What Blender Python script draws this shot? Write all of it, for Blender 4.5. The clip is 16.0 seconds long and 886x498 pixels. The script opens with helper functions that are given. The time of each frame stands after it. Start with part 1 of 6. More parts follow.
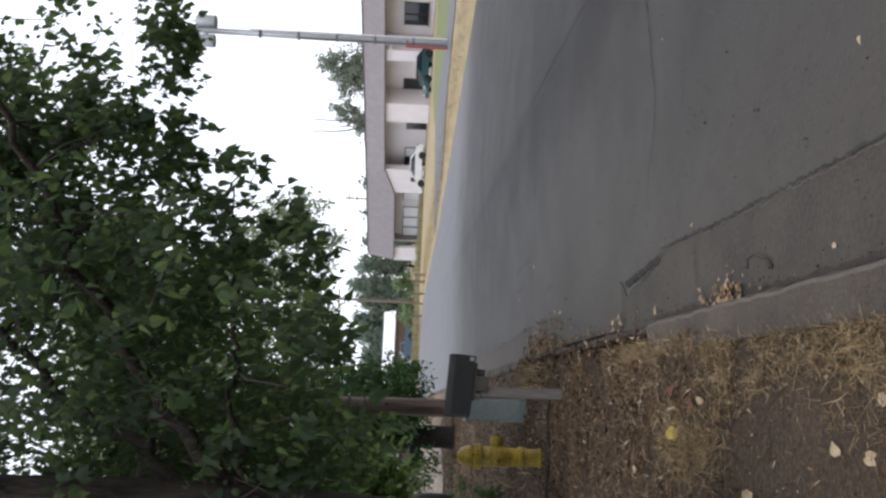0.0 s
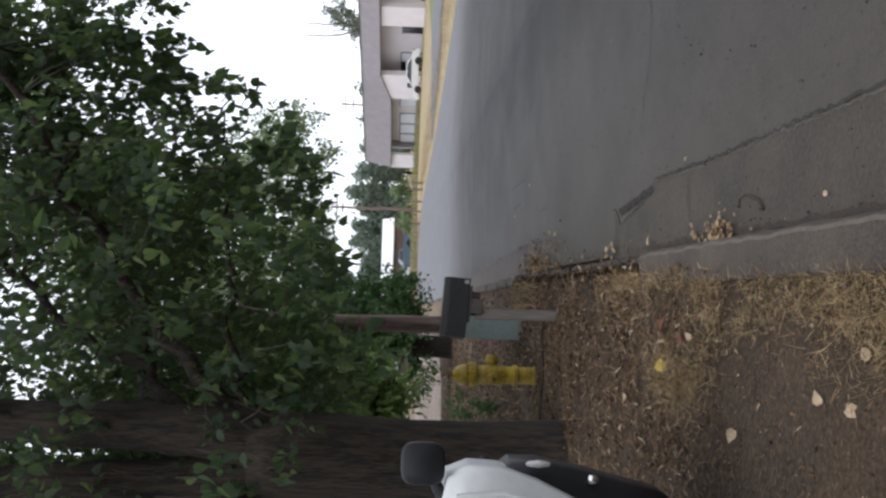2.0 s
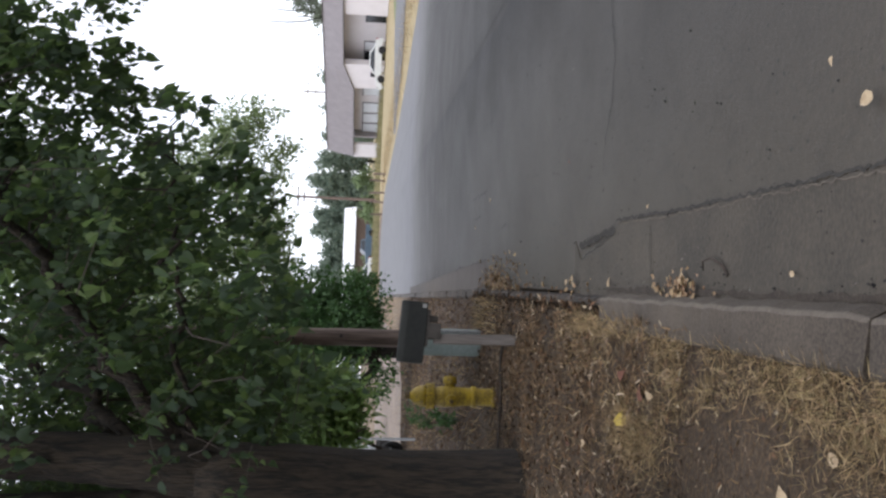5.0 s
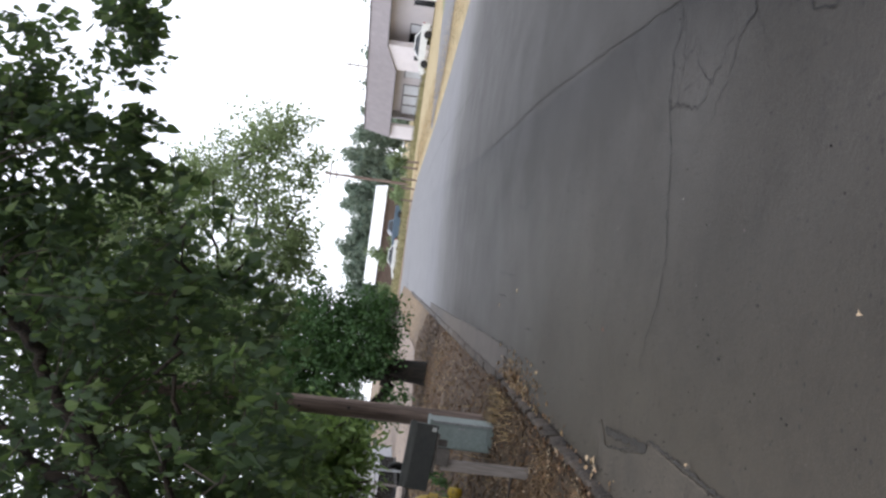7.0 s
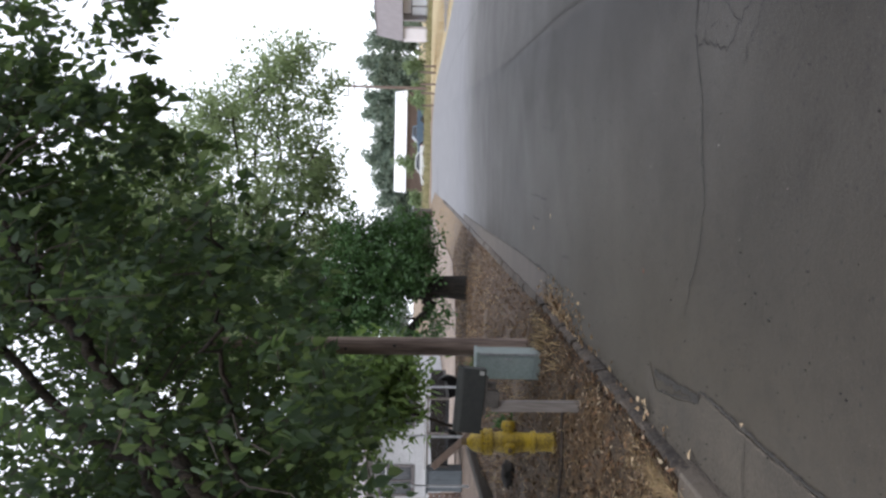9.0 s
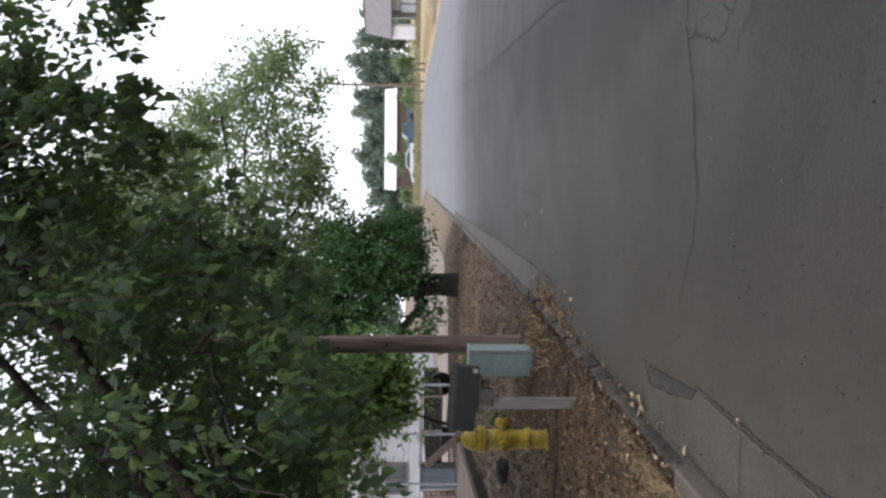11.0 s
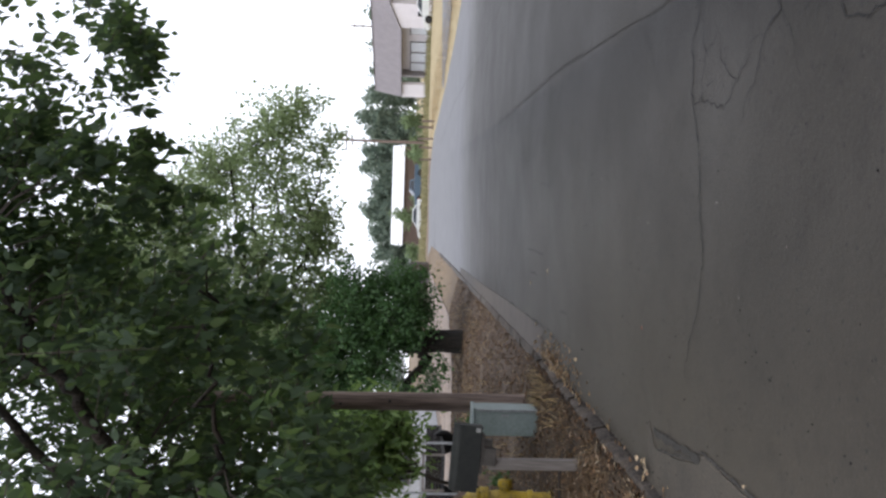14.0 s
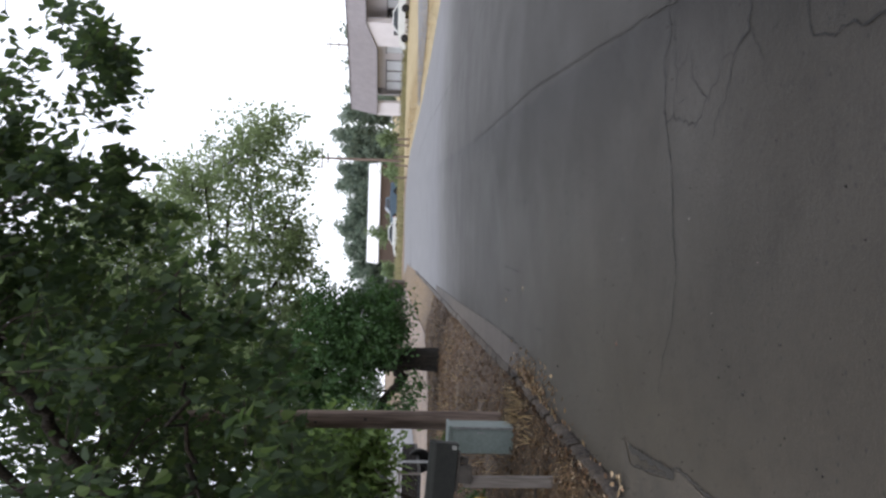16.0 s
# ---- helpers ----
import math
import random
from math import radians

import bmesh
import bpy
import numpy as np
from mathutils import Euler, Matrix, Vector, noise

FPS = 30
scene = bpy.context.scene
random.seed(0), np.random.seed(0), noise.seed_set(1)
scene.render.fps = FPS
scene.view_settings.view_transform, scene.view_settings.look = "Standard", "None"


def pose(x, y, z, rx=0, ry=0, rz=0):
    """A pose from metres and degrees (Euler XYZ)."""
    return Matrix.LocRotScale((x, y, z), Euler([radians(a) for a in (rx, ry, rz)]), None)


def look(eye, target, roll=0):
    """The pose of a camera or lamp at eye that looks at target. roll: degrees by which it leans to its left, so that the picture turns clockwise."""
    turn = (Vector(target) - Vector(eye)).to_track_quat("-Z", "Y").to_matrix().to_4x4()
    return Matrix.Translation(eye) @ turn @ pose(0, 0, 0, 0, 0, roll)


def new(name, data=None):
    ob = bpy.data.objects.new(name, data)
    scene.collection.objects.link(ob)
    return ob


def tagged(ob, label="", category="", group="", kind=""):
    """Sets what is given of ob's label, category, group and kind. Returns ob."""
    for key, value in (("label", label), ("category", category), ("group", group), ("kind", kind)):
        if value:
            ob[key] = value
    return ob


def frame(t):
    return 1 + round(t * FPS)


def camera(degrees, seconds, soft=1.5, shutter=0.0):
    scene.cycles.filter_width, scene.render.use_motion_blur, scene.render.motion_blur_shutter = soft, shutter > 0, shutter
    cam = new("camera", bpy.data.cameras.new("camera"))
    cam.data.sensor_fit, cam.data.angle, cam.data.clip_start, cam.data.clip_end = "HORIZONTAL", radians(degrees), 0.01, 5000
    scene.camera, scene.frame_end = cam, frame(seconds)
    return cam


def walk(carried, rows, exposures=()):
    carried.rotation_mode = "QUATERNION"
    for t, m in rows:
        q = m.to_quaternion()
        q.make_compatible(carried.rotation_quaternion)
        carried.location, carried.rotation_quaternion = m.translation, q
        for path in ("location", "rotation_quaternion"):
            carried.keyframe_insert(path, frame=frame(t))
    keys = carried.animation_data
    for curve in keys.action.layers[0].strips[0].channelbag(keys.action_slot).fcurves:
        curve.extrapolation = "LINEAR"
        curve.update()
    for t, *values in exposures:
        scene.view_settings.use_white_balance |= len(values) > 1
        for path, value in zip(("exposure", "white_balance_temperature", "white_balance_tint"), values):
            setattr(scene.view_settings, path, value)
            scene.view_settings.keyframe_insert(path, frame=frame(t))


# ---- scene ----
cam = camera(54.0, 16.0, soft=2.5)
PATH = [
    (0, (0.452, 0.29, 1.463), (0.773, 2.262, 1.382), -87.5),
    (0.5, (0.553, 0.271, 1.449), (0.694, 2.265, 1.398), -87.2),
    (1, (0.615, 0.263, 1.438), (0.712, 2.26, 1.413), -88.9),
    (1.5, (0.615, 0.283, 1.424), (0.769, 2.275, 1.329), -87.6),
    (2, (0.605, 0.284, 1.436), (0.711, 2.279, 1.343), -88.2),
    (2.5, (0.607, 0.31, 1.429), (0.698, 2.307, 1.354), -88.7),
    (3, (0.605, 0.335, 1.426), (0.751, 2.325, 1.284), -87.9),
    (5.5, (1.156, 0.448, 1.396), (1.231, 2.438, 1.214), -87.8),
    (6, (1.489, 0.493, 1.441), (1.595, 2.482, 1.271), -87.0),
    (6.5, (1.824, 0.742, 1.447), (1.832, 2.733, 1.256), -84.8),
    (7, (2.054, 0.884, 1.418), (2.078, 2.88, 1.295), -82.4),
    (7.5, (2.246, 0.949, 1.444), (2.053, 2.937, 1.338), -85.9),
    (8, (2.411, 1.03, 1.433), (2.124, 3.007, 1.338), -87.3),
    (8.5, (2.424, 1.035, 1.429), (2.154, 3.015, 1.346), -89.5),
    (9, (2.414, 1.008, 1.439), (2.202, 2.995, 1.371), -88.8),
    (11.5, (2.41, 1.052, 1.438), (2.199, 3.039, 1.342), -89.8),
    (12, (2.413, 1.041, 1.438), (2.243, 3.031, 1.334), -89.5),
    (12.5, (2.418, 1.043, 1.434), (2.264, 3.034, 1.326), -89.6),
    (13, (2.414, 1.053, 1.434), (2.308, 3.047, 1.334), -88.7),
    (13.5, (2.419, 1.033, 1.442), (2.33, 3.029, 1.357), -88.4),
    (14, (2.423, 1.034, 1.442), (2.333, 3.03, 1.369), -88.3),
    (14.5, (2.42, 1.026, 1.44), (2.332, 3.023, 1.377), -88.2),
    (15, (2.406, 1.007, 1.45), (2.312, 3.003, 1.383), -87.6),
    (15.5, (2.405, 1.015, 1.441), (2.318, 3.012, 1.354), -87.5),
    (16, (2.415, 1.031, 1.438), (2.368, 3.027, 1.311), -88.3),
]
walk(cam, [(t, look(eye, target, roll)) for t, eye, target, roll in PATH], [(0, 0.0), (3.2, 0.02), (5.5, 0.25), (8.0, 0.4), (10.5, 0.38), (12.0, 0.3), (14.5, 0.22), (16.0, 0.16)])

# ---- world and light: bright overcast ----
world = bpy.data.worlds.new("overcast_sky")
scene.world = world
world.use_nodes = True
wn, wl = world.node_tree.nodes, world.node_tree.links
wn.clear()
w_out, w_bg = wn.new("ShaderNodeOutputWorld"), wn.new("ShaderNodeBackground")
w_sky = wn.new("ShaderNodeTexSky")
w_sky.sky_type = "NISHITA"
w_sky.sun_disc = False
w_sky.sun_elevation, w_sky.sun_rotation = radians(52), radians(200)
w_dim, w_mix = wn.new("ShaderNodeVectorMath"), wn.new("ShaderNodeMixRGB")
w_dim.operation = "SCALE"
w_dim.inputs["Scale"].default_value = 0.09
w_mix.inputs[0].default_value = 0.85
w_mix.inputs[2].default_value = (0.955, 0.98, 1.1, 1)
w_bg.inputs["Strength"].default_value = 1.55
wl.new(w_sky.outputs[0], w_dim.inputs[0])
wl.new(w_dim.outputs[0], w_mix.inputs[1])
wl.new(w_mix.outputs[0], w_bg.inputs[0])
wl.new(w_bg.outputs[0], w_out.inputs[0])

sun = new("sun", bpy.data.lights.new("sun", "SUN"))
sun.data.energy, sun.data.angle, sun.data.color = 0.8, radians(25), (1.0, 0.96, 0.9)
sun.matrix_world = look((0, 0, 30), (0 + 30 * math.cos(radians(52)) * math.sin(radians(200 - 180)), 30 * math.cos(radians(52)) * math.cos(radians(200 - 180)), 30 - 30 * math.sin(radians(52))))

# ---- materials ----


def nodes_of(name):
    m = bpy.data.materials.new(name)
    m.use_nodes = True
    nt = m.node_tree
    return m, nt, nt.nodes["Principled BSDF"]


def mat(name, col, rough=0.7, col2=None, scale=8.0, fine=60.0, bump=0.15, metal=0.0, spread=0.5, stretch=(1, 1, 1), vary=0.0, dist=0.01):
    """Two-scale noise between col and col2 with a fine relief; vary: change of brightness from piece to piece."""
    m, nt, p = nodes_of(name)
    n, l = nt.nodes, nt.links
    col2 = col2 or tuple(c * 0.65 for c in col)
    tc, mp = n.new("ShaderNodeNewGeometry"), n.new("ShaderNodeMapping")
    mp.inputs["Scale"].default_value = stretch
    l.new(tc.outputs["Position"], mp.inputs[0])
    big, small = n.new("ShaderNodeTexNoise"), n.new("ShaderNodeTexNoise")
    big.inputs["Scale"].default_value, small.inputs["Scale"].default_value = scale, fine
    big.inputs["Detail"].default_value, small.inputs["Detail"].default_value = 5, 3
    l.new(mp.outputs[0], big.inputs[0]), l.new(mp.outputs[0], small.inputs[0])
    add, ramp, mix = n.new("ShaderNodeMath"), n.new("ShaderNodeMapRange"), n.new("ShaderNodeMixRGB")
    add.operation = "ADD"
    l.new(big.outputs[0], add.inputs[0]), l.new(small.outputs[0], add.inputs[1])
    ramp.inputs[1].default_value, ramp.inputs[2].default_value = 1 - spread * 0.5, 1 + spread * 0.5
    l.new(add.outputs[0], ramp.inputs[0]), l.new(ramp.outputs[0], mix.inputs[0])
    mix.inputs[1].default_value, mix.inputs[2].default_value = (*col, 1), (*col2, 1)
    last = mix.outputs[0]
    if vary:
        info, geo, sm, fr, hsv, mr = (n.new("ShaderNodeObjectInfo"), n.new("ShaderNodeNewGeometry"), n.new("ShaderNodeMath"), n.new("ShaderNodeMath"),
                                      n.new("ShaderNodeHueSaturation"), n.new("ShaderNodeMapRange"))
        fr.operation = "FRACT"
        l.new(info.outputs["Random"], sm.inputs[0]), l.new(geo.outputs["Random Per Island"], sm.inputs[1])
        l.new(sm.outputs[0], fr.inputs[0]), l.new(fr.outputs[0], mr.inputs[0])
        mr.inputs[3].default_value, mr.inputs[4].default_value = 1 - vary, 1 + vary
        l.new(mr.outputs[0], hsv.inputs["Value"]), l.new(last, hsv.inputs["Color"])
        last = hsv.outputs[0]
    l.new(last, p.inputs["Base Color"])
    p.inputs["Roughness"].default_value, p.inputs["Metallic"].default_value = rough, metal
    if bump:
        b = n.new("ShaderNodeBump")
        b.inputs["Strength"].default_value, b.inputs["Distance"].default_value = bump, dist
        l.new(add.outputs[0], b.inputs["Height"]), l.new(b.outputs[0], p.inputs["Normal"])
    return m


def leaf_mat(name, col, col2, through_col, rare=None, share=0.3, gloss=0.45, rare_at=0.93):
    """A leaf: its colour varies from leaf to leaf, and light comes through it."""
    m, nt, p = nodes_of(name)
    n, l = nt.nodes, nt.links
    info, geo, sm, fr, ramp = (n.new("ShaderNodeObjectInfo"), n.new("ShaderNodeNewGeometry"), n.new("ShaderNodeMath"), n.new("ShaderNodeMath"), n.new("ShaderNodeValToRGB"))
    fr.operation = "FRACT"
    l.new(info.outputs["Random"], sm.inputs[0]), l.new(geo.outputs["Random Per Island"], sm.inputs[1])
    l.new(sm.outputs[0], fr.inputs[0]), l.new(fr.outputs[0], ramp.inputs[0])
    e = ramp.color_ramp.elements
    e[0].color, e[1].color = (*col, 1), (*col2, 1)
    e[1].position = rare_at - 0.02 if rare else 1.0
    if rare:
        x = e.new(rare_at)
        x.color = (*rare, 1)
    vein = n.new("ShaderNodeTexNoise")
    vein.inputs["Scale"].default_value = 45
    l.new(geo.outputs["Position"], vein.inputs[0])
    mul = n.new("ShaderNodeMixRGB")
    mul.blend_type = "MULTIPLY"
    mul.inputs[0].default_value = 0.35
    l.new(ramp.outputs[0], mul.inputs[1]), l.new(vein.outputs[1], mul.inputs[2])
    l.new(mul.outputs[0], p.inputs["Base Color"])
    p.inputs["Roughness"].default_value = gloss
    p.inputs["Specular IOR Level"].default_value = 0.22
    tr, mix, out = n.new("ShaderNodeBsdfTranslucent"), n.new("ShaderNodeMixShader"), n["Material Output"]
    tint = n.new("ShaderNodeMixRGB")
    tint.inputs[0].default_value = 0.6
    tint.inputs[2].default_value = (*through_col, 1)
    l.new(ramp.outputs[0], tint.inputs[1]), l.new(tint.outputs[0], tr.inputs[0])
    mix.inputs[0].default_value = share
    l.new(p.outputs[0], mix.inputs[1]), l.new(tr.outputs[0], mix.inputs[2]), l.new(mix.outputs[0], out.inputs[0])
    return m


def glass_mat(name, col=(0.02, 0.025, 0.03), rough=0.05):
    m, nt, p = nodes_of(name)
    p.inputs["Base Color"].default_value, p.inputs["Roughness"].default_value = (*col, 1), rough
    p.inputs["Specular IOR Level"].default_value = 0.6
    return m




def asphalt_mat():
    """Worn asphalt: stone speckle, brownish stains, streaks along the street, darker to the right on the near stretch.
    """
    m, nt, p = nodes_of("asphalt")
    n, l = nt.nodes, nt.links
    geo, sep = n.new("ShaderNodeNewGeometry"), n.new("ShaderNodeSeparateXYZ")
    l.new(geo.outputs["Position"], sep.inputs[0])

    def tex(scale, detail=4, stretch=(1, 1, 1)):
        mp, t = n.new("ShaderNodeMapping"), n.new("ShaderNodeTexNoise")
        mp.inputs["Scale"].default_value = stretch
        t.inputs["Scale"].default_value, t.inputs["Detail"].default_value = scale, detail
        l.new(geo.outputs["Position"], mp.inputs[0]), l.new(mp.outputs[0], t.inputs[0])
        return t.outputs[0]

    def ramp(src, lo, hi, to0=0.0, to1=1.0):
        r = n.new("ShaderNodeMapRange")
        for k, v in enumerate((lo, hi, to0, to1)):
            r.inputs[k + 1].default_value = v
        l.new(src, r.inputs[0])
        return r.outputs[0]

    def mixed(f, u, v, kind="MIX"):
        x = n.new("ShaderNodeMixRGB")
        x.blend_type = kind
        if isinstance(f, float):
            x.inputs[0].default_value = f
        else:
            l.new(f, x.inputs[0])
        for k, q in ((1, u), (2, v)):
            if isinstance(q, tuple):
                x.inputs[k].default_value = (*q, 1)
            else:
                l.new(q, x.inputs[k])
        return x.outputs[0]

    grain, mid = tex(170, 3), tex(38, 4)
    col = mixed(ramp(tex(0.45, 5), 0.36, 0.64), (0.053, 0.0455, 0.0375), (0.062, 0.0545, 0.0465))
    col = mixed(ramp(tex(0.5, 4, (1.0, 0.35, 1)), 0.4, 0.7, 0, 0.5), col, (0.042, 0.0385, 0.0345))
    col = mixed(ramp(tex(2.4, 6), 0.52, 0.75, 0, 0.35), col, (0.065, 0.058, 0.05))
    col = mixed(ramp(mid, 0.35, 0.7, 0, 0.4), col, (0.035, 0.034, 0.032))
    col = mixed(ramp(grain, 0.6, 0.74, 0, 0.75), col, (0.12, 0.113, 0.102))
    col = mixed(ramp(grain, 0.42, 0.3, 0, 0.6), col, (0.02, 0.02, 0.019))
    vor = n.new("ShaderNodeTexVoronoi")
    vor.voronoi_dimensions = "2D"
    vor.inputs["Scale"].default_value = 3.6
    l.new(geo.outputs["Position"], vor.inputs["Vector"])
    col = mixed(ramp(vor.outputs["Distance"], 0.02, 0.034, 0.85, 0), col, (0.016, 0.015, 0.014))
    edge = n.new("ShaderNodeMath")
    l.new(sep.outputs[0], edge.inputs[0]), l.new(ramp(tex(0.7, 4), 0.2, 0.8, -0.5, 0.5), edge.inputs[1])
    # deeper tone from the street's middle rightwards, gone by y = 24
    deep_tone = ramp(edge.outputs[0], 1.3, 3.2, 0, 1)
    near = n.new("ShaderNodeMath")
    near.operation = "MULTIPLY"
    l.new(deep_tone, near.inputs[0]), l.new(ramp(sep.outputs[1], 10, 24, 1, 0), near.inputs[1])
    deep_tone = near.outputs[0]
    col = mixed(deep_tone, col, mixed(1.0, col, (0.47, 0.472, 0.445), "MULTIPLY"))

    def times(u, v, op="MULTIPLY"):
        k = n.new("ShaderNodeMath")
        k.operation = op
        for i, q in enumerate((u, v)):
            if isinstance(q, float):
                k.inputs[i].default_value = q
            else:
                l.new(q, k.inputs[i])
        return k.outputs[0]

    # an aged tar band beside the crown seam
    off = times(sep.outputs[0], times(times(sep.outputs[1], 0.032), 3.38, "ADD"), "SUBTRACT")
    off = times(off, ramp(tex(1.5, 3), 0.2, 0.8, -0.06, 0.06), "ADD")
    col = mixed(times(ramp(off, -0.5, -0.03, 0, 1), ramp(off, 0, 0.05, 1, 0)), col, mixed(1.0, col, (0.55, 0.55, 0.56), "MULTIPLY"))
    # sky sheen painted along the street: first a dark dull stretch, then paler
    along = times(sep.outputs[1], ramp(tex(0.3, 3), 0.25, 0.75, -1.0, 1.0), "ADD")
    dulled = times(ramp(along, 11, 17, 0, 1), ramp(along, 20.5, 25, 1, 0))
    col = mixed(dulled, col, mixed(1.0, col, (0.66, 0.66, 0.67), "MULTIPLY"))
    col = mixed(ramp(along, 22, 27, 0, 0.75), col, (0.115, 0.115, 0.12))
    dusty = times(ramp(edge.outputs[0], 3.3, 1.5, 0, 1), ramp(along, 13, 8, 0, 1))
    col = mixed(dusty, col, mixed(1.0, col, (0.93, 0.87, 0.735), "MULTIPLY"))
    blot = times(ramp(tex(7, 6), 0.5, 0.72, 0, 0.45), ramp(along, 12, 6, 0, 1))
    col = mixed(blot, col, mixed(1.0, col, (0.55, 0.54, 0.53), "MULTIPLY"))
    pit = n.new("ShaderNodeTexVoronoi")
    pit.voronoi_dimensions = "2D"
    pit.inputs["Scale"].default_value = 9.0
    l.new(geo.outputs["Position"], pit.inputs["Vector"])
    pits = times(ramp(pit.outputs["Distance"], 0.05, 0.09, 0.9, 0), ramp(tex(3.0, 2), 0.5, 0.56, 0, 1))
    col = mixed(pits, col, (0.012, 0.011, 0.01))
    l.new(col, p.inputs["Base Color"])
    l.new(ramp(tex(1.1, 4), 0.3, 0.7, 0.56, 0.63), p.inputs["Roughness"])
    l.new(times(ramp(deep_tone, 0, 1, 0.5, 0.13), ramp(dulled, 0, 1, 1, 0.55)), p.inputs["Specular IOR Level"])
    b = n.new("ShaderNodeBump")
    b.inputs["Strength"].default_value, b.inputs["Distance"].default_value = 0.35, 0.004
    hs = n.new("ShaderNodeMath")
    l.new(grain, hs.inputs[0]), l.new(mid, hs.inputs[1])
    l.new(hs.outputs[0], b.inputs["Height"]), l.new(b.outputs[0], p.inputs["Normal"])
    return m


ASPHALT = asphalt_mat()
GUTTER = mat("gutter_concrete", (0.068, 0.056, 0.041), 0.75, (0.03, 0.0255, 0.019), 3.2, 60, 0.8, vary=0.06, spread=0.6, dist=0.004)
DUSTY = mat("dusty_pale_concrete", (0.098, 0.082, 0.069), 0.85, (0.058, 0.049, 0.042), 1.8, 70, 0.5, vary=0.06, spread=0.7, dist=0.004)
CONCRETE = mat("weathered_concrete", (0.088, 0.07, 0.052), 0.85, (0.034, 0.026, 0.019), 1.6, 90, 0.4, vary=0.08, dist=0.004)
STAINED = mat("dirt_stained_concrete", (0.077, 0.059, 0.044), 0.9, (0.016, 0.012, 0.009), 2.6, 45, 0.6, vary=0.12, dist=0.006, spread=0.35)
WORN_LIT_EDGE = mat("worn_lit_kerb_edge", (0.125, 0.104, 0.08), 0.85, (0.085, 0.07, 0.056), 9, 70, 0.4)
GUTTER_DIRT = mat("gutter_dirt", (0.03, 0.023, 0.018), 0.95, (0.055, 0.043, 0.033), 12, 80, 0.5)
CRACK = mat("crack_filler", (0.008, 0.0075, 0.007), 0.95, bump=0.2)
TAR = mat("old_tar_patch", (0.03, 0.0265, 0.0215), 1.0, (0.022, 0.02, 0.0165), 9, 60, 0.5)
SEAM = mat("seam_dirt", (0.02, 0.018, 0.0155), 0.9, (0.042, 0.038, 0.033), 6, 50, 0.3)
WOOD_POLE = mat("weathered_pole_wood", (0.235, 0.178, 0.148), 0.85, (0.08, 0.055, 0.045), 9, 45, 0.5, stretch=(1, 1, 0.06))
WOOD_GREY = mat("grey_post_wood", (0.23, 0.205, 0.19), 0.85, (0.12, 0.105, 0.095), 9, 60, 0.5, stretch=(1, 1, 0.08), vary=0.12)
BARK = mat("dark_bark", (0.04, 0.029, 0.0185), 0.95, (0.007, 0.0053, 0.004), 19, 60, 1.0, stretch=(1, 1, 0.13), dist=0.035, spread=0.4)
# bark darkened once more: the shade tree's trunk carries its shade as colour
DARKENED_BARK = mat("darkened_ridged_bark", (0.026, 0.02, 0.015), 0.95, (0.006, 0.005, 0.004), 15, 60, 1.0, stretch=(1, 1, 0.15), dist=0.03, spread=0.4)
TWIG = mat("twig_bark", (0.06, 0.045, 0.035), 0.9, (0.03, 0.024, 0.02), 14, 60, 0.4)
YELLOW = mat("worn_yellow_paint", (0.4, 0.275, 0.012), 0.5, (0.15, 0.1, 0.015), 7, 45, 0.4)
BRASSY = mat("rusty_yellow_nuts", (0.15, 0.1, 0.028), 0.75, (0.07, 0.045, 0.02), 20, 70, 0.3)
MAILBOX = mat("dark_mailbox_metal", (0.009, 0.0105, 0.0105), 0.7, (0.018, 0.02, 0.018), 6, 30, 0.15)
UTIL = mat("grey_green_cabinet_paint", (0.235, 0.28, 0.27), 0.5, (0.165, 0.2, 0.19), 4, 40, 0.1)
GALV = mat("galvanised_steel", (0.38, 0.39, 0.4), 0.45, (0.25, 0.26, 0.27), 15, 60, 0.1, metal=0.7)
STUCCO = mat("pale_stucco", (0.74, 0.7, 0.71), 0.9, (0.66, 0.62, 0.63), 1.2, 40, 0.2)
SHINGLE = mat("grey_brown_shingles", (0.3, 0.275, 0.285), 0.9, (0.245, 0.225, 0.235), 1.5, 25, 0.3, vary=0.02)
TRIM = mat("dark_trim", (0.13, 0.115, 0.115), 0.7)
WINDOW = glass_mat("window_glass")
BLIND = mat("pale_window_covering", (0.8, 0.82, 0.85), 0.4, (0.7, 0.72, 0.75), 2, 10, 0.05)
DARKROOM = mat("dark_interior", (0.04, 0.038, 0.04), 0.9)
WHITE_METAL = mat("white_sheet_metal", (0.82, 0.82, 0.83), 0.45, (0.76, 0.76, 0.78), 1, 12, 0.05)
HOUSE_PAINT = mat("dull_white_house_paint", (0.46, 0.47, 0.485), 0.7, (0.38, 0.39, 0.4), 2, 20, 0.05)
WHITE_PAINT = mat("white_paint", (0.7, 0.72, 0.715), 0.25, (0.62, 0.64, 0.635), 2, 20, 0.03)
TEAL = mat("teal_car_paint", (0.03, 0.085, 0.095), 0.25, (0.025, 0.07, 0.08), 2, 20, 0.03)
BLUE = mat("blue_car_paint", (0.1, 0.15, 0.2), 0.3, (0.08, 0.12, 0.17), 2, 20, 0.03)
BLACK = mat("black_rubber", (0.015, 0.015, 0.016), 0.75, bump=0.1)
BIN_GREY = mat("blue_grey_plastic", (0.1, 0.12, 0.135), 0.5, (0.075, 0.088, 0.1), 3, 25, 0.1)
PALLET = mat("pinkish_brown_slats", (0.25, 0.175, 0.14), 0.85, (0.15, 0.1, 0.08), 7, 50, 0.4, stretch=(0.15, 1, 1), vary=0.1)
BLACK_PLASTIC = mat("black_plastic", (0.009, 0.0105, 0.014), 0.45, bump=0.05)
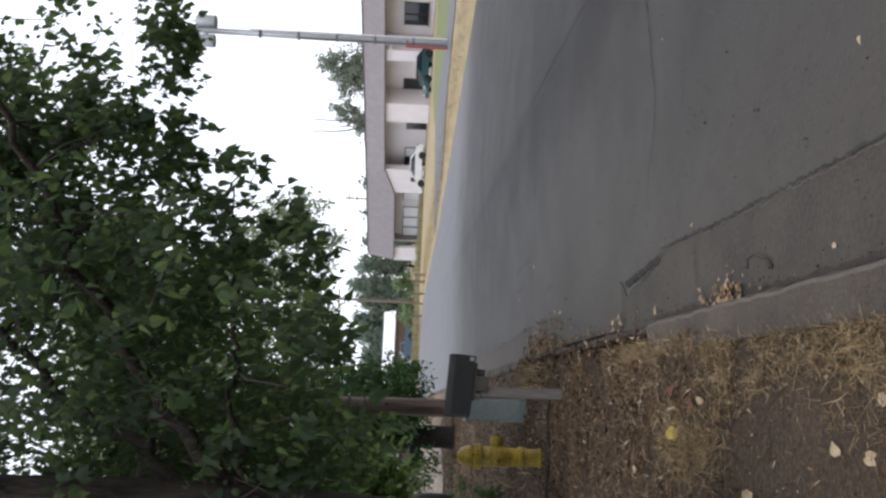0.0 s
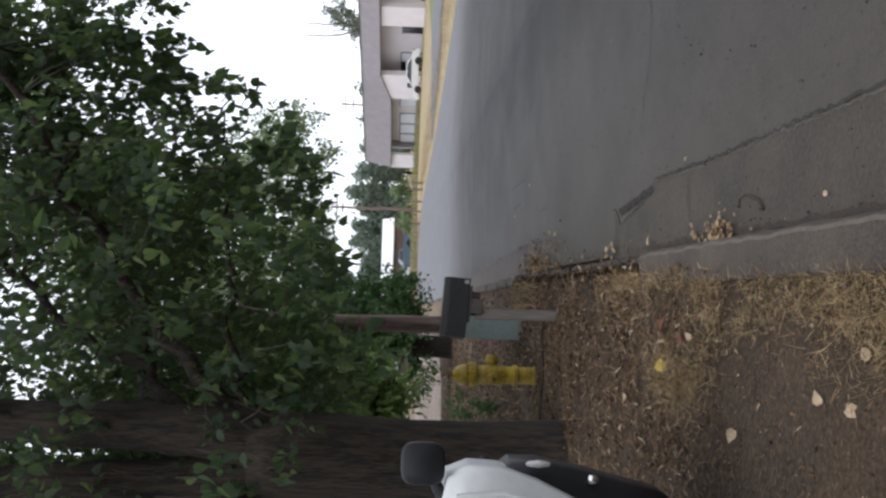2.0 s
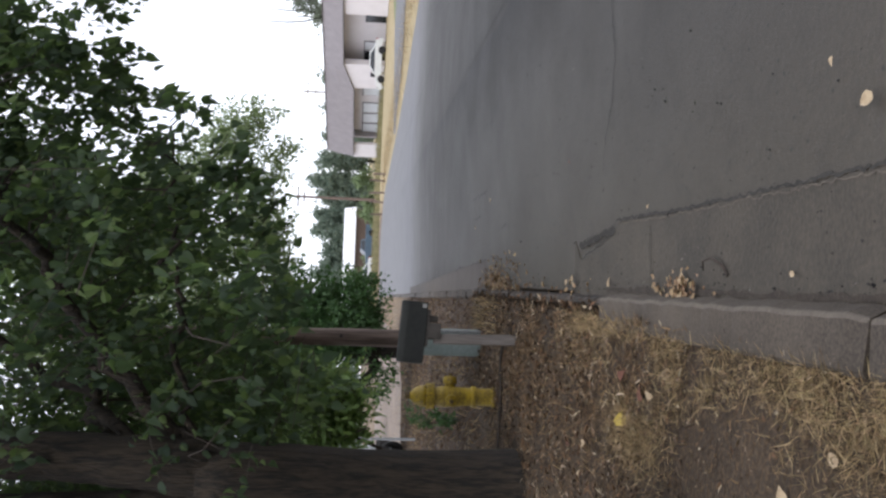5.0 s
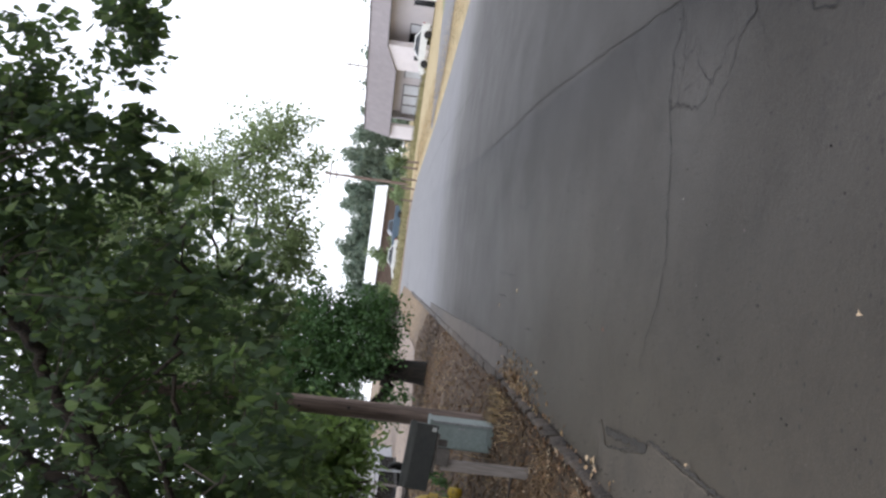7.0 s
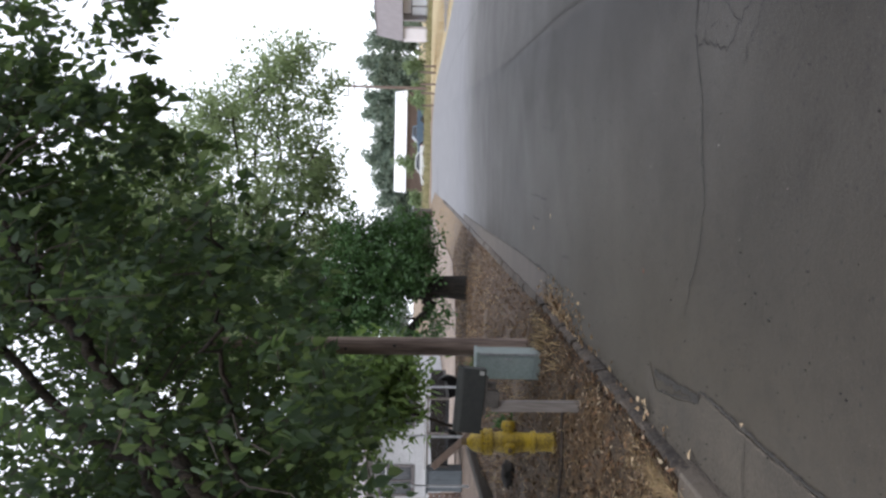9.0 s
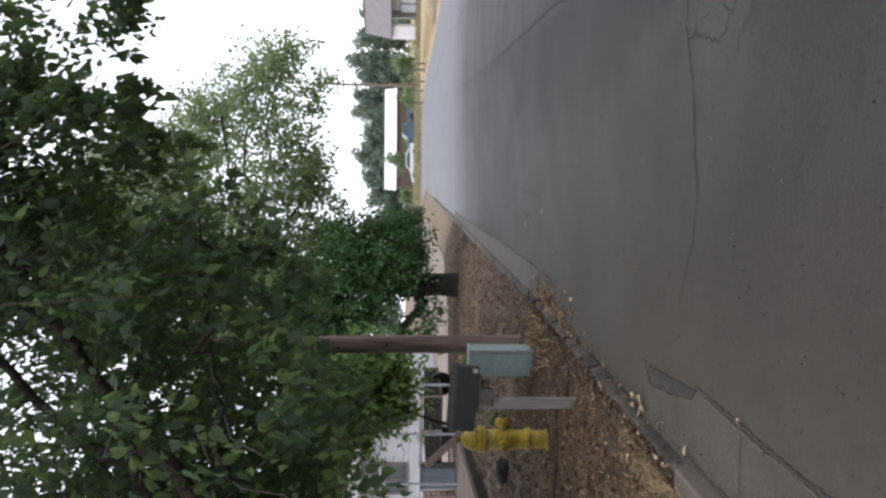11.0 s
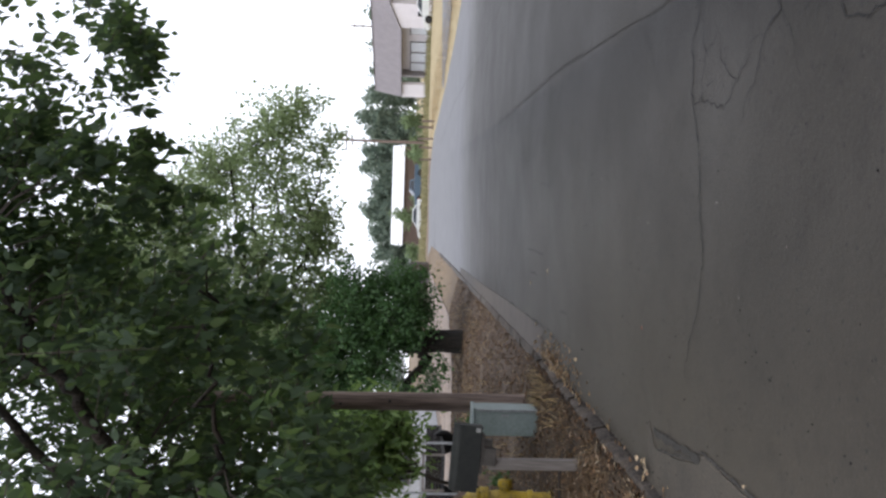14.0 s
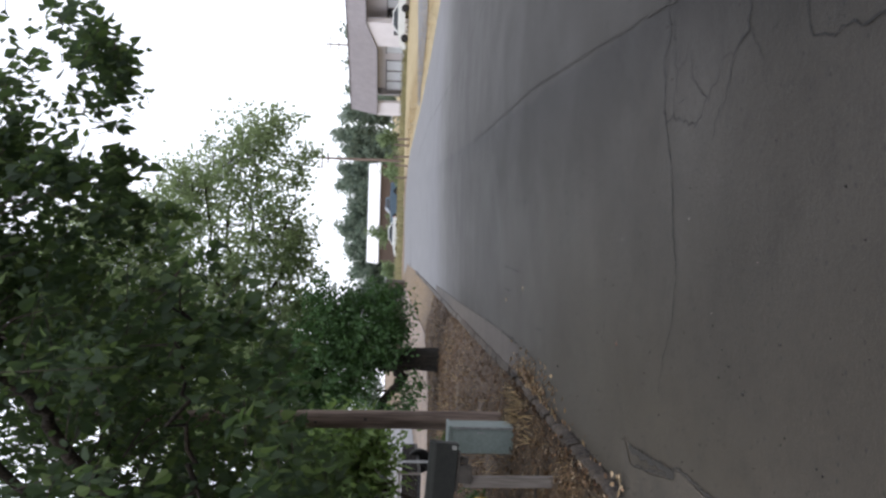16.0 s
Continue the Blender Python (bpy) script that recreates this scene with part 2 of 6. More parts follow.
RIM = mat("alloy_rim", (0.45, 0.45, 0.46), 0.35, metal=0.8, bump=0.02)
CHROME = mat("chrome", (0.75, 0.75, 0.76), 0.12, (0.65, 0.65, 0.66), metal=1.0, bump=0)
LAMP_RED = mat("red_lens", (0.4, 0.02, 0.02), 0.25, bump=0.02)
LAMP_CLEAR = mat("clear_lens", (0.6, 0.6, 0.58), 0.2, bump=0.02)
RED_STEEL = mat("red_painted_steel", (0.4, 0.07, 0.06), 0.5)
SIGN_WHITE = mat("sticker_white", (0.7, 0.7, 0.7), 0.5, bump=0.05)
STICKER = mat("dull_reflector", (0.4, 0.4, 0.39), 0.5, bump=0.05)
BRACKET_WOOD = mat("dark_bracket_wood", (0.09, 0.08, 0.072), 0.85, (0.045, 0.04, 0.036), 9, 60, 0.5, vary=0.12)
FENCE_WOOD = mat("brown_board", (0.12, 0.085, 0.065), 0.85, (0.07, 0.05, 0.04), 6, 40, 0.3, stretch=(0.2, 1, 1))
LEAF_NEAR = leaf_mat("broad_green_leaf", (0.0165, 0.0335, 0.022), (0.051, 0.08, 0.043), (0.18, 0.28, 0.08), (0.1, 0.145, 0.048), 0.42, 0.6, rare_at=0.84)
LEAF_MID = leaf_mat("dense_green_leaf", (0.042, 0.087, 0.036), (0.074, 0.145, 0.053), (0.12, 0.25, 0.04), share=0.25)
LEAF_FINE = leaf_mat("olive_green_leaf", (0.07, 0.105, 0.055), (0.27, 0.34, 0.17), (0.46, 0.57, 0.28), share=0.55)
# haze of distance is mixed into the next two leaf colours, paling them
LEAF_HAZED = leaf_mat("hazed_green_leaf", (0.15, 0.21, 0.17), (0.27, 0.33, 0.255), (0.24, 0.3, 0.19), share=0.25, gloss=0.8)
LEAF_PALE_HAZED = leaf_mat("hazed_grey_green_leaf", (0.2, 0.24, 0.19), (0.3, 0.34, 0.27), (0.3, 0.36, 0.25), share=0.3, gloss=0.8)
GRAVEL = mat("pale_dusty_gravel", (0.27, 0.215, 0.175), 0.95, (0.175, 0.138, 0.11), 0.9, 24, 0.6)
LAWN = mat("short_green_lawn", (0.12, 0.16, 0.055), 0.9, (0.2, 0.2, 0.085), 1.2, 30, 0.4)
LEAF_BUSH = leaf_mat("yellow_green_leaf", (0.085, 0.15, 0.05), (0.2, 0.3, 0.095), (0.26, 0.38, 0.09), share=0.35)
LEAF_HEDGE = leaf_mat("light_bush_leaf", (0.16, 0.22, 0.12), (0.27, 0.35, 0.18), (0.26, 0.34, 0.14), share=0.3, gloss=0.8)
WILD_GRASS = leaf_mat("wild_grass_blade", (0.17, 0.17, 0.09), (0.46, 0.41, 0.23), (0.3, 0.28, 0.14), share=0.2, gloss=0.8)
BRANCHLET = leaf_mat("dry_stem", (0.012, 0.0075, 0.0045), (0.18, 0.118, 0.07), (0.2, 0.14, 0.07), share=0.05, gloss=0.8)
LITTER = leaf_mat("dry_leaf", (0.012, 0.007, 0.004), (0.24, 0.142, 0.08), (0.2, 0.12, 0.05), (0.5, 0.4, 0.28), 0.08, 0.75, 0.95)
PALE_LEAF = mat("pale_fallen_leaf", (0.5, 0.39, 0.25), 0.7, (0.33, 0.24, 0.145), 30, 90, 0.2)
YELLOW_LEAF = mat("yellow_fallen_leaf", (0.6, 0.45, 0.08), 0.6, (0.45, 0.33, 0.07), 30, 90, 0.2)
RED_LEAF = mat("rust_red_leaf", (0.15, 0.055, 0.032), 0.75, (0.09, 0.04, 0.026), 30, 90, 0.2)
ORANGE_LITTER = leaf_mat("orange_dry_leaf", (0.13, 0.072, 0.04), (0.46, 0.33, 0.2), (0.3, 0.18, 0.06), (0.5, 0.38, 0.24), 0.12, 0.7, 0.85)
CRUMB = leaf_mat("earth_crumb", (0.012, 0.008, 0.0045), (0.13, 0.09, 0.052), (0.05, 0.04, 0.03), (0.34, 0.27, 0.19), 0.0, 0.9, 0.95)
STRAW = leaf_mat("old_straw", (0.006, 0.0037, 0.002), (0.25, 0.156, 0.082), (0.2, 0.15, 0.08), (0.5, 0.4, 0.28), 0.05, 0.8, 0.92)
GRIT = leaf_mat("grey_grit", (0.008, 0.008, 0.008), (0.05, 0.047, 0.043), (0.02, 0.02, 0.02), (0.24, 0.225, 0.2), 0.0, 0.8, 0.93)
DRY_GRASS = leaf_mat("dry_grass_blade", (0.022, 0.0135, 0.006), (0.68, 0.5, 0.275), (0.28, 0.22, 0.12), share=0.15, gloss=0.7)


def ground_mat():
    """Bare earth, leaf litter and straw-coloured grass, mixed by noise; more straw away from the road's near verge."""
    m, nt, p = nodes_of("earth_and_dry_grass")
    n, l = nt.nodes, nt.links
    geo, sep = n.new("ShaderNodeNewGeometry"), n.new("ShaderNodeSeparateXYZ")
    l.new(geo.outputs["Position"], sep.inputs[0])

    def noise_tex(scale, detail=5):
        t = n.new("ShaderNodeTexNoise")
        t.inputs["Scale"].default_value, t.inputs["Detail"].default_value = scale, detail
        l.new(geo.outputs["Position"], t.inputs[0])
        return t.outputs[0]

    def ramp(src, a, b):
        r = n.new("ShaderNodeMapRange")
        r.inputs[1].default_value, r.inputs[2].default_value = a, b
        l.new(src, r.inputs[0])
        return r.outputs[0]

    def mixed(f, a, b):
        x = n.new("ShaderNodeMixRGB")
        l.new(f, x.inputs[0])
        for k, c in ((1, a), (2, b)):
            if isinstance(c, tuple):
                x.inputs[k].default_value = (*c, 1)
            else:
                l.new(c, x.inputs[k])
        return x.outputs[0]

    earth = mixed(ramp(noise_tex(2.2), 0.35, 0.65), (0.0205, 0.0132, 0.0072), (0.048, 0.031, 0.0166))
    earth = mixed(ramp(noise_tex(60), 0.45, 0.75), earth, (0.102, 0.064, 0.034))
    drift = n.new("ShaderNodeMath")
    l.new(sep.outputs[1], drift.inputs[0]), l.new(noise_tex(1.4), drift.inputs[1])
    dust = mixed(ramp(noise_tex(3.1), 0.35, 0.65), (0.125, 0.09, 0.066), (0.075, 0.053, 0.037))
    earth = mixed(ramp(drift.outputs[0], 10.6, 13.5), earth, dust)
    straw = mixed(ramp(noise_tex(5), 0.35, 0.65), (0.1454, 0.105, 0.06591), (0.2233, 0.165, 0.1055))
    straw = mixed(ramp(noise_tex(50), 0.4, 0.7), straw, (0.1558, 0.11, 0.06591))
    yellow = mixed(ramp(noise_tex(1.3), 0.35, 0.65), (0.4, 0.32, 0.185), (0.28, 0.225, 0.115))
    green = mixed(ramp(sep.outputs[0], 6, 8), straw, yellow)
    wave = n.new("ShaderNodeMath")
    l.new(sep.outputs[1], wave.inputs[0]), l.new(ramp(noise_tex(0.35), 0.3, 0.7), wave.inputs[1])
    far = ramp(wave.outputs[0], 23, 34)
    right = ramp(sep.outputs[0], 6, 8)
    mx = n.new("ShaderNodeMath")
    mx.operation = "MAXIMUM"
    l.new(far, mx.inputs[0]), l.new(right, mx.inputs[1])
    ad = n.new("ShaderNodeMath")
    l.new(mx.outputs[0], ad.inputs[0]), l.new(ramp(noise_tex(0.9), 0.45, 1.1), ad.inputs[1])
    l.new(mixed(ramp(ad.outputs[0], 0.25, 1.0), earth, green), p.inputs["Base Color"])
    p.inputs["Roughness"].default_value = 0.95
    b = n.new("ShaderNodeBump")
    b.inputs["Strength"].default_value, b.inputs["Distance"].default_value = 0.8, 0.03
    l.new(noise_tex(28), b.inputs["Height"]), l.new(b.outputs[0], p.inputs["Normal"])
    return m


EARTH = ground_mat()

# ---- mesh helpers ----


def part(name, bm, material, parent=None, label="", smooth=False):
    """Links a bmesh as one mesh object under parent."""
    me = bpy.data.meshes.new(name)
    bm.to_mesh(me)
    bm.free()
    me.materials.append(material)
    if smooth:
        me.polygons.foreach_set("use_smooth", [True] * len(me.polygons))
    ob = new(name, me)
    ob.parent = parent
    return tagged(ob, label)


def quick(name, verts, faces, material, parent=None, smooth=False):
    """Links plain arrays of corners and faces as one mesh object."""
    me = bpy.data.meshes.new(name)
    me.from_pydata(verts, [], faces)
    me.update()
    me.materials.append(material)
    if smooth:
        me.polygons.foreach_set("use_smooth", [True] * len(me.polygons))
    ob = new(name, me)
    ob.parent = parent
    return ob


def thing(name, m, label, category, group=""):
    ob = new(name)
    ob.empty_display_size = 0.1
    ob.matrix_world = m
    return tagged(ob, label, category, group)


def box(bm, c, size, m=None, bevel=0.0):
    r = bmesh.ops.create_cube(bm, size=1, matrix=(m or Matrix()) @ Matrix.Translation(c) @ Matrix.Diagonal((*size, 1)))
    if bevel:
        edges = {e for v in r["verts"] for e in v.link_edges}
        bmesh.ops.bevel(bm, geom=list(edges), offset=bevel, segments=2, affect="EDGES", profile=0.6)
    return bm


def boxed(c, size, m=None, bevel=0.0):
    return box(bmesh.new(), c, size, m, bevel)


def cyl(bm, a, b, r1, r2=None, sides=12, caps=True):
    a, b = Vector(a), Vector(b)
    d = b - a
    m = Matrix.Translation((a + b) / 2) @ d.to_track_quat("Z", "Y").to_matrix().to_4x4()
    bmesh.ops.create_cone(bm, cap_ends=caps, segments=sides, radius1=r1, radius2=r1 if r2 is None else r2, depth=d.length, matrix=m)
    return bm


def rod(a, b, r1, r2=None, sides=12):
    return cyl(bmesh.new(), a, b, r1, r2, sides)


def lathe(profile, sides=24, m=None, bm=None):
    """Turns rows of (radius, height) round the z axis."""
    bm = bm or bmesh.new()
    m = m or Matrix()
    rings = [[bm.verts.new(m @ Vector((r * math.cos(2 * math.pi * k / sides), r * math.sin(2 * math.pi * k / sides), z))) for k in range(sides)] for r, z in profile]
    for a, b in zip(rings, rings[1:]):
        for k in range(sides):
            bm.faces.new((a[k], a[(k + 1) % sides], b[(k + 1) % sides], b[k]))
    bm.faces.new(rings[0][::-1])
    bm.faces.new(rings[-1])
    return bm


def tube(bm, path, radii, sides=8, wobble=0.0, rng=None):
    """A tapering, bending tube along the path."""
    rings = []
    for i, p in enumerate(path):
        p = Vector(p)
        d = (Vector(path[min(i + 1, len(path) - 1)]) - Vector(path[max(i - 1, 0)])).normalized()
        q = Vector((0, 0, 1)).rotation_difference(d)
        ring = []
        for k in range(sides):
            a = 2 * math.pi * k / sides
            r = radii[i] * (1 + (rng.uniform(-wobble, wobble) if rng else 0))
            ring.append(bm.verts.new(p + q @ Vector((r * math.cos(a), r * math.sin(a), 0))))
        rings.append(ring)
    for a, b in zip(rings, rings[1:]):
        for k in range(sides):
            bm.faces.new((a[k], a[(k + 1) % sides], b[(k + 1) % sides], b[k]))
    bm.faces.new(rings[-1])
    return bm


def prism(bm, outline, y0, y1, shrink=0.0, m=None):
    """A side outline of (x, z) drawn out from y0 to y1; shrink pulls the two ends in."""
    m = m or Matrix()
    cx = sum(p[0] for p in outline) / len(outline)
    cz = sum(p[1] for p in outline) / len(outline)
    rings = []
    for y, k in ((y0, shrink), (y0 + (y1 - y0) * 0.08, 0), (y1 - (y1 - y0) * 0.08, 0), (y1, shrink)):
        rings.append([bm.verts.new(m @ Vector((x + (cx - x) * k, y, z + (cz - z) * k))) for x, z in outline])
    n = len(outline)
    for a, b in zip(rings, rings[1:]):
        for k in range(n):
            bm.faces.new((a[k], a[(k + 1) % n], b[(k + 1) % n], b[k]))
    bm.faces.new(rings[0][::-1])
    bm.faces.new(rings[-1])
    bmesh.ops.recalc_face_normals(bm, faces=bm.faces)
    return bm


def smoothstep(a, b, x):
    t = np.clip((x - a) / (b - a), 0, 1)
    return t * t * (3 - 2 * t)

# ---- ground and road ----


def left_edge(y):
    return 0.80 - 0.0178 * np.maximum(0, y - 11)


def right_edge(y):
    return np.interp(y, [-20, 20, 24, 30, 35, 43, 55, 66, 71, 74, 76], [11.2, 10.7, 10.35, 9.7, 9.1, 8.5, 8.15, 7.9, 7.2, 5.6, 2.0])


def road_z(x):
    return 0.03 * (np.minimum(x, 3.85) - 0.9) - 0.02 * np.maximum(0, x - 3.85)


def ground_z(x, y):
    x, y = np.asarray(x, float), np.asarray(y, float)
    le, re = left_edge(y), right_edge(y)
    kerbed = 1 - smoothstep(10.3, 12.0, y)
    d = le - x
    verge = 0.07 + 0.045 * smoothstep(0.05, 0.7, d) + 0.01 * np.clip(d, 0, 8)
    bank = (0.125 + 0.005 * np.clip(y - 8, 0, 30)) * smoothstep(-0.05, 1.1, d)
    left = kerbed * verge + (1 - kerbed) * bank
    e = x - re
    right = road_z(re) + 0.08 * smoothstep(0, 0.35, e) + 0.1 * smoothstep(1.5, 6, e)
    far = 0.1 - 0.2 * smoothstep(80, 130, y)
    z = np.where(x < le, left, np.where(x > re, right, road_z(x) - 0.05))
    side = (y > 61 + 3 * smoothstep(-3, 0.2, x)) & (x < le)
    z = np.where(side & (y < 76.5), -0.06, z)
    z = np.where(y > 76, far * smoothstep(76, 77, y), z)
    return z


def rough(x, y):
    return np.array([noise.noise((a * 1.7, b * 1.7, 0.3)) * 0.018 + noise.noise((a * 6, b * 6, 4.1)) * 0.008 for a, b in zip(x, y)])


def geom(a, b, n):
    return list(np.sign(b) * np.geomspace(abs(a), abs(b), n))


gx = np.array(sorted(set([round(v, 3) for v in [-v for v in geom(8, 1500, 22)] + list(np.arange(-8, -4, 0.4)) + list(np.arange(-4, 0.61, 0.12)) + [0.68, 0.74, 0.8, 0.86, 0.95]
                          + list(np.arange(1.3, 8, 0.7)) + list(np.arange(8, 14, 0.3)) + list(np.arange(14, 34, 1.5)) + geom(34, 1500, 18)])))
gy = np.array(sorted(set([round(v, 3) for v in [-v for v in geom(4, 1500, 20)] + list(np.arange(-3.8, 14, 0.2)) + list(np.arange(14, 32, 0.5)) + list(np.arange(32, 90, 1.0)) + geom(90, 1500, 20)])))
GX, GY = np.meshgrid(gx, gy)
fx, fy = GX.ravel(), GY.ravel()
fz = ground_z(fx, fy)
soil = ((fx < left_edge(fy) - 0.1) | (fx > right_edge(fy) + 0.3)) & (fy < 60)
fz[soil] += rough(fx[soil], fy[soil])
idx = np.arange(len(fx)).reshape(GX.shape)
quads = np.stack([idx[:-1, :-1], idx[:-1, 1:], idx[1:, 1:], idx[1:, :-1]], -1).reshape(-1, 4)
ground = quick("ground", np.stack([fx, fy, fz], 1).tolist(), quads.tolist(), EARTH, smooth=True)
tagged(ground, "bare brown earth verge with leaf litter and dry grass", "ground", kind="structure")


def road_sheet():
    rows = []
    for y in list(np.arange(-24, 60, 1.0)) + list(np.arange(60, 76.1, 0.5)):
        a = float(left_edge(y))
        if y > 61.5:
            a -= 60 * float(smoothstep(61.5, 66, y)) ** 2
        if y < 10.7:
            a = 0.9
        b = float(right_edge(y))
        jag = 0.05 * noise.noise((y * 0.8, 1, 2)) + 0.03 * noise.noise((y * 3, 5, 2))
        xs = [a + jag if y > 10.7 else a] + [a + (b - a) * k / 12 for k in range(1, 12)] + [b + jag]
        if a < 0:
            xs = [a] + [v for v in np.linspace(-8, b, 12)]
        rows.append([(x, y, float(road_z(max(x, 0.6)))) for x in xs])
    v = [p for r in rows for p in r]
    n = len(rows[0])
    f = [(i * n + k, i * n + k + 1, (i + 1) * n + k + 1, (i + 1) * n + k) for i in range(len(rows) - 1) for k in range(n - 1)]
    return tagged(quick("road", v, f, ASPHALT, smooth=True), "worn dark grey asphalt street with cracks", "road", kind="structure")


road = road_sheet()


def ribbon(name, pts, width, material, parent, lift=0.004, jag=0.012, step=0.06, seed=3):
    """A thin uneven strip that follows the road through the points."""
    rng = random.Random(seed)
    line = []
    for (x0, y0), (x1, y1) in zip(pts, pts[1:]):
        n = max(1, int(math.hypot(x1 - x0, y1 - y0) / step))
        line += [(x0 + (x1 - x0) * k / n + rng.uniform(-jag, jag), y0 + (y1 - y0) * k / n + rng.uniform(-jag, jag)) for k in range(n)]
    line.append(pts[-1])
    v, f = [], []
    for i, (x, y) in enumerate(line):
        xa, ya = line[max(i - 1, 0)]
        xb, yb = line[min(i + 1, len(line) - 1)]
        d = math.hypot(xb - xa, yb - ya) or 1
        nx_, ny_ = -(yb - ya) / d, (xb - xa) / d
        w = width * rng.uniform(0.35, 1.1) * (0.4 if i in (0, len(line) - 1) else 1)
        for s in (-0.5, 0.5):
            px, py = x + nx_ * w * s, y + ny_ * w * s
            v.append((px, py, float(road_z(px)) + lift))
    for i in range(len(line) - 1):
        f.append((2 * i, 2 * i + 1, 2 * i + 3, 2 * i + 2))
    return quick(name, v, f, material, parent)


def crack(width, *pts, seed=1, material=CRACK):
    return ribbon("crack", list(pts), width * (1.12 if material is CRACK else 1), material, road, jag=0.019, step=0.032, seed=seed)


# the crown seam and long joints
crack(0.018, (3.85, 15.6), (3.8, 9.3), (3.5, 4.0), (3.4, 1.0), (3.4, -10), material=SEAM)
crack(0.02, (6.0, 12), (5.8, 20), (6.3, 33), (6.0, 48), material=SEAM, seed=2)
# the crack across the lane, with a finer one beside it
crack(0.012, (4.6, 5.34), (3.58, 5.29), (3.42, 5.26), (3.29, 5.35), (3.01, 5.34), (2.76, 5.24), seed=3)
crack(0.009, (2.76, 5.24), (2.47, 5.21), (2.2, 5.15), (1.96, 5.23), (1.8, 5.34), (1.62, 5.42), seed=4)
crack(0.007, (3.7, 5.2), (3.56, 5.21), (3.29, 5.2), (3.2, 5.14), (3.01, 5.22), (2.98, 5.32), seed=5)
crack(0.005, (3.28, 4.99), (3.2, 5.14), seed=6)
crack(0.004, (3.42, 5.26), (3.4, 5.21), seed=19)
# the broken patch beside it
crack(0.006, (3.28, 4.99), (3.16, 4.95), (3.01, 4.77), (2.92, 4.9), (3.0, 5.25), seed=7)
crack(0.004, (2.95, 5.05), (3.05, 5.02), (3.06, 5.15), seed=8)
crack(0.012, (3.9, 4.3), (3.33, 4.31), (3.23, 4.33), (3.15, 4.47), seed=10)
crack(0.009, (3.15, 4.47), (3.05, 4.52), (2.96, 4.58), seed=9)
crack(0.006, (3.15, 4.47), (3.17, 4.58), (3.08, 4.65), (3.0, 4.75), seed=11)
crack(0.006, (2.96, 4.58), (2.9, 4.66), (2.82, 4.7), seed=20)
crack(0.004, (3.23, 4.33), (3.14, 4.23), (3.03, 4.16), (2.9, 4.14), seed=12)
crack(0.01, (3.5, 3.9), (3.21, 3.84), (3.11, 3.83), (3.08, 3.77), (3.06, 3.67), seed=13)
crack(0.01, (3.06, 3.67), (3.08, 3.59), (3.05, 3.53), (3.07, 3.49), (3.05, 3.4), (3.1, 3.2), seed=21)
crack(0.005, (3.61, 6.42), (3.44, 6.16), (3.18, 5.96), seed=14)
crack(0.006, (2.9, 9.3), (2.7, 9.8), (2.75, 10.6), seed=15)
crack(0.01, (2.0, 11.5), (1.98, 10.2), seed=16)
crack(0.01, (1.72, 11.3), (1.74, 10.7), seed=17)
crack(0.008, (1.5, 9.2), (1.52, 8.8), seed=18)

# gutter pan and kerb: separate cast pieces
gutter = tagged(new("gutter"), "grey concrete gutter pan along the kerb", "gutter", kind="structure")
# the pan's outer edge over the plan: broken back where the asphalt bites into it
PAN_Y = [-12, 4.2, 5.12, 5.16, 5.3, 5.6, 5.88, 5.94, 6.04, 6.5, 9.2, 10.3, 13.1, 18, 26]
PAN_X = [1.262, 1.265, 1.285, 1.225, 1.2, 1.14, 1.09, 1.12, 1.22, 1.25, 1.19, 1.2, 1.14, 0.98, 0.78]
for k, (y0, y1) in enumerate([(-12, -7), (-7, -2.5), (-2.5, 1.2), (1.2, 4.55), (4.55, 6.07), (10.2, 13), (13, 18), (18, 26)]):
    v, rng = [], random.Random(k)
    n = int((y1 - y0) / 0.07)
    for i in range(n + 1):
        y = y0 + 0.0015 + (y1 - y0 - 0.003) * i / n
        out = float(np.interp(y, PAN_Y, PAN_X)) + rng.uniform(-0.007, 0.007) + 0.008 * noise.noise((y * 2.1, 3.3, 0.7))
        a = float(left_edge(y)) + 0.06
        up = float(road_z(out)) + 0.0045
        for x, z in ((a, 0.012), (a + (out - a) * 0.5, 0.010), (out, max(0.0145, up)), (out + 0.003, -0.04)):
            v.append((x, y, z))
    f = [(i * 4 + j, i * 4 + j + 1, i * 4 + j + 5, i * 4 + j + 4) for i in range(n) for j in range(3)]
    quick("gutter_slab", v, f, GUTTER if k < 5 else DUSTY, gutter)
ribbon("seam", [(1.274, -12), (1.277, 4.2), (1.298, 5.13)], 0.018, SEAM, gutter, 0.006, 0.008, 0.022)
ribbon("seam", [(1.298, 5.13), (1.237, 5.17), (1.212, 5.3), (1.152, 5.6), (1.1, 5.9)], 0.014, SEAM, gutter, 0.007, 0.008, 0.022, 5)
ribbon("tar_patch", [(1.25, 5.16), (1.24, 5.35), (1.2, 5.7), (1.19, 5.95)], 0.05, TAR, gutter, 0.0075, 0.012, 0.03, 31)
ribbon("seam", [(1.19, 9.1), (1.2, 9.5), (1.23, 9.9)], 0.016, SEAM, gutter, 0.008, 0.02, 0.06, 6)
ribbon("seam", [(1.21, 10.2), (1.2, 10.9), (1.17, 11.6)], 0.02, SEAM, gutter, 0.008, 0.025, 0.07, 16)
ribbon("seam", [(1.15, 12.4), (1.12, 13.6)], 0.018, SEAM, gutter, 0.008, 0.03, 0.08, 26)
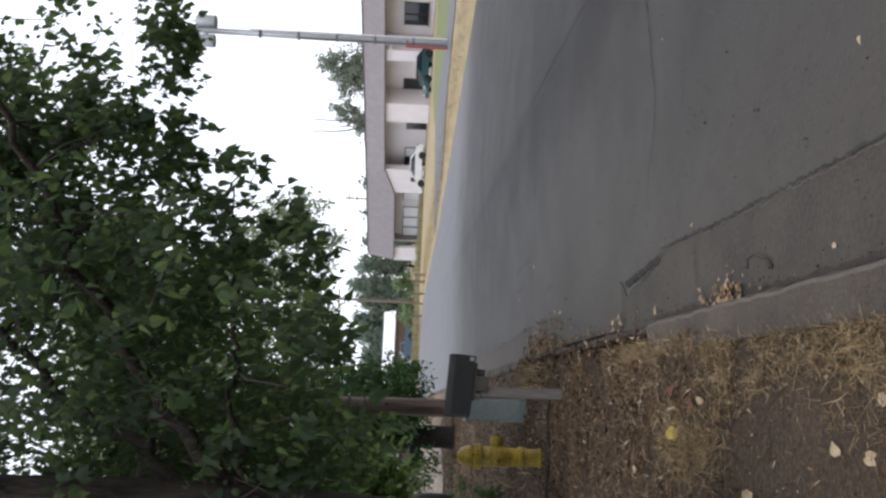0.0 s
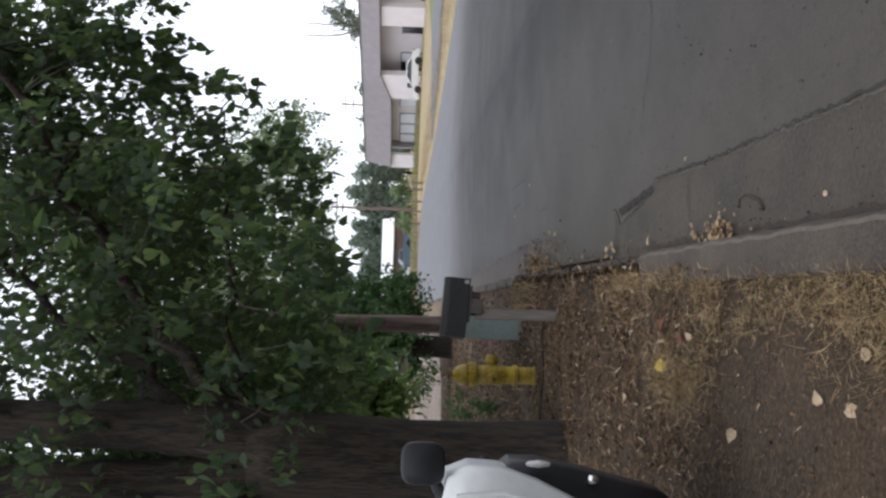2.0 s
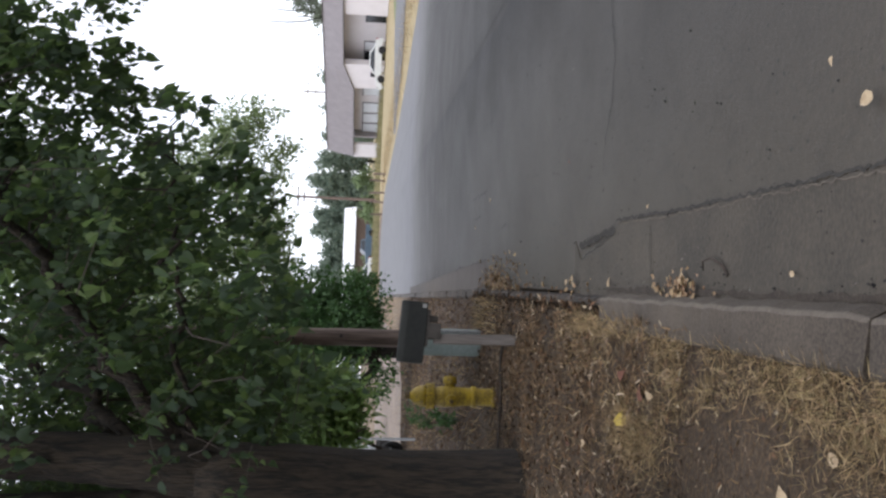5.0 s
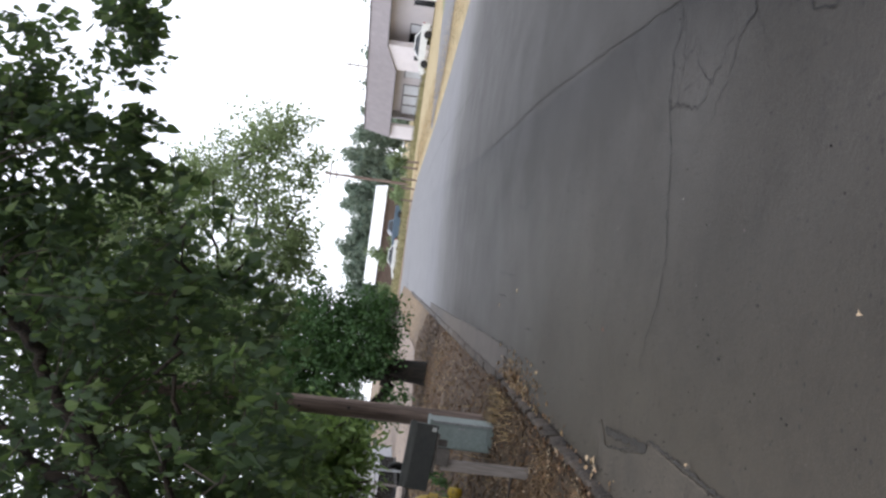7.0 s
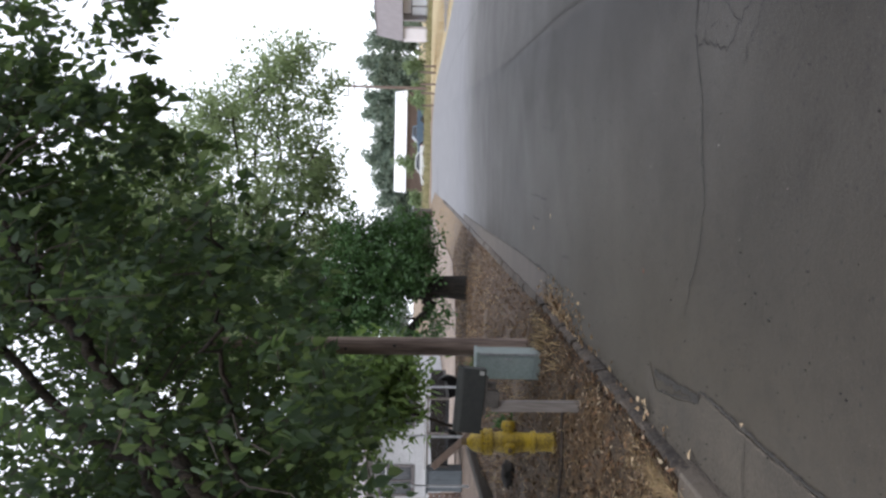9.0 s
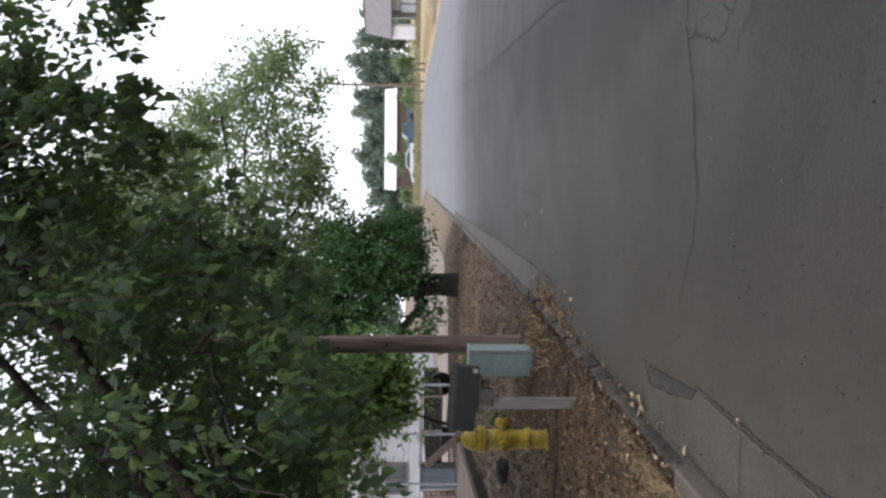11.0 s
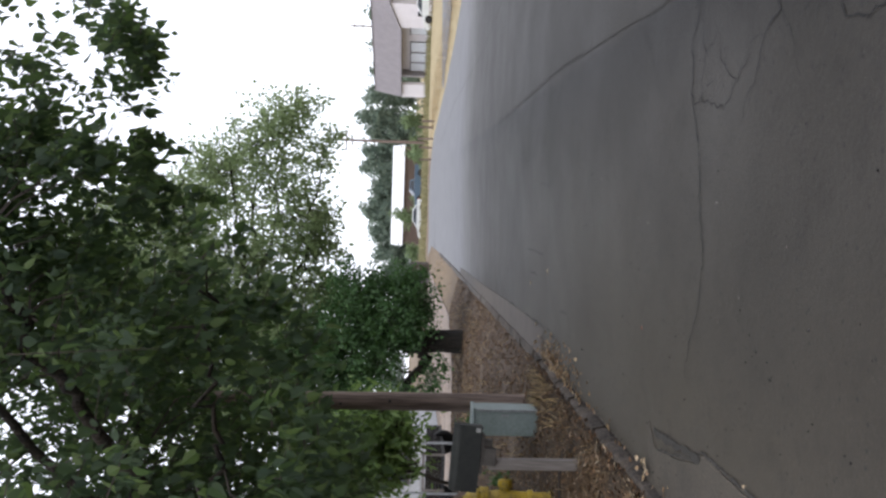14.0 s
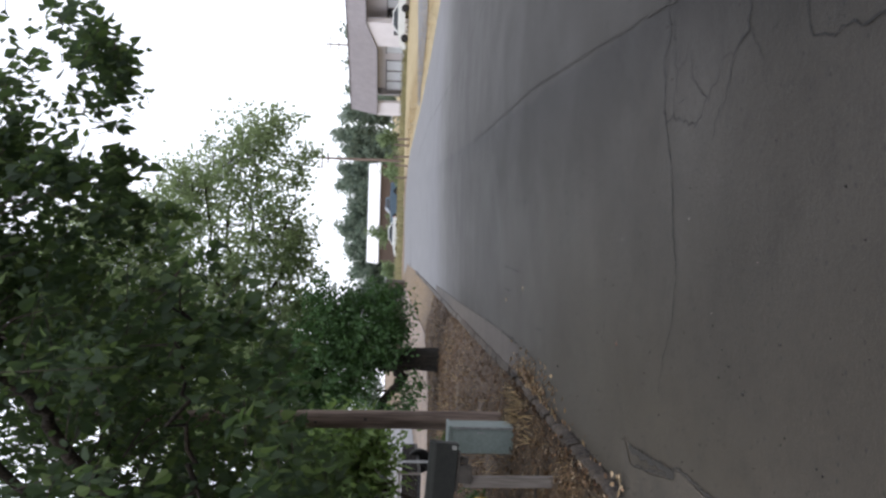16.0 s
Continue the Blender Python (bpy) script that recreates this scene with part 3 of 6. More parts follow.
ribbon("worn_edge", [(1.255, -12), (1.256, 2.0), (1.257, 4.2), (1.275, 5.1)], 0.007, WORN_LIT_EDGE, gutter, 0.0085, 0.009, 0.025, 8)
ribbon("dirt_line", [(0.912, -12), (0.912, 2), (0.91, 5.3)], 0.03, GUTTER_DIRT, gutter, 0.016, 0.008, 0.05)
ribbon("crack", [(0.92, 4.55), (1.02, 4.54), (1.12, 4.56), (1.24, 4.53)], 0.006, CRACK, gutter, 0.014, 0.006)
kerb = tagged(new("kerb"), "weathered grey concrete kerb, chipped at its end", "kerb", kind="structure")


def kerb_piece(y0, y1, seed, back=0.70, wear=0.012, drop=0.0, material=CONCRETE):
    """One cast length: battered face, rounded nose, flat top as far as back."""
    rng = random.Random(seed)
    sec = [(0.905, -0.05), (0.9, 0.012), (0.874, 0.084), (0.868, 0.091), (0.856, 0.0945), (back + 0.015, 0.096), (back, 0.088), (back, -0.05)]
    if material is STAINED:
        sec = [(0.885, -0.05), (0.878, 0.012), (0.871, 0.053), (0.863, 0.073), (0.85, 0.078), (0.832, 0.078), (0.815, 0.07), (0.815, -0.05)]
        wear *= 0.5
    n = max(3, int((y1 - y0) / (0.05 if material is STAINED else 0.09)))
    bm = bmesh.new()
    rings = []
    sh, dz = rng.uniform(-0.006, 0.006), rng.uniform(-0.006, 0.003)
    for i in range(n + 1):
        y = y0 + (y1 - y0) * i / n
        chip = rng.uniform(0, wear) * (1.3 if i in (0, n) else 1)
        ring = []
        for j, (x, z) in enumerate(sec):
            if 1 <= j <= 4:
                x, z = x - chip * 0.9, z - (chip * 0.8 if j > 1 else 0)
            if j in (5, 6):
                z -= chip * 0.5
            ring.append(bm.verts.new((x + sh, y + (rng.uniform(-0.01, 0.01) if i in (0, n) else 0), z + (dz - drop * i / n if z > 0 else 0))))
        rings.append(ring)
    for p, q in zip(rings, rings[1:]):
        for j in range(len(sec) - 1):
            # nose strip paler: wear plus the edge's highlight put into its colour
            bm.faces.new((p[j], p[j + 1], q[j + 1], q[j])).material_index = 1 if j in (2, 3) and material is CONCRETE else 0
    bm.faces.new(rings[0])
    bm.faces.new(rings[-1][::-1])
    bmesh.ops.recalc_face_normals(bm, faces=bm.faces)
    ob = part("kerb_stone", bm, material, kerb)
    ob.data.materials.append(WORN_LIT_EDGE)
    return ob


for k, (y0, y1, bk, wr, dr) in enumerate([(-12, -9, 0.7, 0.01, 0), (-9, -6, 0.7, 0.01, 0), (-6, -3, 0.7, 0.01, 0), (-3, 0, 0.7, 0.01, 0), (0, 2.6, 0.7, 0.01, 0), (2.6, 5.2, 0.7, 0.012, 0.005),
                                          (5.2, 6.4, 0.76, 0.025, 0.01), (6.4, 7.3, 0.77, 0.03, 0), (7.3, 8.3, 0.775, 0.03, 0.01), (8.33, 9.0, 0.775, 0.035, 0), (9.04, 9.7, 0.775, 0.035, 0.01), (9.74, 10.2, 0.775, 0.035, 0.03),
                                          (10.26, 10.75, 0.775, 0.035, 0.05)]):
    kerb_piece(y0 + 0.004, y1 - 0.004, k, bk + (0.025 if y0 > 5 else 0), wr, dr, STAINED if y0 > 5 else CONCRETE)

# past the broken kerb a low, half-buried edging goes on along the street
rng_edge = random.Random(71)
y = 10.8
while y < 46:
    step = rng_edge.uniform(0.9, 1.7)
    if rng_edge.random() < 0.82:
        bm = bmesh.new()
        top = rng_edge.uniform(0.028, 0.05)
        rings = []
        m = 5
        for i in range(m + 1):
            yy = y + (step - 0.05) * i / m
            e = float(left_edge(yy)) + rng_edge.uniform(-0.012, 0.012)
            rings.append([bm.verts.new((e + dx, yy, dz)) for dx, dz in ((0.07, -0.05), (0.065, top * 0.7), (0.045, top + rng_edge.uniform(-0.008, 0.004)), (-0.02, top + 0.004), (-0.05, top - 0.01), (-0.05, -0.05))])
        for p, q in zip(rings, rings[1:]):
            for j in range(5):
                bm.faces.new((p[j], p[j + 1], q[j + 1], q[j]))
        bm.faces.new(rings[0])
        bm.faces.new(rings[-1][::-1])
        bmesh.ops.recalc_face_normals(bm, faces=bm.faces)
        part("edging_stone", bm, STAINED if y < 16 else DUSTY, kerb)
    y += step

# right-hand side: a strip of drive behind the dry grass verge
def strip(name, rows, material, label, category, lift):
    """A sheet over the ground from row to row; each row runs from one point of the plan to another."""
    v, f = [], []
    n = 6
    for (xa, ya), (xb, yb) in rows:
        for k in range(n):
            x, y = xa + (xb - xa) * k / (n - 1), ya + (yb - ya) * k / (n - 1)
            v.append((x, y, float(ground_z(x, y)) + lift))
    for i in range(len(rows) - 1):
        for k in range(n - 1):
            f.append((i * n + k, i * n + k + 1, (i + 1) * n + k + 1, (i + 1) * n + k))
    return tagged(quick(name, v, f, material, smooth=True), label, category, kind="structure")


drive = strip("driveway", [((22, 19.7), (23.9, 19.8)), ((17.9, 22.1), (21.7, 25.1)), ((15.5, 24.7), (19.1, 28.6)), ((14.4, 28.3), (17, 31.8)), ((13.3, 32), (15.9, 35.8)), ((12.2, 35.5), (15.7, 41.2)),
                           ((10.6, 37.1), (16, 46.5)), ((9.6, 40), (14.8, 47.9)), ((8.9, 43), (12.3, 47.2)), ((8.4, 46), (10.8, 47.6))], ASPHALT, "grey asphalt drive beside a dry grass verge", "driveway", 0.03)

lawn = strip("lawn", [((23.9, 19.8), (39.4, 19.8)), ((21.7, 25.1), (37.8, 25.4)), ((19.1, 28.6), (36.2, 31)), ((17, 31.8), (34, 36.6)), ((15.9, 35.8), (31.2, 42.4)), ((15.7, 41.2), (28.6, 48.5)), ((16, 46.5), (25.1, 53)),
                      ((15.2, 48.2), (20.1, 56.7))], LAWN, "patchy green lawn before the pale building", "lawn", 0.026)

lot = strip("gravel_lot", [((-9, 22.5), (-2.0, 24.5)), ((-11, 25), (-0.75, 27)), ((-13, 30), (-0.8, 31)), ((-15, 38), (-0.95, 39)), ((-16, 46), (-1.1, 47)), ((-16, 56), (-1.3, 56))], GRAVEL, "pale dusty gravel lot beside the street", "gravel lot", 0.03)

# ---- leaves and trees ----
HEART = (np.array([(0, 0, -0.02), (0, 0.34, -0.05), (0, 0.68, -0.08), (0, 1.06, -0.2),
                   (-0.2, -0.06, 0.07), (-0.37, 0.2, 0.14), (-0.31, 0.48, 0.1), (-0.13, 0.78, 0.0),
                   (0.2, -0.06, 0.07), (0.37, 0.2, 0.14), (0.31, 0.48, 0.1), (0.13, 0.78, 0.0)]),
         [(0, 4, 5, 1), (1, 5, 6, 2), (2, 6, 7, 3), (0, 1, 9, 8), (1, 2, 10, 9), (2, 3, 11, 10)])
SIMPLE = (np.array([(0, 0, 0), (-0.32, 0.4, 0.08), (0, 0.45, 0), (0.32, 0.4, 0.08), (0, 1, -0.08)]), [(0, 1, 2), (0, 2, 3), (1, 4, 2), (2, 4, 3)])
NARROW = (np.array([(0, 0, 0), (-0.17, 0.42, 0.03), (0.17, 0.42, 0.03), (0, 1, -0.08)]), [(0, 1, 2), (1, 3, 2)])
TUFT = (np.array([(0, 0, 0), (-0.5, 0.35, 0.1), (-0.2, 0.9, -0.1), (0.3, 1, 0.12), (0.55, 0.5, -0.08), (0.1, 0.5, 0.2)]), [(0, 1, 5), (1, 2, 5), (2, 3, 5), (3, 4, 5), (4, 0, 5)])


def leaf_frames(rng, n, droop, spread):
    """Random turns of n leaves whose tips hang down by droop."""
    d = rng.normal(size=(n, 3)) * spread
    d[:, 2] -= droop
    d /= np.linalg.norm(d, axis=1)[:, None]
    a = rng.normal(size=(n, 3))
    x = np.cross(d, a)
    x /= np.linalg.norm(x, axis=1)[:, None]
    return np.stack([x, d, np.cross(x, d)], 2)


def leaf_cloud(name, pos, turns, size, shape, material, parent, label=""):
    tv, tf = shape
    pts = np.einsum("nij,kj->nki", turns, tv) * size[:, None, None] + pos[:, None, :]
    n, k = len(pos), len(tv)
    faces = [tuple(np.array(f)) for f in tf]
    loops = np.concatenate([np.concatenate([np.array(f) + 0 for f in tf])[None, :] + (np.arange(n) * k)[:, None]]).ravel()
    lens = np.tile([len(f) for f in faces], n)
    me = bpy.data.meshes.new(name)
    me.vertices.add(n * k)
    me.vertices.foreach_set("co", pts.astype(np.float32).ravel())
    me.loops.add(len(loops))
    me.loops.foreach_set("vertex_index", loops.astype(np.int32))
    me.polygons.add(len(lens))
    me.polygons.foreach_set("loop_start", np.concatenate([[0], np.cumsum(lens)[:-1]]).astype(np.int32))
    me.update(calc_edges=True)
    me.validate()
    me.materials.append(material)
    ob = new(name, me)
    ob.parent = parent
    return tagged(ob, label, kind="stuff")


def limb(path_pts, r0, r1, rng, n=10, bend=0.12):
    """Points and radii of a bending limb through path_pts."""
    pts = [Vector(p) for p in path_pts]
    out, rad = [], []
    total = (len(pts) - 1) * n
    for i in range(len(pts) - 1):
        for k in range(n):
            t = k / n
            p = pts[i].lerp(pts[i + 1], t)
            s = math.sin(math.pi * t) * bend
            out.append(p + Vector((rng.uniform(-s, s), rng.uniform(-s, s), rng.uniform(-s, s) + s * 0.5)))
            rad.append(r0 + (r1 - r0) * (i * n + k) / total)
    out.append(pts[-1])
    rad.append(r1)
    return out, rad


class Sticks:
    """Many thin three-sided twigs in one mesh."""

    def __init__(self):
        self.v, self.f = [], []

    def add(self, a, b, ra, rb):
        a, b = Vector(a), Vector(b)
        q = (b - a).to_track_quat("Z", "Y")
        i = len(self.v)
        for p, r in ((a, ra), (b, rb)):
            for k in range(3):
                ang = 2.0944 * k
                self.v.append(tuple(p + q @ Vector((r * math.cos(ang), r * math.sin(ang), 0))))
        for k in range(3):
            self.f.append((i + k, i + (k + 1) % 3, i + 3 + (k + 1) % 3, i + 3 + k))

    def done(self, name, material, parent):
        return tagged(quick(name, self.v, self.f, material, parent), kind="stuff")


def near_tree():
    """The broad-leaved tree over the verge: its boughs reach over the street."""
    rng, rnd = np.random.default_rng(7), random.Random(7)
    root = thing("broadleaf_tree", pose(-0.7, 7.2, 0.12), "large tree with drooping heart-shaped green leaves beside the hydrant", "tree")
    inv = root.matrix_world.inverted()
    bm = bmesh.new()
    tube(bm, [inv @ Vector((p[0] + 0.085 + 0.115 * (1 - p[2] / 1.4), p[1] - 0.95, p[2])) for p in ((-0.95, 8.2, 0.02), (-0.93, 8.2, 0.12), (-0.91, 8.2, 0.25), (-0.89, 8.2, 0.5), (-0.86, 8.2, 0.8), (-0.83, 8.18, 1.1), (-0.79, 8.15, 1.4), (-0.75, 8.12, 1.7), (-0.71, 8.1, 2.0), (-0.68, 8.1, 2.3), (-0.66, 8.1, 2.55))],
         [0.42, 0.385, 0.36, 0.345, 0.335, 0.33, 0.325, 0.33, 0.335, 0.33, 0.28], 32, 0.014, rnd)
    part("trunk", bm, BARK, root, smooth=True)
    limbs = [([(-0.5, 7.15, 2.5), (0.4, 7.6, 3.5), (1.8, 7.2, 4.3), (3.4, 7.0, 5.2)], 0.075, 0.018),
             ([(-0.5, 7.2, 2.7), (0.2, 8.3, 4.4), (1.6, 8.6, 5.8), (3.0, 8.6, 7.0)], 0.055, 0.016),
             ([(-0.5, 7.2, 2.8), (-0.45, 7.1, 4.2), (0.1, 6.6, 5.3), (0.9, 6.0, 6.0)], 0.06, 0.015),
             ([(-0.6, 7.15, 2.2), (-0.5, 7.15, 2.9), (-0.46, 7.2, 4.2), (-0.38, 7.2, 5.8)], 0.24, 0.13),
             ([(-0.72, 7.2, 1.8), (-0.83, 7.22, 2.5), (-0.92, 7.25, 3.2), (-0.96, 7.25, 4.3), (-1.1, 7.3, 5.6)], 0.24, 0.15),
             ([(-0.75, 7.2, 2.1), (-1.3, 7.6, 2.9), (-2.0, 8.0, 3.8), (-3.0, 7.6, 4.8), (-4.2, 7.2, 5.4)], 0.09, 0.025),
             ([(-0.4, 7.2, 2.6), (0.6, 7.2, 2.75), (1.5, 7.2, 2.85), (2.1, 7.2, 2.85)], 0.03, 0.006),
             ([(-0.5, 7.3, 2.7), (-0.4, 8.6, 3.8), (0.2, 10.4, 4.2)], 0.1, 0.025),
             ([(-0.75, 7.1, 2.2), (-1.4, 6.9, 3.4), (-1.9, 6.4, 4.6)], 0.05, 0.014)]
    samples = []
    for pts, a, b in limbs:
        p, r = limb([inv @ Vector(q) for q in pts], a, b, rnd, bend=0.12 if a < 0.15 else 0.015)
        part("bough", tube(bmesh.new(), p, r, 12, 0.02, rnd), BARK, root, smooth=True)
        samples += [root.matrix_world @ q for q in p]
    samples_a = np.array([tuple(q) for q in samples])
    # height of the crown's underside over the plan, fitted to its outline from the camera: it droops over the verge and
    # lifts over the street
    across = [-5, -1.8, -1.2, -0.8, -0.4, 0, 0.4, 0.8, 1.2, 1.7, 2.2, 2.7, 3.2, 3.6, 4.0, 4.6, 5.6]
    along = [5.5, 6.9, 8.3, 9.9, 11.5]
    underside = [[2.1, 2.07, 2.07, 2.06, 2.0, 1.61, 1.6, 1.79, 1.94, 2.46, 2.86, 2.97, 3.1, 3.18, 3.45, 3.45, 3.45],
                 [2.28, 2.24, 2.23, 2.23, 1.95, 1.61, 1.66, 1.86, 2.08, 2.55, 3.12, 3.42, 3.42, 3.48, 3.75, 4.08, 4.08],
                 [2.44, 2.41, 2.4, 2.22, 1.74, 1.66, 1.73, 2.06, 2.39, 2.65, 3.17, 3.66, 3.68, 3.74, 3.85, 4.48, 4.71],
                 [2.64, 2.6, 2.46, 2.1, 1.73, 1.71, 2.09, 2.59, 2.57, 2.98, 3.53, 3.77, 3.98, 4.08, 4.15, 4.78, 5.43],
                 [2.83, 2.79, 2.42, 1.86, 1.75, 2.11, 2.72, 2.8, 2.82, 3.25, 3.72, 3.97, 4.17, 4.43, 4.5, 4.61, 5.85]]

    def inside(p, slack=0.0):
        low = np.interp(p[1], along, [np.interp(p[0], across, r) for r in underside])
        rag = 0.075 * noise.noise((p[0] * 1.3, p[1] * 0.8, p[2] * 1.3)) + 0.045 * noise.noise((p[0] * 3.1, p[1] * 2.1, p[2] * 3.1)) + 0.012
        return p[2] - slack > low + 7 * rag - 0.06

    sticks, pos, axes, sizes = Sticks(), [], [], []

    def spray(a, out, ln, count, loose=0.07, small=1.0, free=False):
        """One leafy shoot from a along out: a thin stem with hanging leaves on both sides."""
        b = a + out * ln
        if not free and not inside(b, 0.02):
            b = a + Vector((out.x, out.y, 0.1)) * ln * 0.6
        sticks.add(inv @ a, inv @ b, 0.005, 0.002)
        for i in range(count):
            p = a.lerp(b, rng.uniform(0.05, 1.05)) + Vector(rng.normal(size=3)) * loose
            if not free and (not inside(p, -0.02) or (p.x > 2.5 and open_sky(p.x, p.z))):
                continue
            d = Vector(rng.normal(size=3)) * 0.5 + out * 0.3 + Vector((0, 0, -0.9))
            pos.append(tuple(p))
            axes.append(tuple(d.normalized()))
            sizes.append((0.048 + 0.075 * rng.random() ** 1.6) * small * (0.85 if p.y < 5.5 else 1))

    def shoot_way(x, y, spread=0.5):
        out = Vector((x + 0.6, (y - 8) * 0.8, 0)).normalized() * 0.5 + Vector(rng.normal(size=3)) * spread
        out.z = out.z * 0.4 - 0.45
        return out.normalized()

    def open_sky(x, z):
        """Gaps between the boughs over the street, placed to match the camera's view."""
        for ax, az, bx, bz, w in ((3.22, 3.3, 3.05, 4.25, 0.13), (3.05, 4.25, 2.72, 4.55, 0.05), (4.1, 4.32, 3.55, 4.42, 0.16), (2.72, 3.3, 2.62, 3.75, 0.05), (4.2, 5.0, 3.7, 5.3, 0.12)):
            dx, dz = bx - ax, bz - az
            k = min(1, max(0, ((x - ax) * dx + (z - az) * dz) / (dx * dx + dz * dz)))
            if math.hypot(x - ax - k * dx, z - az - k * dz) < w * (1 + 0.5 * noise.noise((x * 6, z * 6, 1.0))):
                return True
        return x > 1.7 and noise.noise((x * 2.3, z * 2.3, 5.0)) > 0.34

    made = 0
    while made < 2960:
        street = rng.random() < 0.31
        if street:
            x, z = rng.uniform(1.0, 4.15), rng.uniform(1.9, 7.0)
            y = 8.55 + float(rng.normal()) * (0.95 if x < 1.8 else 0.42)
            if y < 6.4 or y > 11.3 or open_sky(x, z):
                continue
        else:
            x, y, z = rng.uniform(-5, 1.6), rng.uniform(5.5, 11.5), rng.uniform(1.3, 7.2)
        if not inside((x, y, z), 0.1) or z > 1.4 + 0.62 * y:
            continue
        if y < 6.3 and (z < 1.9 or rng.random() < 0.88):
            continue
        if y < 7.0 and x < 0.1 and rng.random() < 0.8:
            continue
        if street:
            # clumps with gaps between them, thinner towards the tips of the boughs
            gap = noise.noise((x * 1.9, y * 0.3, z * 1.9 + 3.0)) + 0.5 * noise.noise((x * 4.3, y * 0.6, z * 4.3)) + np.interp(x, [1.0, 2.2, 3.3, 3.8, 4.15], [0.34, 0.2, 0.06, -0.08, -0.3]) + 0.18 * float(smoothstep(4.35, 4.75, z))
            gap -= 0.25 * float(smoothstep(2.0, 1.4, x)) * float(smoothstep(3.4, 2.9, z))
            if gap < 0 or rng.random() > 0.3 + gap * 1.6 or (1.3 < x < 2.6 and 2.6 < z < 4.4 and rng.random() < 0.5):
                continue
        else:
            gap = noise.noise((x * 1.6, y * 0.4, z * 1.6)) * 1.3 + 0.66
            if x > -0.3 and z > 3.7:
                gap -= 0.3
            if x > 0.35 and noise.noise((x * 2.1, y * 0.5, z * 2.1 + 7.0)) < 0.12:
                continue
            if rng.random() > np.clip(gap * 1.6, 0.07 if x > -0.5 else 0.6, 1):
                continue
        made += 1
        a = Vector((x, y, z))
        near = samples_a[np.argmin(((samples_a - (x, y, z)) ** 2).sum(1))]
        if rng.random() < 0.14 and (a - Vector(near)).length < 1.6:
            mid = Vector(near).lerp(a, 0.55) + Vector((0, 0, 0.12))
            sticks.add(inv @ Vector(near), inv @ mid, 0.010, 0.007)
            sticks.add(inv @ mid, inv @ a, 0.007, 0.004)
        spray(a, shoot_way(x, y), rng.uniform(0.25, 0.5) if street else rng.uniform(0.4, 0.85), int(rng.integers(18, 30)) - (8 if x > 2.4 else 0), 0.08 if street else 0.075)
    # the far side of the crown, over the yard
    for i in range(800):
        a = Vector((rng.uniform(-5, -1.2) if i < 470 else rng.uniform(-1.2, 1.1) if i < 640 else rng.uniform(-2.9, -1.0), rng.uniform(8.8, 11.5), rng.uniform(1.9, 5.4) if i < 640 else rng.uniform(3.0, 5.6)))
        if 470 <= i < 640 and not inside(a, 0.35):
            continue
        spray(a, shoot_way(a.x, a.y), rng.uniform(0.4, 0.8), 22, 0.1, 1.35)
    # the back of the boughs over the street
    back = 0
    while back < 80:
        a = Vector((rng.uniform(1.4, 3.7), rng.uniform(9.0, 9.9), rng.uniform(3.2, 6.6)))
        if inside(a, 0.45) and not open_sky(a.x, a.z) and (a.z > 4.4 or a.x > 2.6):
            spray(a, shoot_way(a.x, a.y, 0.3), rng.uniform(0.2, 0.4), 20, 0.1, 1.3)
            back += 1
    for i in range(75):
        a = Vector((rng.uniform(0.3, 1.5), rng.uniform(9.0, 10.6), rng.uniform(4.0, 6.0)))
        spray(a, shoot_way(a.x, a.y), rng.uniform(0.3, 0.6), 22, 0.1, 1.3)
    # the drooping ends of the boughs over the street
    for cx, cy, cz, r, n in ((3.42, 8.3, 3.86, 0.22, 4), (3.75, 8.35, 4.0, 0.18, 4), (2.98, 8.6, 3.86, 0.25, 9), (2.75, 8.0, 4.1, 0.3, 9), (2.45, 8.4, 3.5, 0.22, 5), (2.25, 8.2, 2.95, 0.2, 4), (2.0, 8.0, 2.5, 0.22, 4)):
        for i in range(n):
            a = Vector((cx, cy, cz)) + Vector(rng.normal(size=3)) * r * 0.6
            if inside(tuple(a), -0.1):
                spray(a, shoot_way(a.x, a.y, 0.35), rng.uniform(0.15, 0.3), 20, 0.05, 1.12)
    # a low bough on the near side
    for cx, cz, w, n in ((2.1, 2.74, 0.06, 1), (2.17, 3.05, 0.1, 2), (1.83, 3.1, 0.2, 6), (1.78, 2.7, 0.17, 5), (1.68, 2.44, 0.13, 4), (1.43, 2.56, 0.2, 8), (1.42, 2.3, 0.15, 5), (1.12, 2.26, 0.14, 4), (1.5, 2.95, 0.2, 6)):
        for i in range(n):
            a = Vector((cx, 7.2, cz)) + Vector(rng.normal(size=3)) * w * 0.7
            spray(a, shoot_way(a.x, a.y, 0.3), rng.uniform(0.12, 0.24), 13, 0.05, 1.05, True)
    # single shoots that hang out of the crown's edge
    for a, b, n in (((1.3, 7.55, 2.22), (1.34, 7.58, 1.98), 5), ((1.5, 7.6, 2.3), (1.47, 7.6, 2.1), 5), ((1.2, 7.7, 2.05), (1.22, 7.66, 1.9), 3), ((2.55, 8.4, 3.35), (2.42, 8.4, 3.05), 12), ((2.95, 8.4, 3.75), (2.84, 8.4, 3.45), 10),
                    ((3.2, 8.3, 3.8), (3.12, 8.25, 3.6), 8), ((-0.25, 5.0, 2.5), (-0.28, 4.95, 2.2), 7), ((-0.42, 5.1, 2.62), (-0.4, 5.0, 2.3), 8), ((-0.55, 5.2, 2.75), (-0.55, 5.2, 2.4), 6), ((-0.75, 5.6, 3.0), (-0.72, 5.5, 2.65), 9)):
        a, b = Vector(a), Vector(b)
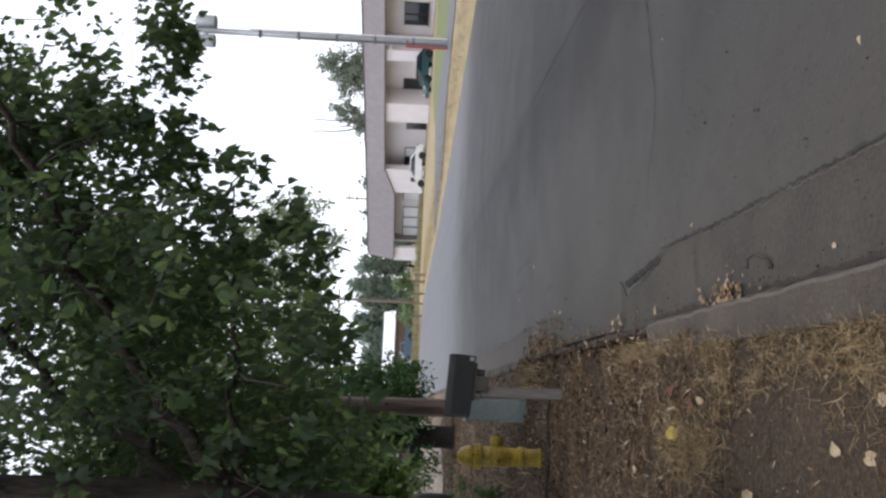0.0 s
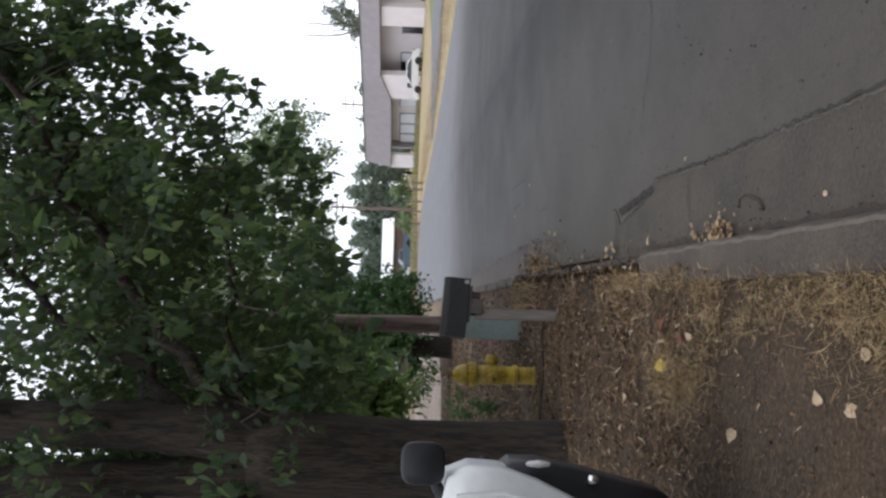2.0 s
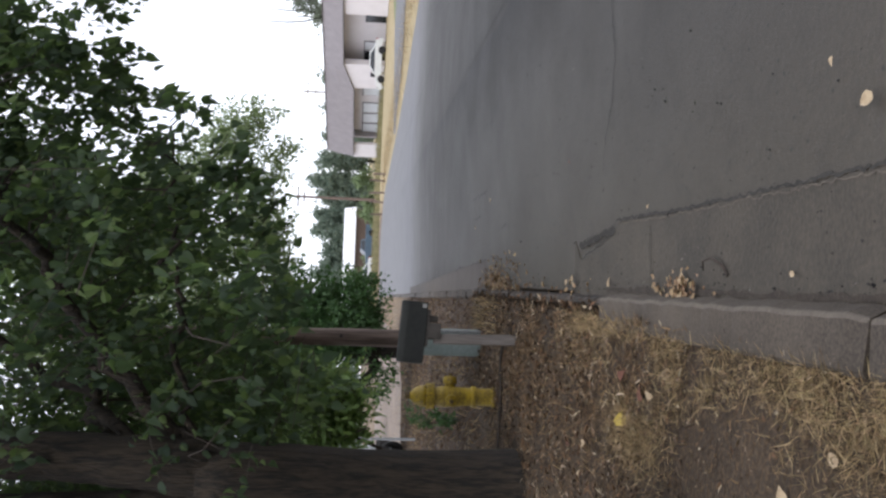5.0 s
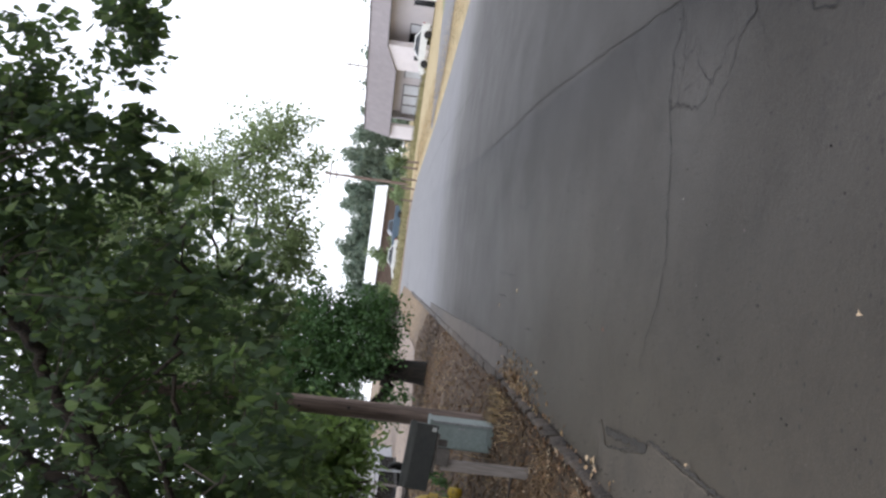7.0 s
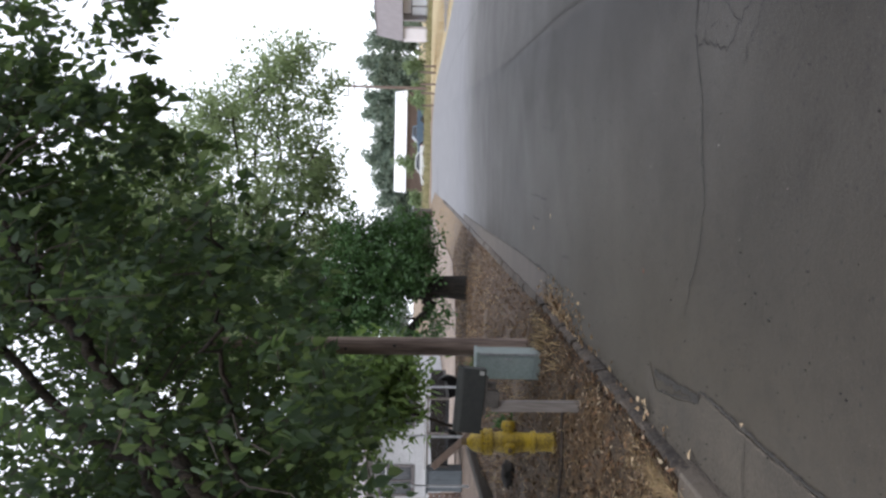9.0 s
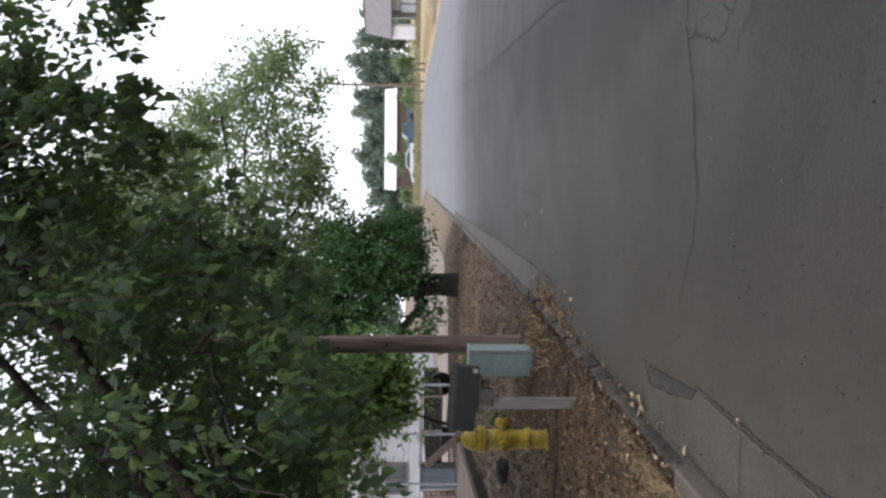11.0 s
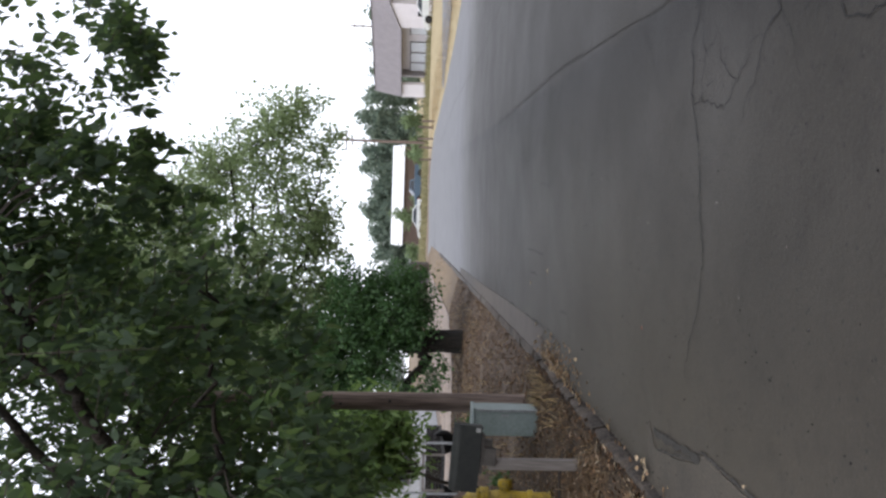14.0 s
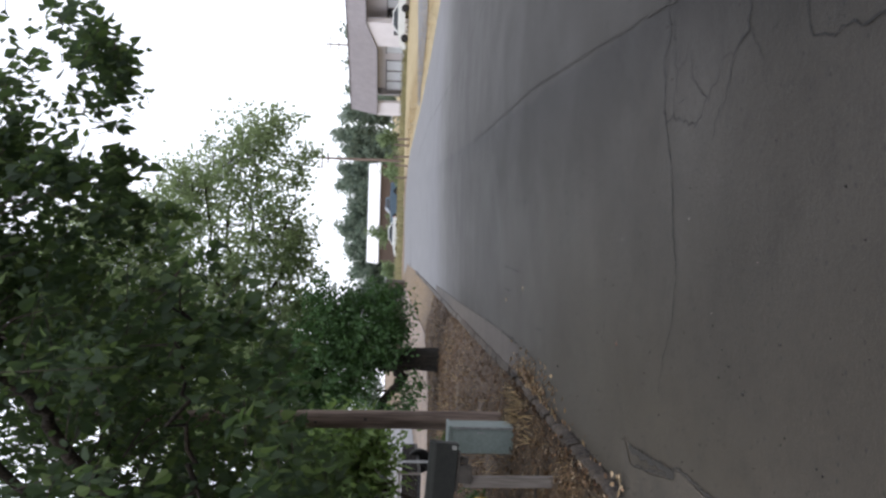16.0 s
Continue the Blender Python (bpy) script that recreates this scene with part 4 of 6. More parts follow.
        spray(a, (b - a).normalized(), (b - a).length, n, 0.035, 1.15, True)
    pos, axes, sizes = np.array(pos), np.array(axes), np.array(sizes)
    x = np.cross(axes, rng.normal(size=axes.shape))
    x /= np.linalg.norm(x, axis=1)[:, None]
    turns = np.stack([x, axes, np.cross(x, axes)], 2)
    sticks.done("twig", TWIG, root)
    front = np.argsort(pos[:, 1])
    single, rest = front[:280], front[280:]
    fore, back = rest[pos[rest][:, 1] < 8.6], rest[pos[rest][:, 1] >= 8.6]
    leaf_cloud("foliage", pos[fore] - np.array(root.location), turns[fore], sizes[fore], HEART, LEAF_NEAR, root)
    leaf_cloud("foliage", pos[back] - np.array(root.location), turns[back], sizes[back] * 1.1, SIMPLE, LEAF_NEAR, root)
    me = bpy.data.meshes.new("leaf")
    me.from_pydata(HEART[0].tolist(), [], HEART[1])
    me.materials.append(LEAF_NEAR)
    for i in single:
        ob = new("leaf", me)
        ob.parent = root
        ob.matrix_basis = Matrix.Translation(Vector(pos[i]) - root.location) @ Matrix(turns[i].tolist()).to_4x4() @ Matrix.Scale(float(sizes[i]), 4)
    return root


def blob_tree(name, base, trunk_pts, radii, limbs, blobs, count, size, shape, leaf, label, seed, droop=0.3, twigs=150, shell=0.55, bark=BARK, category="tree", clump=0.8):
    """A tree whose crown fills several uneven lumps; most leaves sit towards the outside of a lump, in sprays."""
    rng, rnd = np.random.default_rng(seed), random.Random(seed)
    root = thing(name, pose(*base), label, category)
    off = Vector(base)
    loc = [Vector(p) - off for p in trunk_pts]
    part("trunk", tube(bmesh.new(), loc, radii, 12, 0.06, rnd), bark, root, smooth=True)
    for pts, a, b in limbs:
        p, r = limb([Vector(q) - off for q in pts], a, b, rnd, 6)
        part("bough", tube(bmesh.new(), p, r, 7, 0.05, rnd), bark, root, smooth=True)
    sticks, pos = Sticks(), []
    vol = np.array([b[3] * b[4] * b[5] for b in blobs]) ** 0.8
    share = vol / vol.sum()
    for (cx, cy, cz, rx, ry, rz), s in zip(blobs, share):
        n_spray = max(4, int(count * s / 22))
        for i in range(n_spray):
            d = rng.normal(size=3)
            d /= np.linalg.norm(d)
            r = rng.uniform(shell, 1.0) * (1 + 0.25 * noise.noise((d[0] * 2.2 + cx, d[1] * 2.2 + cy, d[2] * 2.2 + cz)))
            c = np.array((cx, cy, cz)) + d * r * np.array((rx, ry, rz))
            ln = rng.uniform(2.5, 6) * size
            axis = d * 0.6 + rng.normal(size=3) * 0.6
            axis[2] -= droop * 0.5
            axis /= np.linalg.norm(axis)
            t = rng.uniform(-0.5, 0.5, size=22)
            pos.append(c + t[:, None] * axis * ln + rng.normal(size=(22, 3)) * size * clump)
            if i % max(1, int(count / 22 / max(twigs, 1))) == 0:
                a = np.array((cx, cy, cz)) + d * r * 0.25 * np.array((rx, ry, rz))
                sticks.add(Vector(a) - off, Vector(c + axis * ln * 0.4) - off, max(0.03, size * 0.12) if size > 0.16 else size * 0.12, size * 0.04)
    pos = np.concatenate(pos)
    if sticks.v:
        sticks.done("twig", TWIG, root)
    leaf_cloud("foliage", pos - np.array(base), leaf_frames(rng, len(pos), droop, 0.8), rng.uniform(0.65, 1.25, len(pos)) * size, shape, leaf, root)
    return root


near_tree()
blob_tree("shade_tree", (-0.62, 21.0, 0.16), [(-0.62, 21, 0.08), (-0.62, 21, 0.26), (-0.62, 21, 0.45), (-0.62, 21, 0.75), (-0.63, 21, 1.0), (-0.66, 21, 1.3), (-0.7, 21, 1.6)], [0.31, 0.275, 0.26, 0.25, 0.25, 0.265, 0.24],
          [([(-0.72, 20.95, 0.95), (-1.2, 20.85, 1.1), (-1.8, 20.85, 1.45), (-2.6, 21.0, 2.2)], 0.15, 0.05), ([(-0.66, 21, 1.4), (-0.4, 20.9, 2.3), (0.1, 20.9, 3.0)], 0.18, 0.05), ([(-0.7, 21, 1.4), (-0.8, 21.3, 2.8), (-1.1, 21.5, 4.1)], 0.15, 0.04)],
          [(0.03, 20.88, 2.03, 1.1, 1.27, 1.1), (-0.72, 20.99, 2.67, 1.27, 1.39, 1.1), (-1.88, 21.23, 3.01, 1.16, 1.39, 1.04), (0.55, 20.65, 1.57, 0.69, 0.81, 0.69), (0.49, 20.76, 2.67, 0.75, 0.92, 0.69), (-0.15, 20.65, 1.39, 0.69, 0.81, 0.52), (-1.65, 20.88, 3.82, 1.27, 1.27, 0.92), (-2.92, 21.34, 2.9, 1.04, 1.16, 1.16), (-1.94, 20.6, 1.45, 0.5, 0.45, 0.4), (-1.5, 20.4, 1.0, 0.5, 0.4, 0.38), (-1.1, 20.4, 0.8, 0.28, 0.28, 0.26), (-2.5, 20.6, 1.7, 0.6, 0.5, 0.5)],
          32000, 0.1, SIMPLE, LEAF_MID, "small dense dark green tree with a thick trunk", 11, bark=DARKENED_BARK)
blob_tree("tall_tree", (-0.68, 21.8, 0.16), [(-0.68, 21.8, 0.1), (-0.72, 22.0, 1.5), (-0.9, 23.0, 3.2), (-0.9, 23.1, 5.0)], [0.24, 0.21, 0.18, 0.14],
          [([(-0.9, 23.1, 4.6), (0.8, 22.9, 5.3), (3.0, 22.2, 5.2), (4.2, 21.6, 4.8)], 0.07, 0.015), ([(-0.9, 23.2, 4.8), (0.6, 22.6, 6.6), (2.4, 22, 7.2)], 0.1, 0.02),
           ([(-0.9, 23.2, 5.0), (-0.6, 22.8, 7.5), (0.3, 22.5, 9.5)], 0.12, 0.02), ([(-0.9, 23.0, 3.6), (-2.6, 23.0, 5.4), (-3.6, 22.8, 7)], 0.1, 0.02),
           ([(0.2, 22.6, 5.0), (2.0, 21.9, 4.7), (4.6, 21.2, 4.2)], 0.05, 0.012), ([(0.6, 22.5, 5.4), (2.6, 21.9, 5.7), (4.0, 21.4, 5.5)], 0.05, 0.012), ([(-0.2, 22.5, 4.4), (1.4, 21.8, 3.9), (3.2, 21.4, 3.6)], 0.05, 0.012), ([(1.0, 22.3, 6.3), (2.6, 21.7, 6.9), (3.7, 21.4, 6.6)], 0.045, 0.012)],
          [(4.1, 21.5, 4.75, 1.2, 1.3, 1.0), (4.6, 21.2, 4.1, 0.6, 0.7, 0.7), (3.0, 22, 6.1, 1.2, 1.6, 1.0), (2.1, 22.3, 7.3, 1.4, 1.8, 1.3), (2.4, 21.6, 4.5, 1.5, 1.3, 1.2), (0.6, 22, 5.6, 1.8, 1.9, 1.6),
           (0.4, 22.4, 7.3, 1.8, 2.0, 1.2), (-1.8, 22.8, 5.7, 2.2, 2.0, 1.6), (-1.0, 22.3, 4.4, 1.6, 1.5, 1.0), (3.6, 21.8, 3.6, 0.9, 0.8, 0.45), (1.6, 22, 3.6, 1.2, 1.0, 0.6), (0.7, 22, 4.0, 1.3, 1.0, 0.9), (-0.3, 22, 3.4, 1.2, 1.0, 0.8), (1.2, 22.4, 8.9, 1.7, 1.8, 1.4), (2.3, 22.3, 8.0, 0.9, 1.0, 0.8), (-0.6, 22.6, 8.6, 1.8, 1.8, 1.4), (-2.2, 22.8, 7.4, 1.8, 1.8, 1.5)],
          60000, 0.112, SIMPLE, LEAF_FINE, "tall loose-crowned tree with small olive-green leaves", 5, droop=0.6, twigs=900, shell=0.3, clump=0.75)
blob_tree("shrub", (-1.9, 14.3, 0.14), [(-1.9, 14.3, 0.1), (-1.75, 14.2, 0.9), (-1.4, 14.1, 1.7)], [0.035, 0.03, 0.018],
          [([(-1.65, 14.15, 1.25), (-2.3, 14.2, 2.3), (-3.1, 14.4, 2.9)], 0.022, 0.008)],
          [(-1.3, 14.0, 2.1, 0.7, 0.6, 0.55), (-0.75, 13.9, 2.0, 0.45, 0.45, 0.4), (-2.1, 14.2, 2.6, 0.7, 0.6, 0.45), (-0.95, 13.9, 1.6, 0.35, 0.35, 0.35), (-1.45, 13.8, 1.6, 0.35, 0.3, 0.25), (-3.0, 14.4, 2.9, 0.7, 0.6, 0.5)],
          7000, 0.17, NARROW, LEAF_BUSH, "bright yellow-green shrub with narrow leaves by the fence", 8, droop=0.2, shell=0.2, category="shrub")

# shrub added as a dark backdrop beside the trunk; none is known there
blob_tree("backdrop_shrub", (-2.9, 9.9, 0.16), [(-2.9, 9.9, 0.1), (-2.9, 9.9, 0.8), (-2.9, 9.9, 1.6)], [0.08, 0.06, 0.03], [],
          [(-2.5, 9.8, 0.9, 0.7, 0.5, 0.85), (-2.4, 9.7, 1.9, 0.7, 0.5, 0.8), (-3.0, 10.0, 1.4, 0.9, 0.6, 1.2), (-2.6, 9.9, 2.4, 0.9, 0.6, 0.8), (-3.3, 10.2, 1.8, 0.9, 0.6, 1.4)],
          16000, 0.1, SIMPLE, LEAF_NEAR, "dense dark green backdrop shrub added behind the big tree", 18, droop=0.4, shell=0.3, category="shrub")


def far_tree(x, y, h, r, seed, leaf=LEAF_HAZED, label="distant green tree behind the street's end", n=2600, size=0.34, name="far_tree", low=0.25, twigs=0):
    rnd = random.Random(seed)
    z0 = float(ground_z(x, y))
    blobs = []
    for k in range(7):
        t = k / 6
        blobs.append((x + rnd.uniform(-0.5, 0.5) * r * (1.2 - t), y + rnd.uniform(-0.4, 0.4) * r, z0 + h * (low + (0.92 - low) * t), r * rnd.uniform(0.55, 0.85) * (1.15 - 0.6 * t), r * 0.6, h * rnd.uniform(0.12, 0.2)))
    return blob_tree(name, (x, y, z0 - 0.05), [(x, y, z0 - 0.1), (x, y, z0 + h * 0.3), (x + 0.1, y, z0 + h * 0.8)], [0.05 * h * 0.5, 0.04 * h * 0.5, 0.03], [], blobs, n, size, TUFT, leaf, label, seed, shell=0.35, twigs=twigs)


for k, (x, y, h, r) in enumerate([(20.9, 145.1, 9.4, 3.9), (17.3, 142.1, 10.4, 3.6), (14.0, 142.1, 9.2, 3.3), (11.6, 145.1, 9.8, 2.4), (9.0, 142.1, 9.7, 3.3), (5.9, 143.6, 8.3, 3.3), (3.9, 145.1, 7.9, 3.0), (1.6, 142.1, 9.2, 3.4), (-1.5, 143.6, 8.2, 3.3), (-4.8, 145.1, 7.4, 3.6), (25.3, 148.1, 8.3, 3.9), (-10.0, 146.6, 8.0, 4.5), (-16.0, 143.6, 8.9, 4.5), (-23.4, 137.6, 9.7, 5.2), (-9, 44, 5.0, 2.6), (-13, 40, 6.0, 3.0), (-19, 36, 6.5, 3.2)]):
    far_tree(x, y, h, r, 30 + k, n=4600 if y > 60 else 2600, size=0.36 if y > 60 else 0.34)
for k, (x, y, h, r) in enumerate([(12.0, 95.5, 2.6, 1.5), (8.5, 98.6, 1.9, 1.3), (1.9, 103.5, 3.6, 1.9), (-2.5, 101, 1.9, 1.6), (9.6, 95, 1.6, 1.2)]):
    far_tree(x, y, h, r, 60 + k, LEAF_HEDGE, "low light green bush in rough grass", 700, 0.24, "bush", 0.3)
far_tree(43.3, 113.6, 14.0, 5.4, 80, LEAF_PALE_HAZED, "tall pale green tree behind the long building", 6500, 0.3, low=0.45, twigs=160)
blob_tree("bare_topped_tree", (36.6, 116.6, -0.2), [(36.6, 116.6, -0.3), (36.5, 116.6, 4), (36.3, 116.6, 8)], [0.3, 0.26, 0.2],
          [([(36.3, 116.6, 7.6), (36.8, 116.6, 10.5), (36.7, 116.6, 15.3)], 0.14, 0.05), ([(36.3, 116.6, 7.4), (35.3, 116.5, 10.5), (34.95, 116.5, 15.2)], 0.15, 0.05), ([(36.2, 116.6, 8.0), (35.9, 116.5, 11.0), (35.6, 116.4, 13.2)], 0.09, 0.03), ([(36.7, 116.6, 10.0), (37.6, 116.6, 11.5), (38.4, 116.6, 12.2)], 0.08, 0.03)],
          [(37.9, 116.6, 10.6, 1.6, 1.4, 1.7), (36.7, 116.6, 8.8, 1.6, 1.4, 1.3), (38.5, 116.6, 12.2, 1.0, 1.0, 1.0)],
          1500, 0.28, TUFT, LEAF_PALE_HAZED, "thin tree with bare upper branches behind the building", 81, twigs=80)
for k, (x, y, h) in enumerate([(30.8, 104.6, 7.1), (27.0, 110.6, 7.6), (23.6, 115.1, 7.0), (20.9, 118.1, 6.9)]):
    far_tree(x, y, h, 1.05, 90 + k, LEAF_HAZED, "treetop showing over the flat roof", 220, 0.36)

# unseen tall trees, added behind and to the side of the walk to cut sky light
for k, (x, y, h, r) in enumerate([(-6, -9, 9, 4), (0, -14, 10, 4), (6, -15, 10, 4.2), (12, -12, 10, 4.2), (16.5, -4, 9, 3.6), (-9, -2, 8, 3.5)]):
    far_tree(x, y, h, r, 120 + k, LEAF_MID, "unseen tall green tree added to shade the street", 2600, 0.42)

# ---- the long low building across the street ----
U = Vector((9.2, -20.1, 0)).normalized()
FACADE = Matrix.Translation((14.2, 91.55, -0.72)) @ Matrix.Scale(1.5, 4) @ Matrix(((U.x, -U.y, 0, 0), (U.y, U.x, 0, 0), (0, 0, 1, 0), (0, 0, 0, 1)))
# local axes: x along the front, y away from the street, z up


def building():
    root = thing("commercial_building", FACADE, "long low pale stucco building with a grey-brown mansard roof", "building")
    z0, deep = 0.35, 11.0
    end = 34.0
    # recessed front wall, ends and back
    part("wall", boxed((end / 2 + 0.6, 1.35, (z0 + 3.2) / 2), (end - 1.2, 0.2, 3.2 - z0)), STUCCO, root)
    part("wall", boxed((0.1, deep / 2 + 0.7, (z0 + 3.2) / 2), (0.2, deep - 1.4, 3.2 - z0)), STUCCO, root)
    part("wall", boxed((end, deep / 2, (z0 + 3.2) / 2), (0.2, deep, 3.2 - z0)), STUCCO, root)
    part("wall", boxed((end / 2, deep, (z0 + 3.2) / 2), (end - 0.3, 0.2, 3.2 - z0)), STUCCO, root)
    part("soffit", boxed((end / 2, 0.83, 3.28), (end - 0.2, 0.84, 0.08)), TRIM, root)
    part("flat_roof", boxed((end / 2, deep / 2 + 0.3, 3.95), (end - 0.4, deep - 0.6, 0.12)), SHINGLE, root)
    # wing wall and piers that reach out to the roof's edge
    part("wing_wall", boxed((0.3, 0.2, (z0 + 2.42) / 2), (1.6, 0.22, 2.42 - z0), None, 0.02), STUCCO, root)
    bm = bmesh.new()
    prism(bm, [(7.5, z0), (9.8, z0), (9.8, 3.07), (9.7, 3.05), (7.5, 2.44)], 0.02, 0.4)
    part("pier", bm, STUCCO, root)
    for a, b in ((14.1, 15.6), (18.85, 19.6), (24.0, 25.4), (29.5, 31)):
        part("pier", boxed(((a + b) / 2, 0.62, (z0 + 3.1) / 2), (b - a, 1.2, 3.1 - z0), None, 0.015), STUCCO, root)
    # mansard in shingled courses, its lower edge stepping down towards the far end
    lower = [(-0.15, 2.45), (7.45, 2.45), (9.75, 3.07), (end + 0.2, 3.09)]
    bm = bmesh.new()
    row = []
    for x, lo in lower:
        row.append([bm.verts.new((x, yy, zz)) for yy, zz in ((-0.105, lo), (0.1, (lo + 4.24) / 2), (0.32, 4.24), (0.46, 4.24), (0.06, lo))])
    for p, q in zip(row, row[1:]):
        for k in range(5):
            bm.faces.new((p[k], q[k], q[(k + 1) % 5], p[(k + 1) % 5]))
    bm.faces.new(row[0])
    bm.faces.new(row[-1][::-1])
    bmesh.ops.recalc_face_normals(bm, faces=bm.faces)
    part("mansard_roof", bm, SHINGLE, root)
    part("end_gable", prism(bmesh.new(), [(-0.1, 2.5), (0.32, 4.2), (deep, 4.2), (deep, 2.5)], 0, 0.12, 0, Matrix(((0, 1, 0, -0.12), (1, 0, 0, 0), (0, 0, 1, 0), (0, 0, 0, 1)))), SHINGLE, root)
    part("ridge_cap", boxed((end / 2, 0.33, 4.25), (end + 0.3, 0.12, 0.05)), TRIM, root)
    part("fascia", boxed((3.65, -0.1, 2.43), (7.55, 0.06, 0.06)), TRIM, root)
    part("fascia", boxed((22.0, -0.1, 3.07), (24.4, 0.06, 0.07)), TRIM, root)

    def window(x0, x1, zb, zt, fill, panes=1):
        w = part("window", boxed(((x0 + x1) / 2, 1.235, (zb + zt) / 2), (x1 - x0, 0.03, zt - zb)), DARKROOM, root)
        for k in range(panes):
            a, b = x0 + (x1 - x0) * k / panes + 0.05, x0 + (x1 - x0) * (k + 1) / panes - 0.05
            part("pane", boxed(((a + b) / 2, 1.205, (zb + zt) / 2), (b - a, 0.02, zt - zb - 0.1)), fill, w)
        part("frame", boxed(((x0 + x1) / 2, 1.19, zt - 0.02), (x1 - x0 + 0.06, 0.05, 0.05)), TRIM, w)
        part("sill", boxed(((x0 + x1) / 2, 1.19, zb), (x1 - x0 + 0.08, 0.07, 0.05)), TRIM, w)

    window(1.05, 2.05, 0.75, 1.9, BLIND)
    window(2.15, 3.2, 0.75, 1.9, BLIND)
    window(3.3, 4.4, 0.75, 1.9, BLIND)
    window(5.2, 6.5, 0.78, 1.92, BLIND)
    window(8.75, 9.6, 0.5, 1.9, WINDOW)
    window(9.7, 10.5, 1.1, 1.9, BLIND)
    window(12.2, 12.85, 0.5, 1.85, WINDOW)
    window(15.6, 16.4, 0.6, 2.1, WINDOW)
    window(17.9, 18.8, 1.5, 2.6, BLIND)
    window(20.3, 21.8, 0.9, 2.15, WINDOW, 2)
    window(22.2, 23.6, 0.9, 2.15, WINDOW, 2)
    window(26, 28.5, 0.9, 2.15, WINDOW, 2)
    lamp = part("wall_lamp", boxed((8.95, -0.04, 1.25), (0.3, 0.12, 0.42), None, 0.03), BLACK_PLASTIC, root)
    part("sign_arm", rod((20.6, -0.1, 2.72), (20.2, -1.2, 2.78), 0.04), SIGN_WHITE, root)
    return root


building()


def gz(x, y):
    return float(ground_z(x, y))


# ---- vehicles ----


def wheel(root, x, y, r, w, rim=RIM):
    t = part("wheel", lathe([(r * 0.62, -w / 2), (r * 0.9, -w / 2), (r, -w * 0.3), (r, w * 0.3), (r * 0.9, w / 2), (r * 0.62, w / 2)], 20, pose(x, y, r, 90)), BLACK, root, smooth=True)
    s = 1 if y > 0 else -1
    part("rim", lathe([(r * 0.61, -w * 0.3), (r * 0.6, w * 0.32), (r * 0.2, w * 0.4), (r * 0.12, w * 0.46)], 14, pose(x, y, r, -90 * s)), rim, t)


def sedan(m, paint, label, truck=False, size=1.0):
    """A car, nose to +x. Its lower body has arches; the cabin narrows upwards."""
    root = thing("pickup_truck" if truck else "car", m @ Matrix.Scale(size, 4), label, "truck" if truck else "car")
    L, W = (5.2, 1.9) if truck else (4.4, 1.74)
    r, up = (0.42, 0.28) if truck else (0.31, 0.0)
    h = L / 2
    ax1, ax2 = h - 0.85, -h + (1.1 if truck else 0.95)

    def arch(c):
        return [(c + (r + 0.06) * math.cos(a), r + up * 0.35 + (r + 0.06) * math.sin(a) * 0.98) for a in [math.pi * k / 6 for k in range(7)]]
    low = 0.2 + up
    top_line = ([(-h, 1.05 + up), (-0.5, 1.07 + up), (0.9, 1.02 + up), (h - 0.15, 0.92 + up), (h, 0.6 + up)] if truck
                else [(-h, 0.7), (-h + 0.12, 0.92), (-h + 0.9, 0.95), (0.75, 0.9), (h - 0.25, 0.72), (h, 0.5)])
    outline = top_line + [(h, low)] + arch(ax1) + arch(ax2) + [(-h, low)]
    bm = prism(bmesh.new(), outline, -W / 2, W / 2, 0.03)
    part("body", bm, paint, root)
    roof, belt = ((1.62 + up, 1.04 + up) if truck else (1.4, 0.9))
    xa, xb, xc, xd = (-0.75, -0.6, 0.45, 1.05) if truck else (-h + 0.55, -h + 1.25, 0.25, 1.05)
    bm = bmesh.new()
    v = []
    for x, z, w in ((xa, belt, W - 0.1), (xb, roof, W - 0.44), (xc, roof, W - 0.44), (xd, belt - 0.02, W - 0.1)):
        v.append((bm.verts.new((x, -w / 2, z)), bm.verts.new((x, w / 2, z))))
    bm.faces.new([p[0] for p in v]), bm.faces.new([p[1] for p in v][::-1])
    for a, b in zip(v, v[1:]):
        bm.faces.new((a[0], a[1], b[1], b[0]))
    bm.faces.new((v[0][0], v[3][0], v[3][1], v[0][1]))
    bmesh.ops.recalc_face_normals(bm, faces=bm.faces)
    cab = part("cabin", bm, paint, root)
    for s in (-1, 1):
        q = [(xa + 0.18, belt + 0.03), (xb + 0.1, roof - 0.07), (xc - 0.05, roof - 0.07), (xd - 0.22, belt + 0.03)]
        pts = []
        for x, z in q:
            w = (W - 0.1) / 2 + ((W - 0.44) / 2 - (W - 0.1) / 2) * (z - belt) / (roof - belt)
            pts.append((x, s * (w + 0.008), z))
        quick("side_window", pts, [(0, 1, 2, 3)], WINDOW, cab)
        wheel(root, ax1, s * (W / 2 - 0.1), r, 0.22), wheel(root, ax2, s * (W / 2 - 0.1), r, 0.22)
        part("headlight", boxed((h - 0.05, s * (W / 2 - 0.25), 0.62 + up), (0.12, 0.3, 0.14), None, 0.03), LAMP_CLEAR, root)
        part("tail_light", boxed((-h + 0.02, s * (W / 2 - 0.16), 0.78 + up), (0.08, 0.2, 0.2), None, 0.02), LAMP_RED, root)
        part("mirror", boxed((xd - 0.2, s * (W / 2 + 0.06), belt + 0.08), (0.1, 0.16, 0.12), None, 0.03), paint, root)
    for xs, n in (((xd, xc), "windscreen"), ((xa, xb), "rear_window")):
        dx = 0.012 if n == "windscreen" else -0.012
        w0, w1 = (W - 0.1) / 2 - 0.1, (W - 0.44) / 2 - 0.06
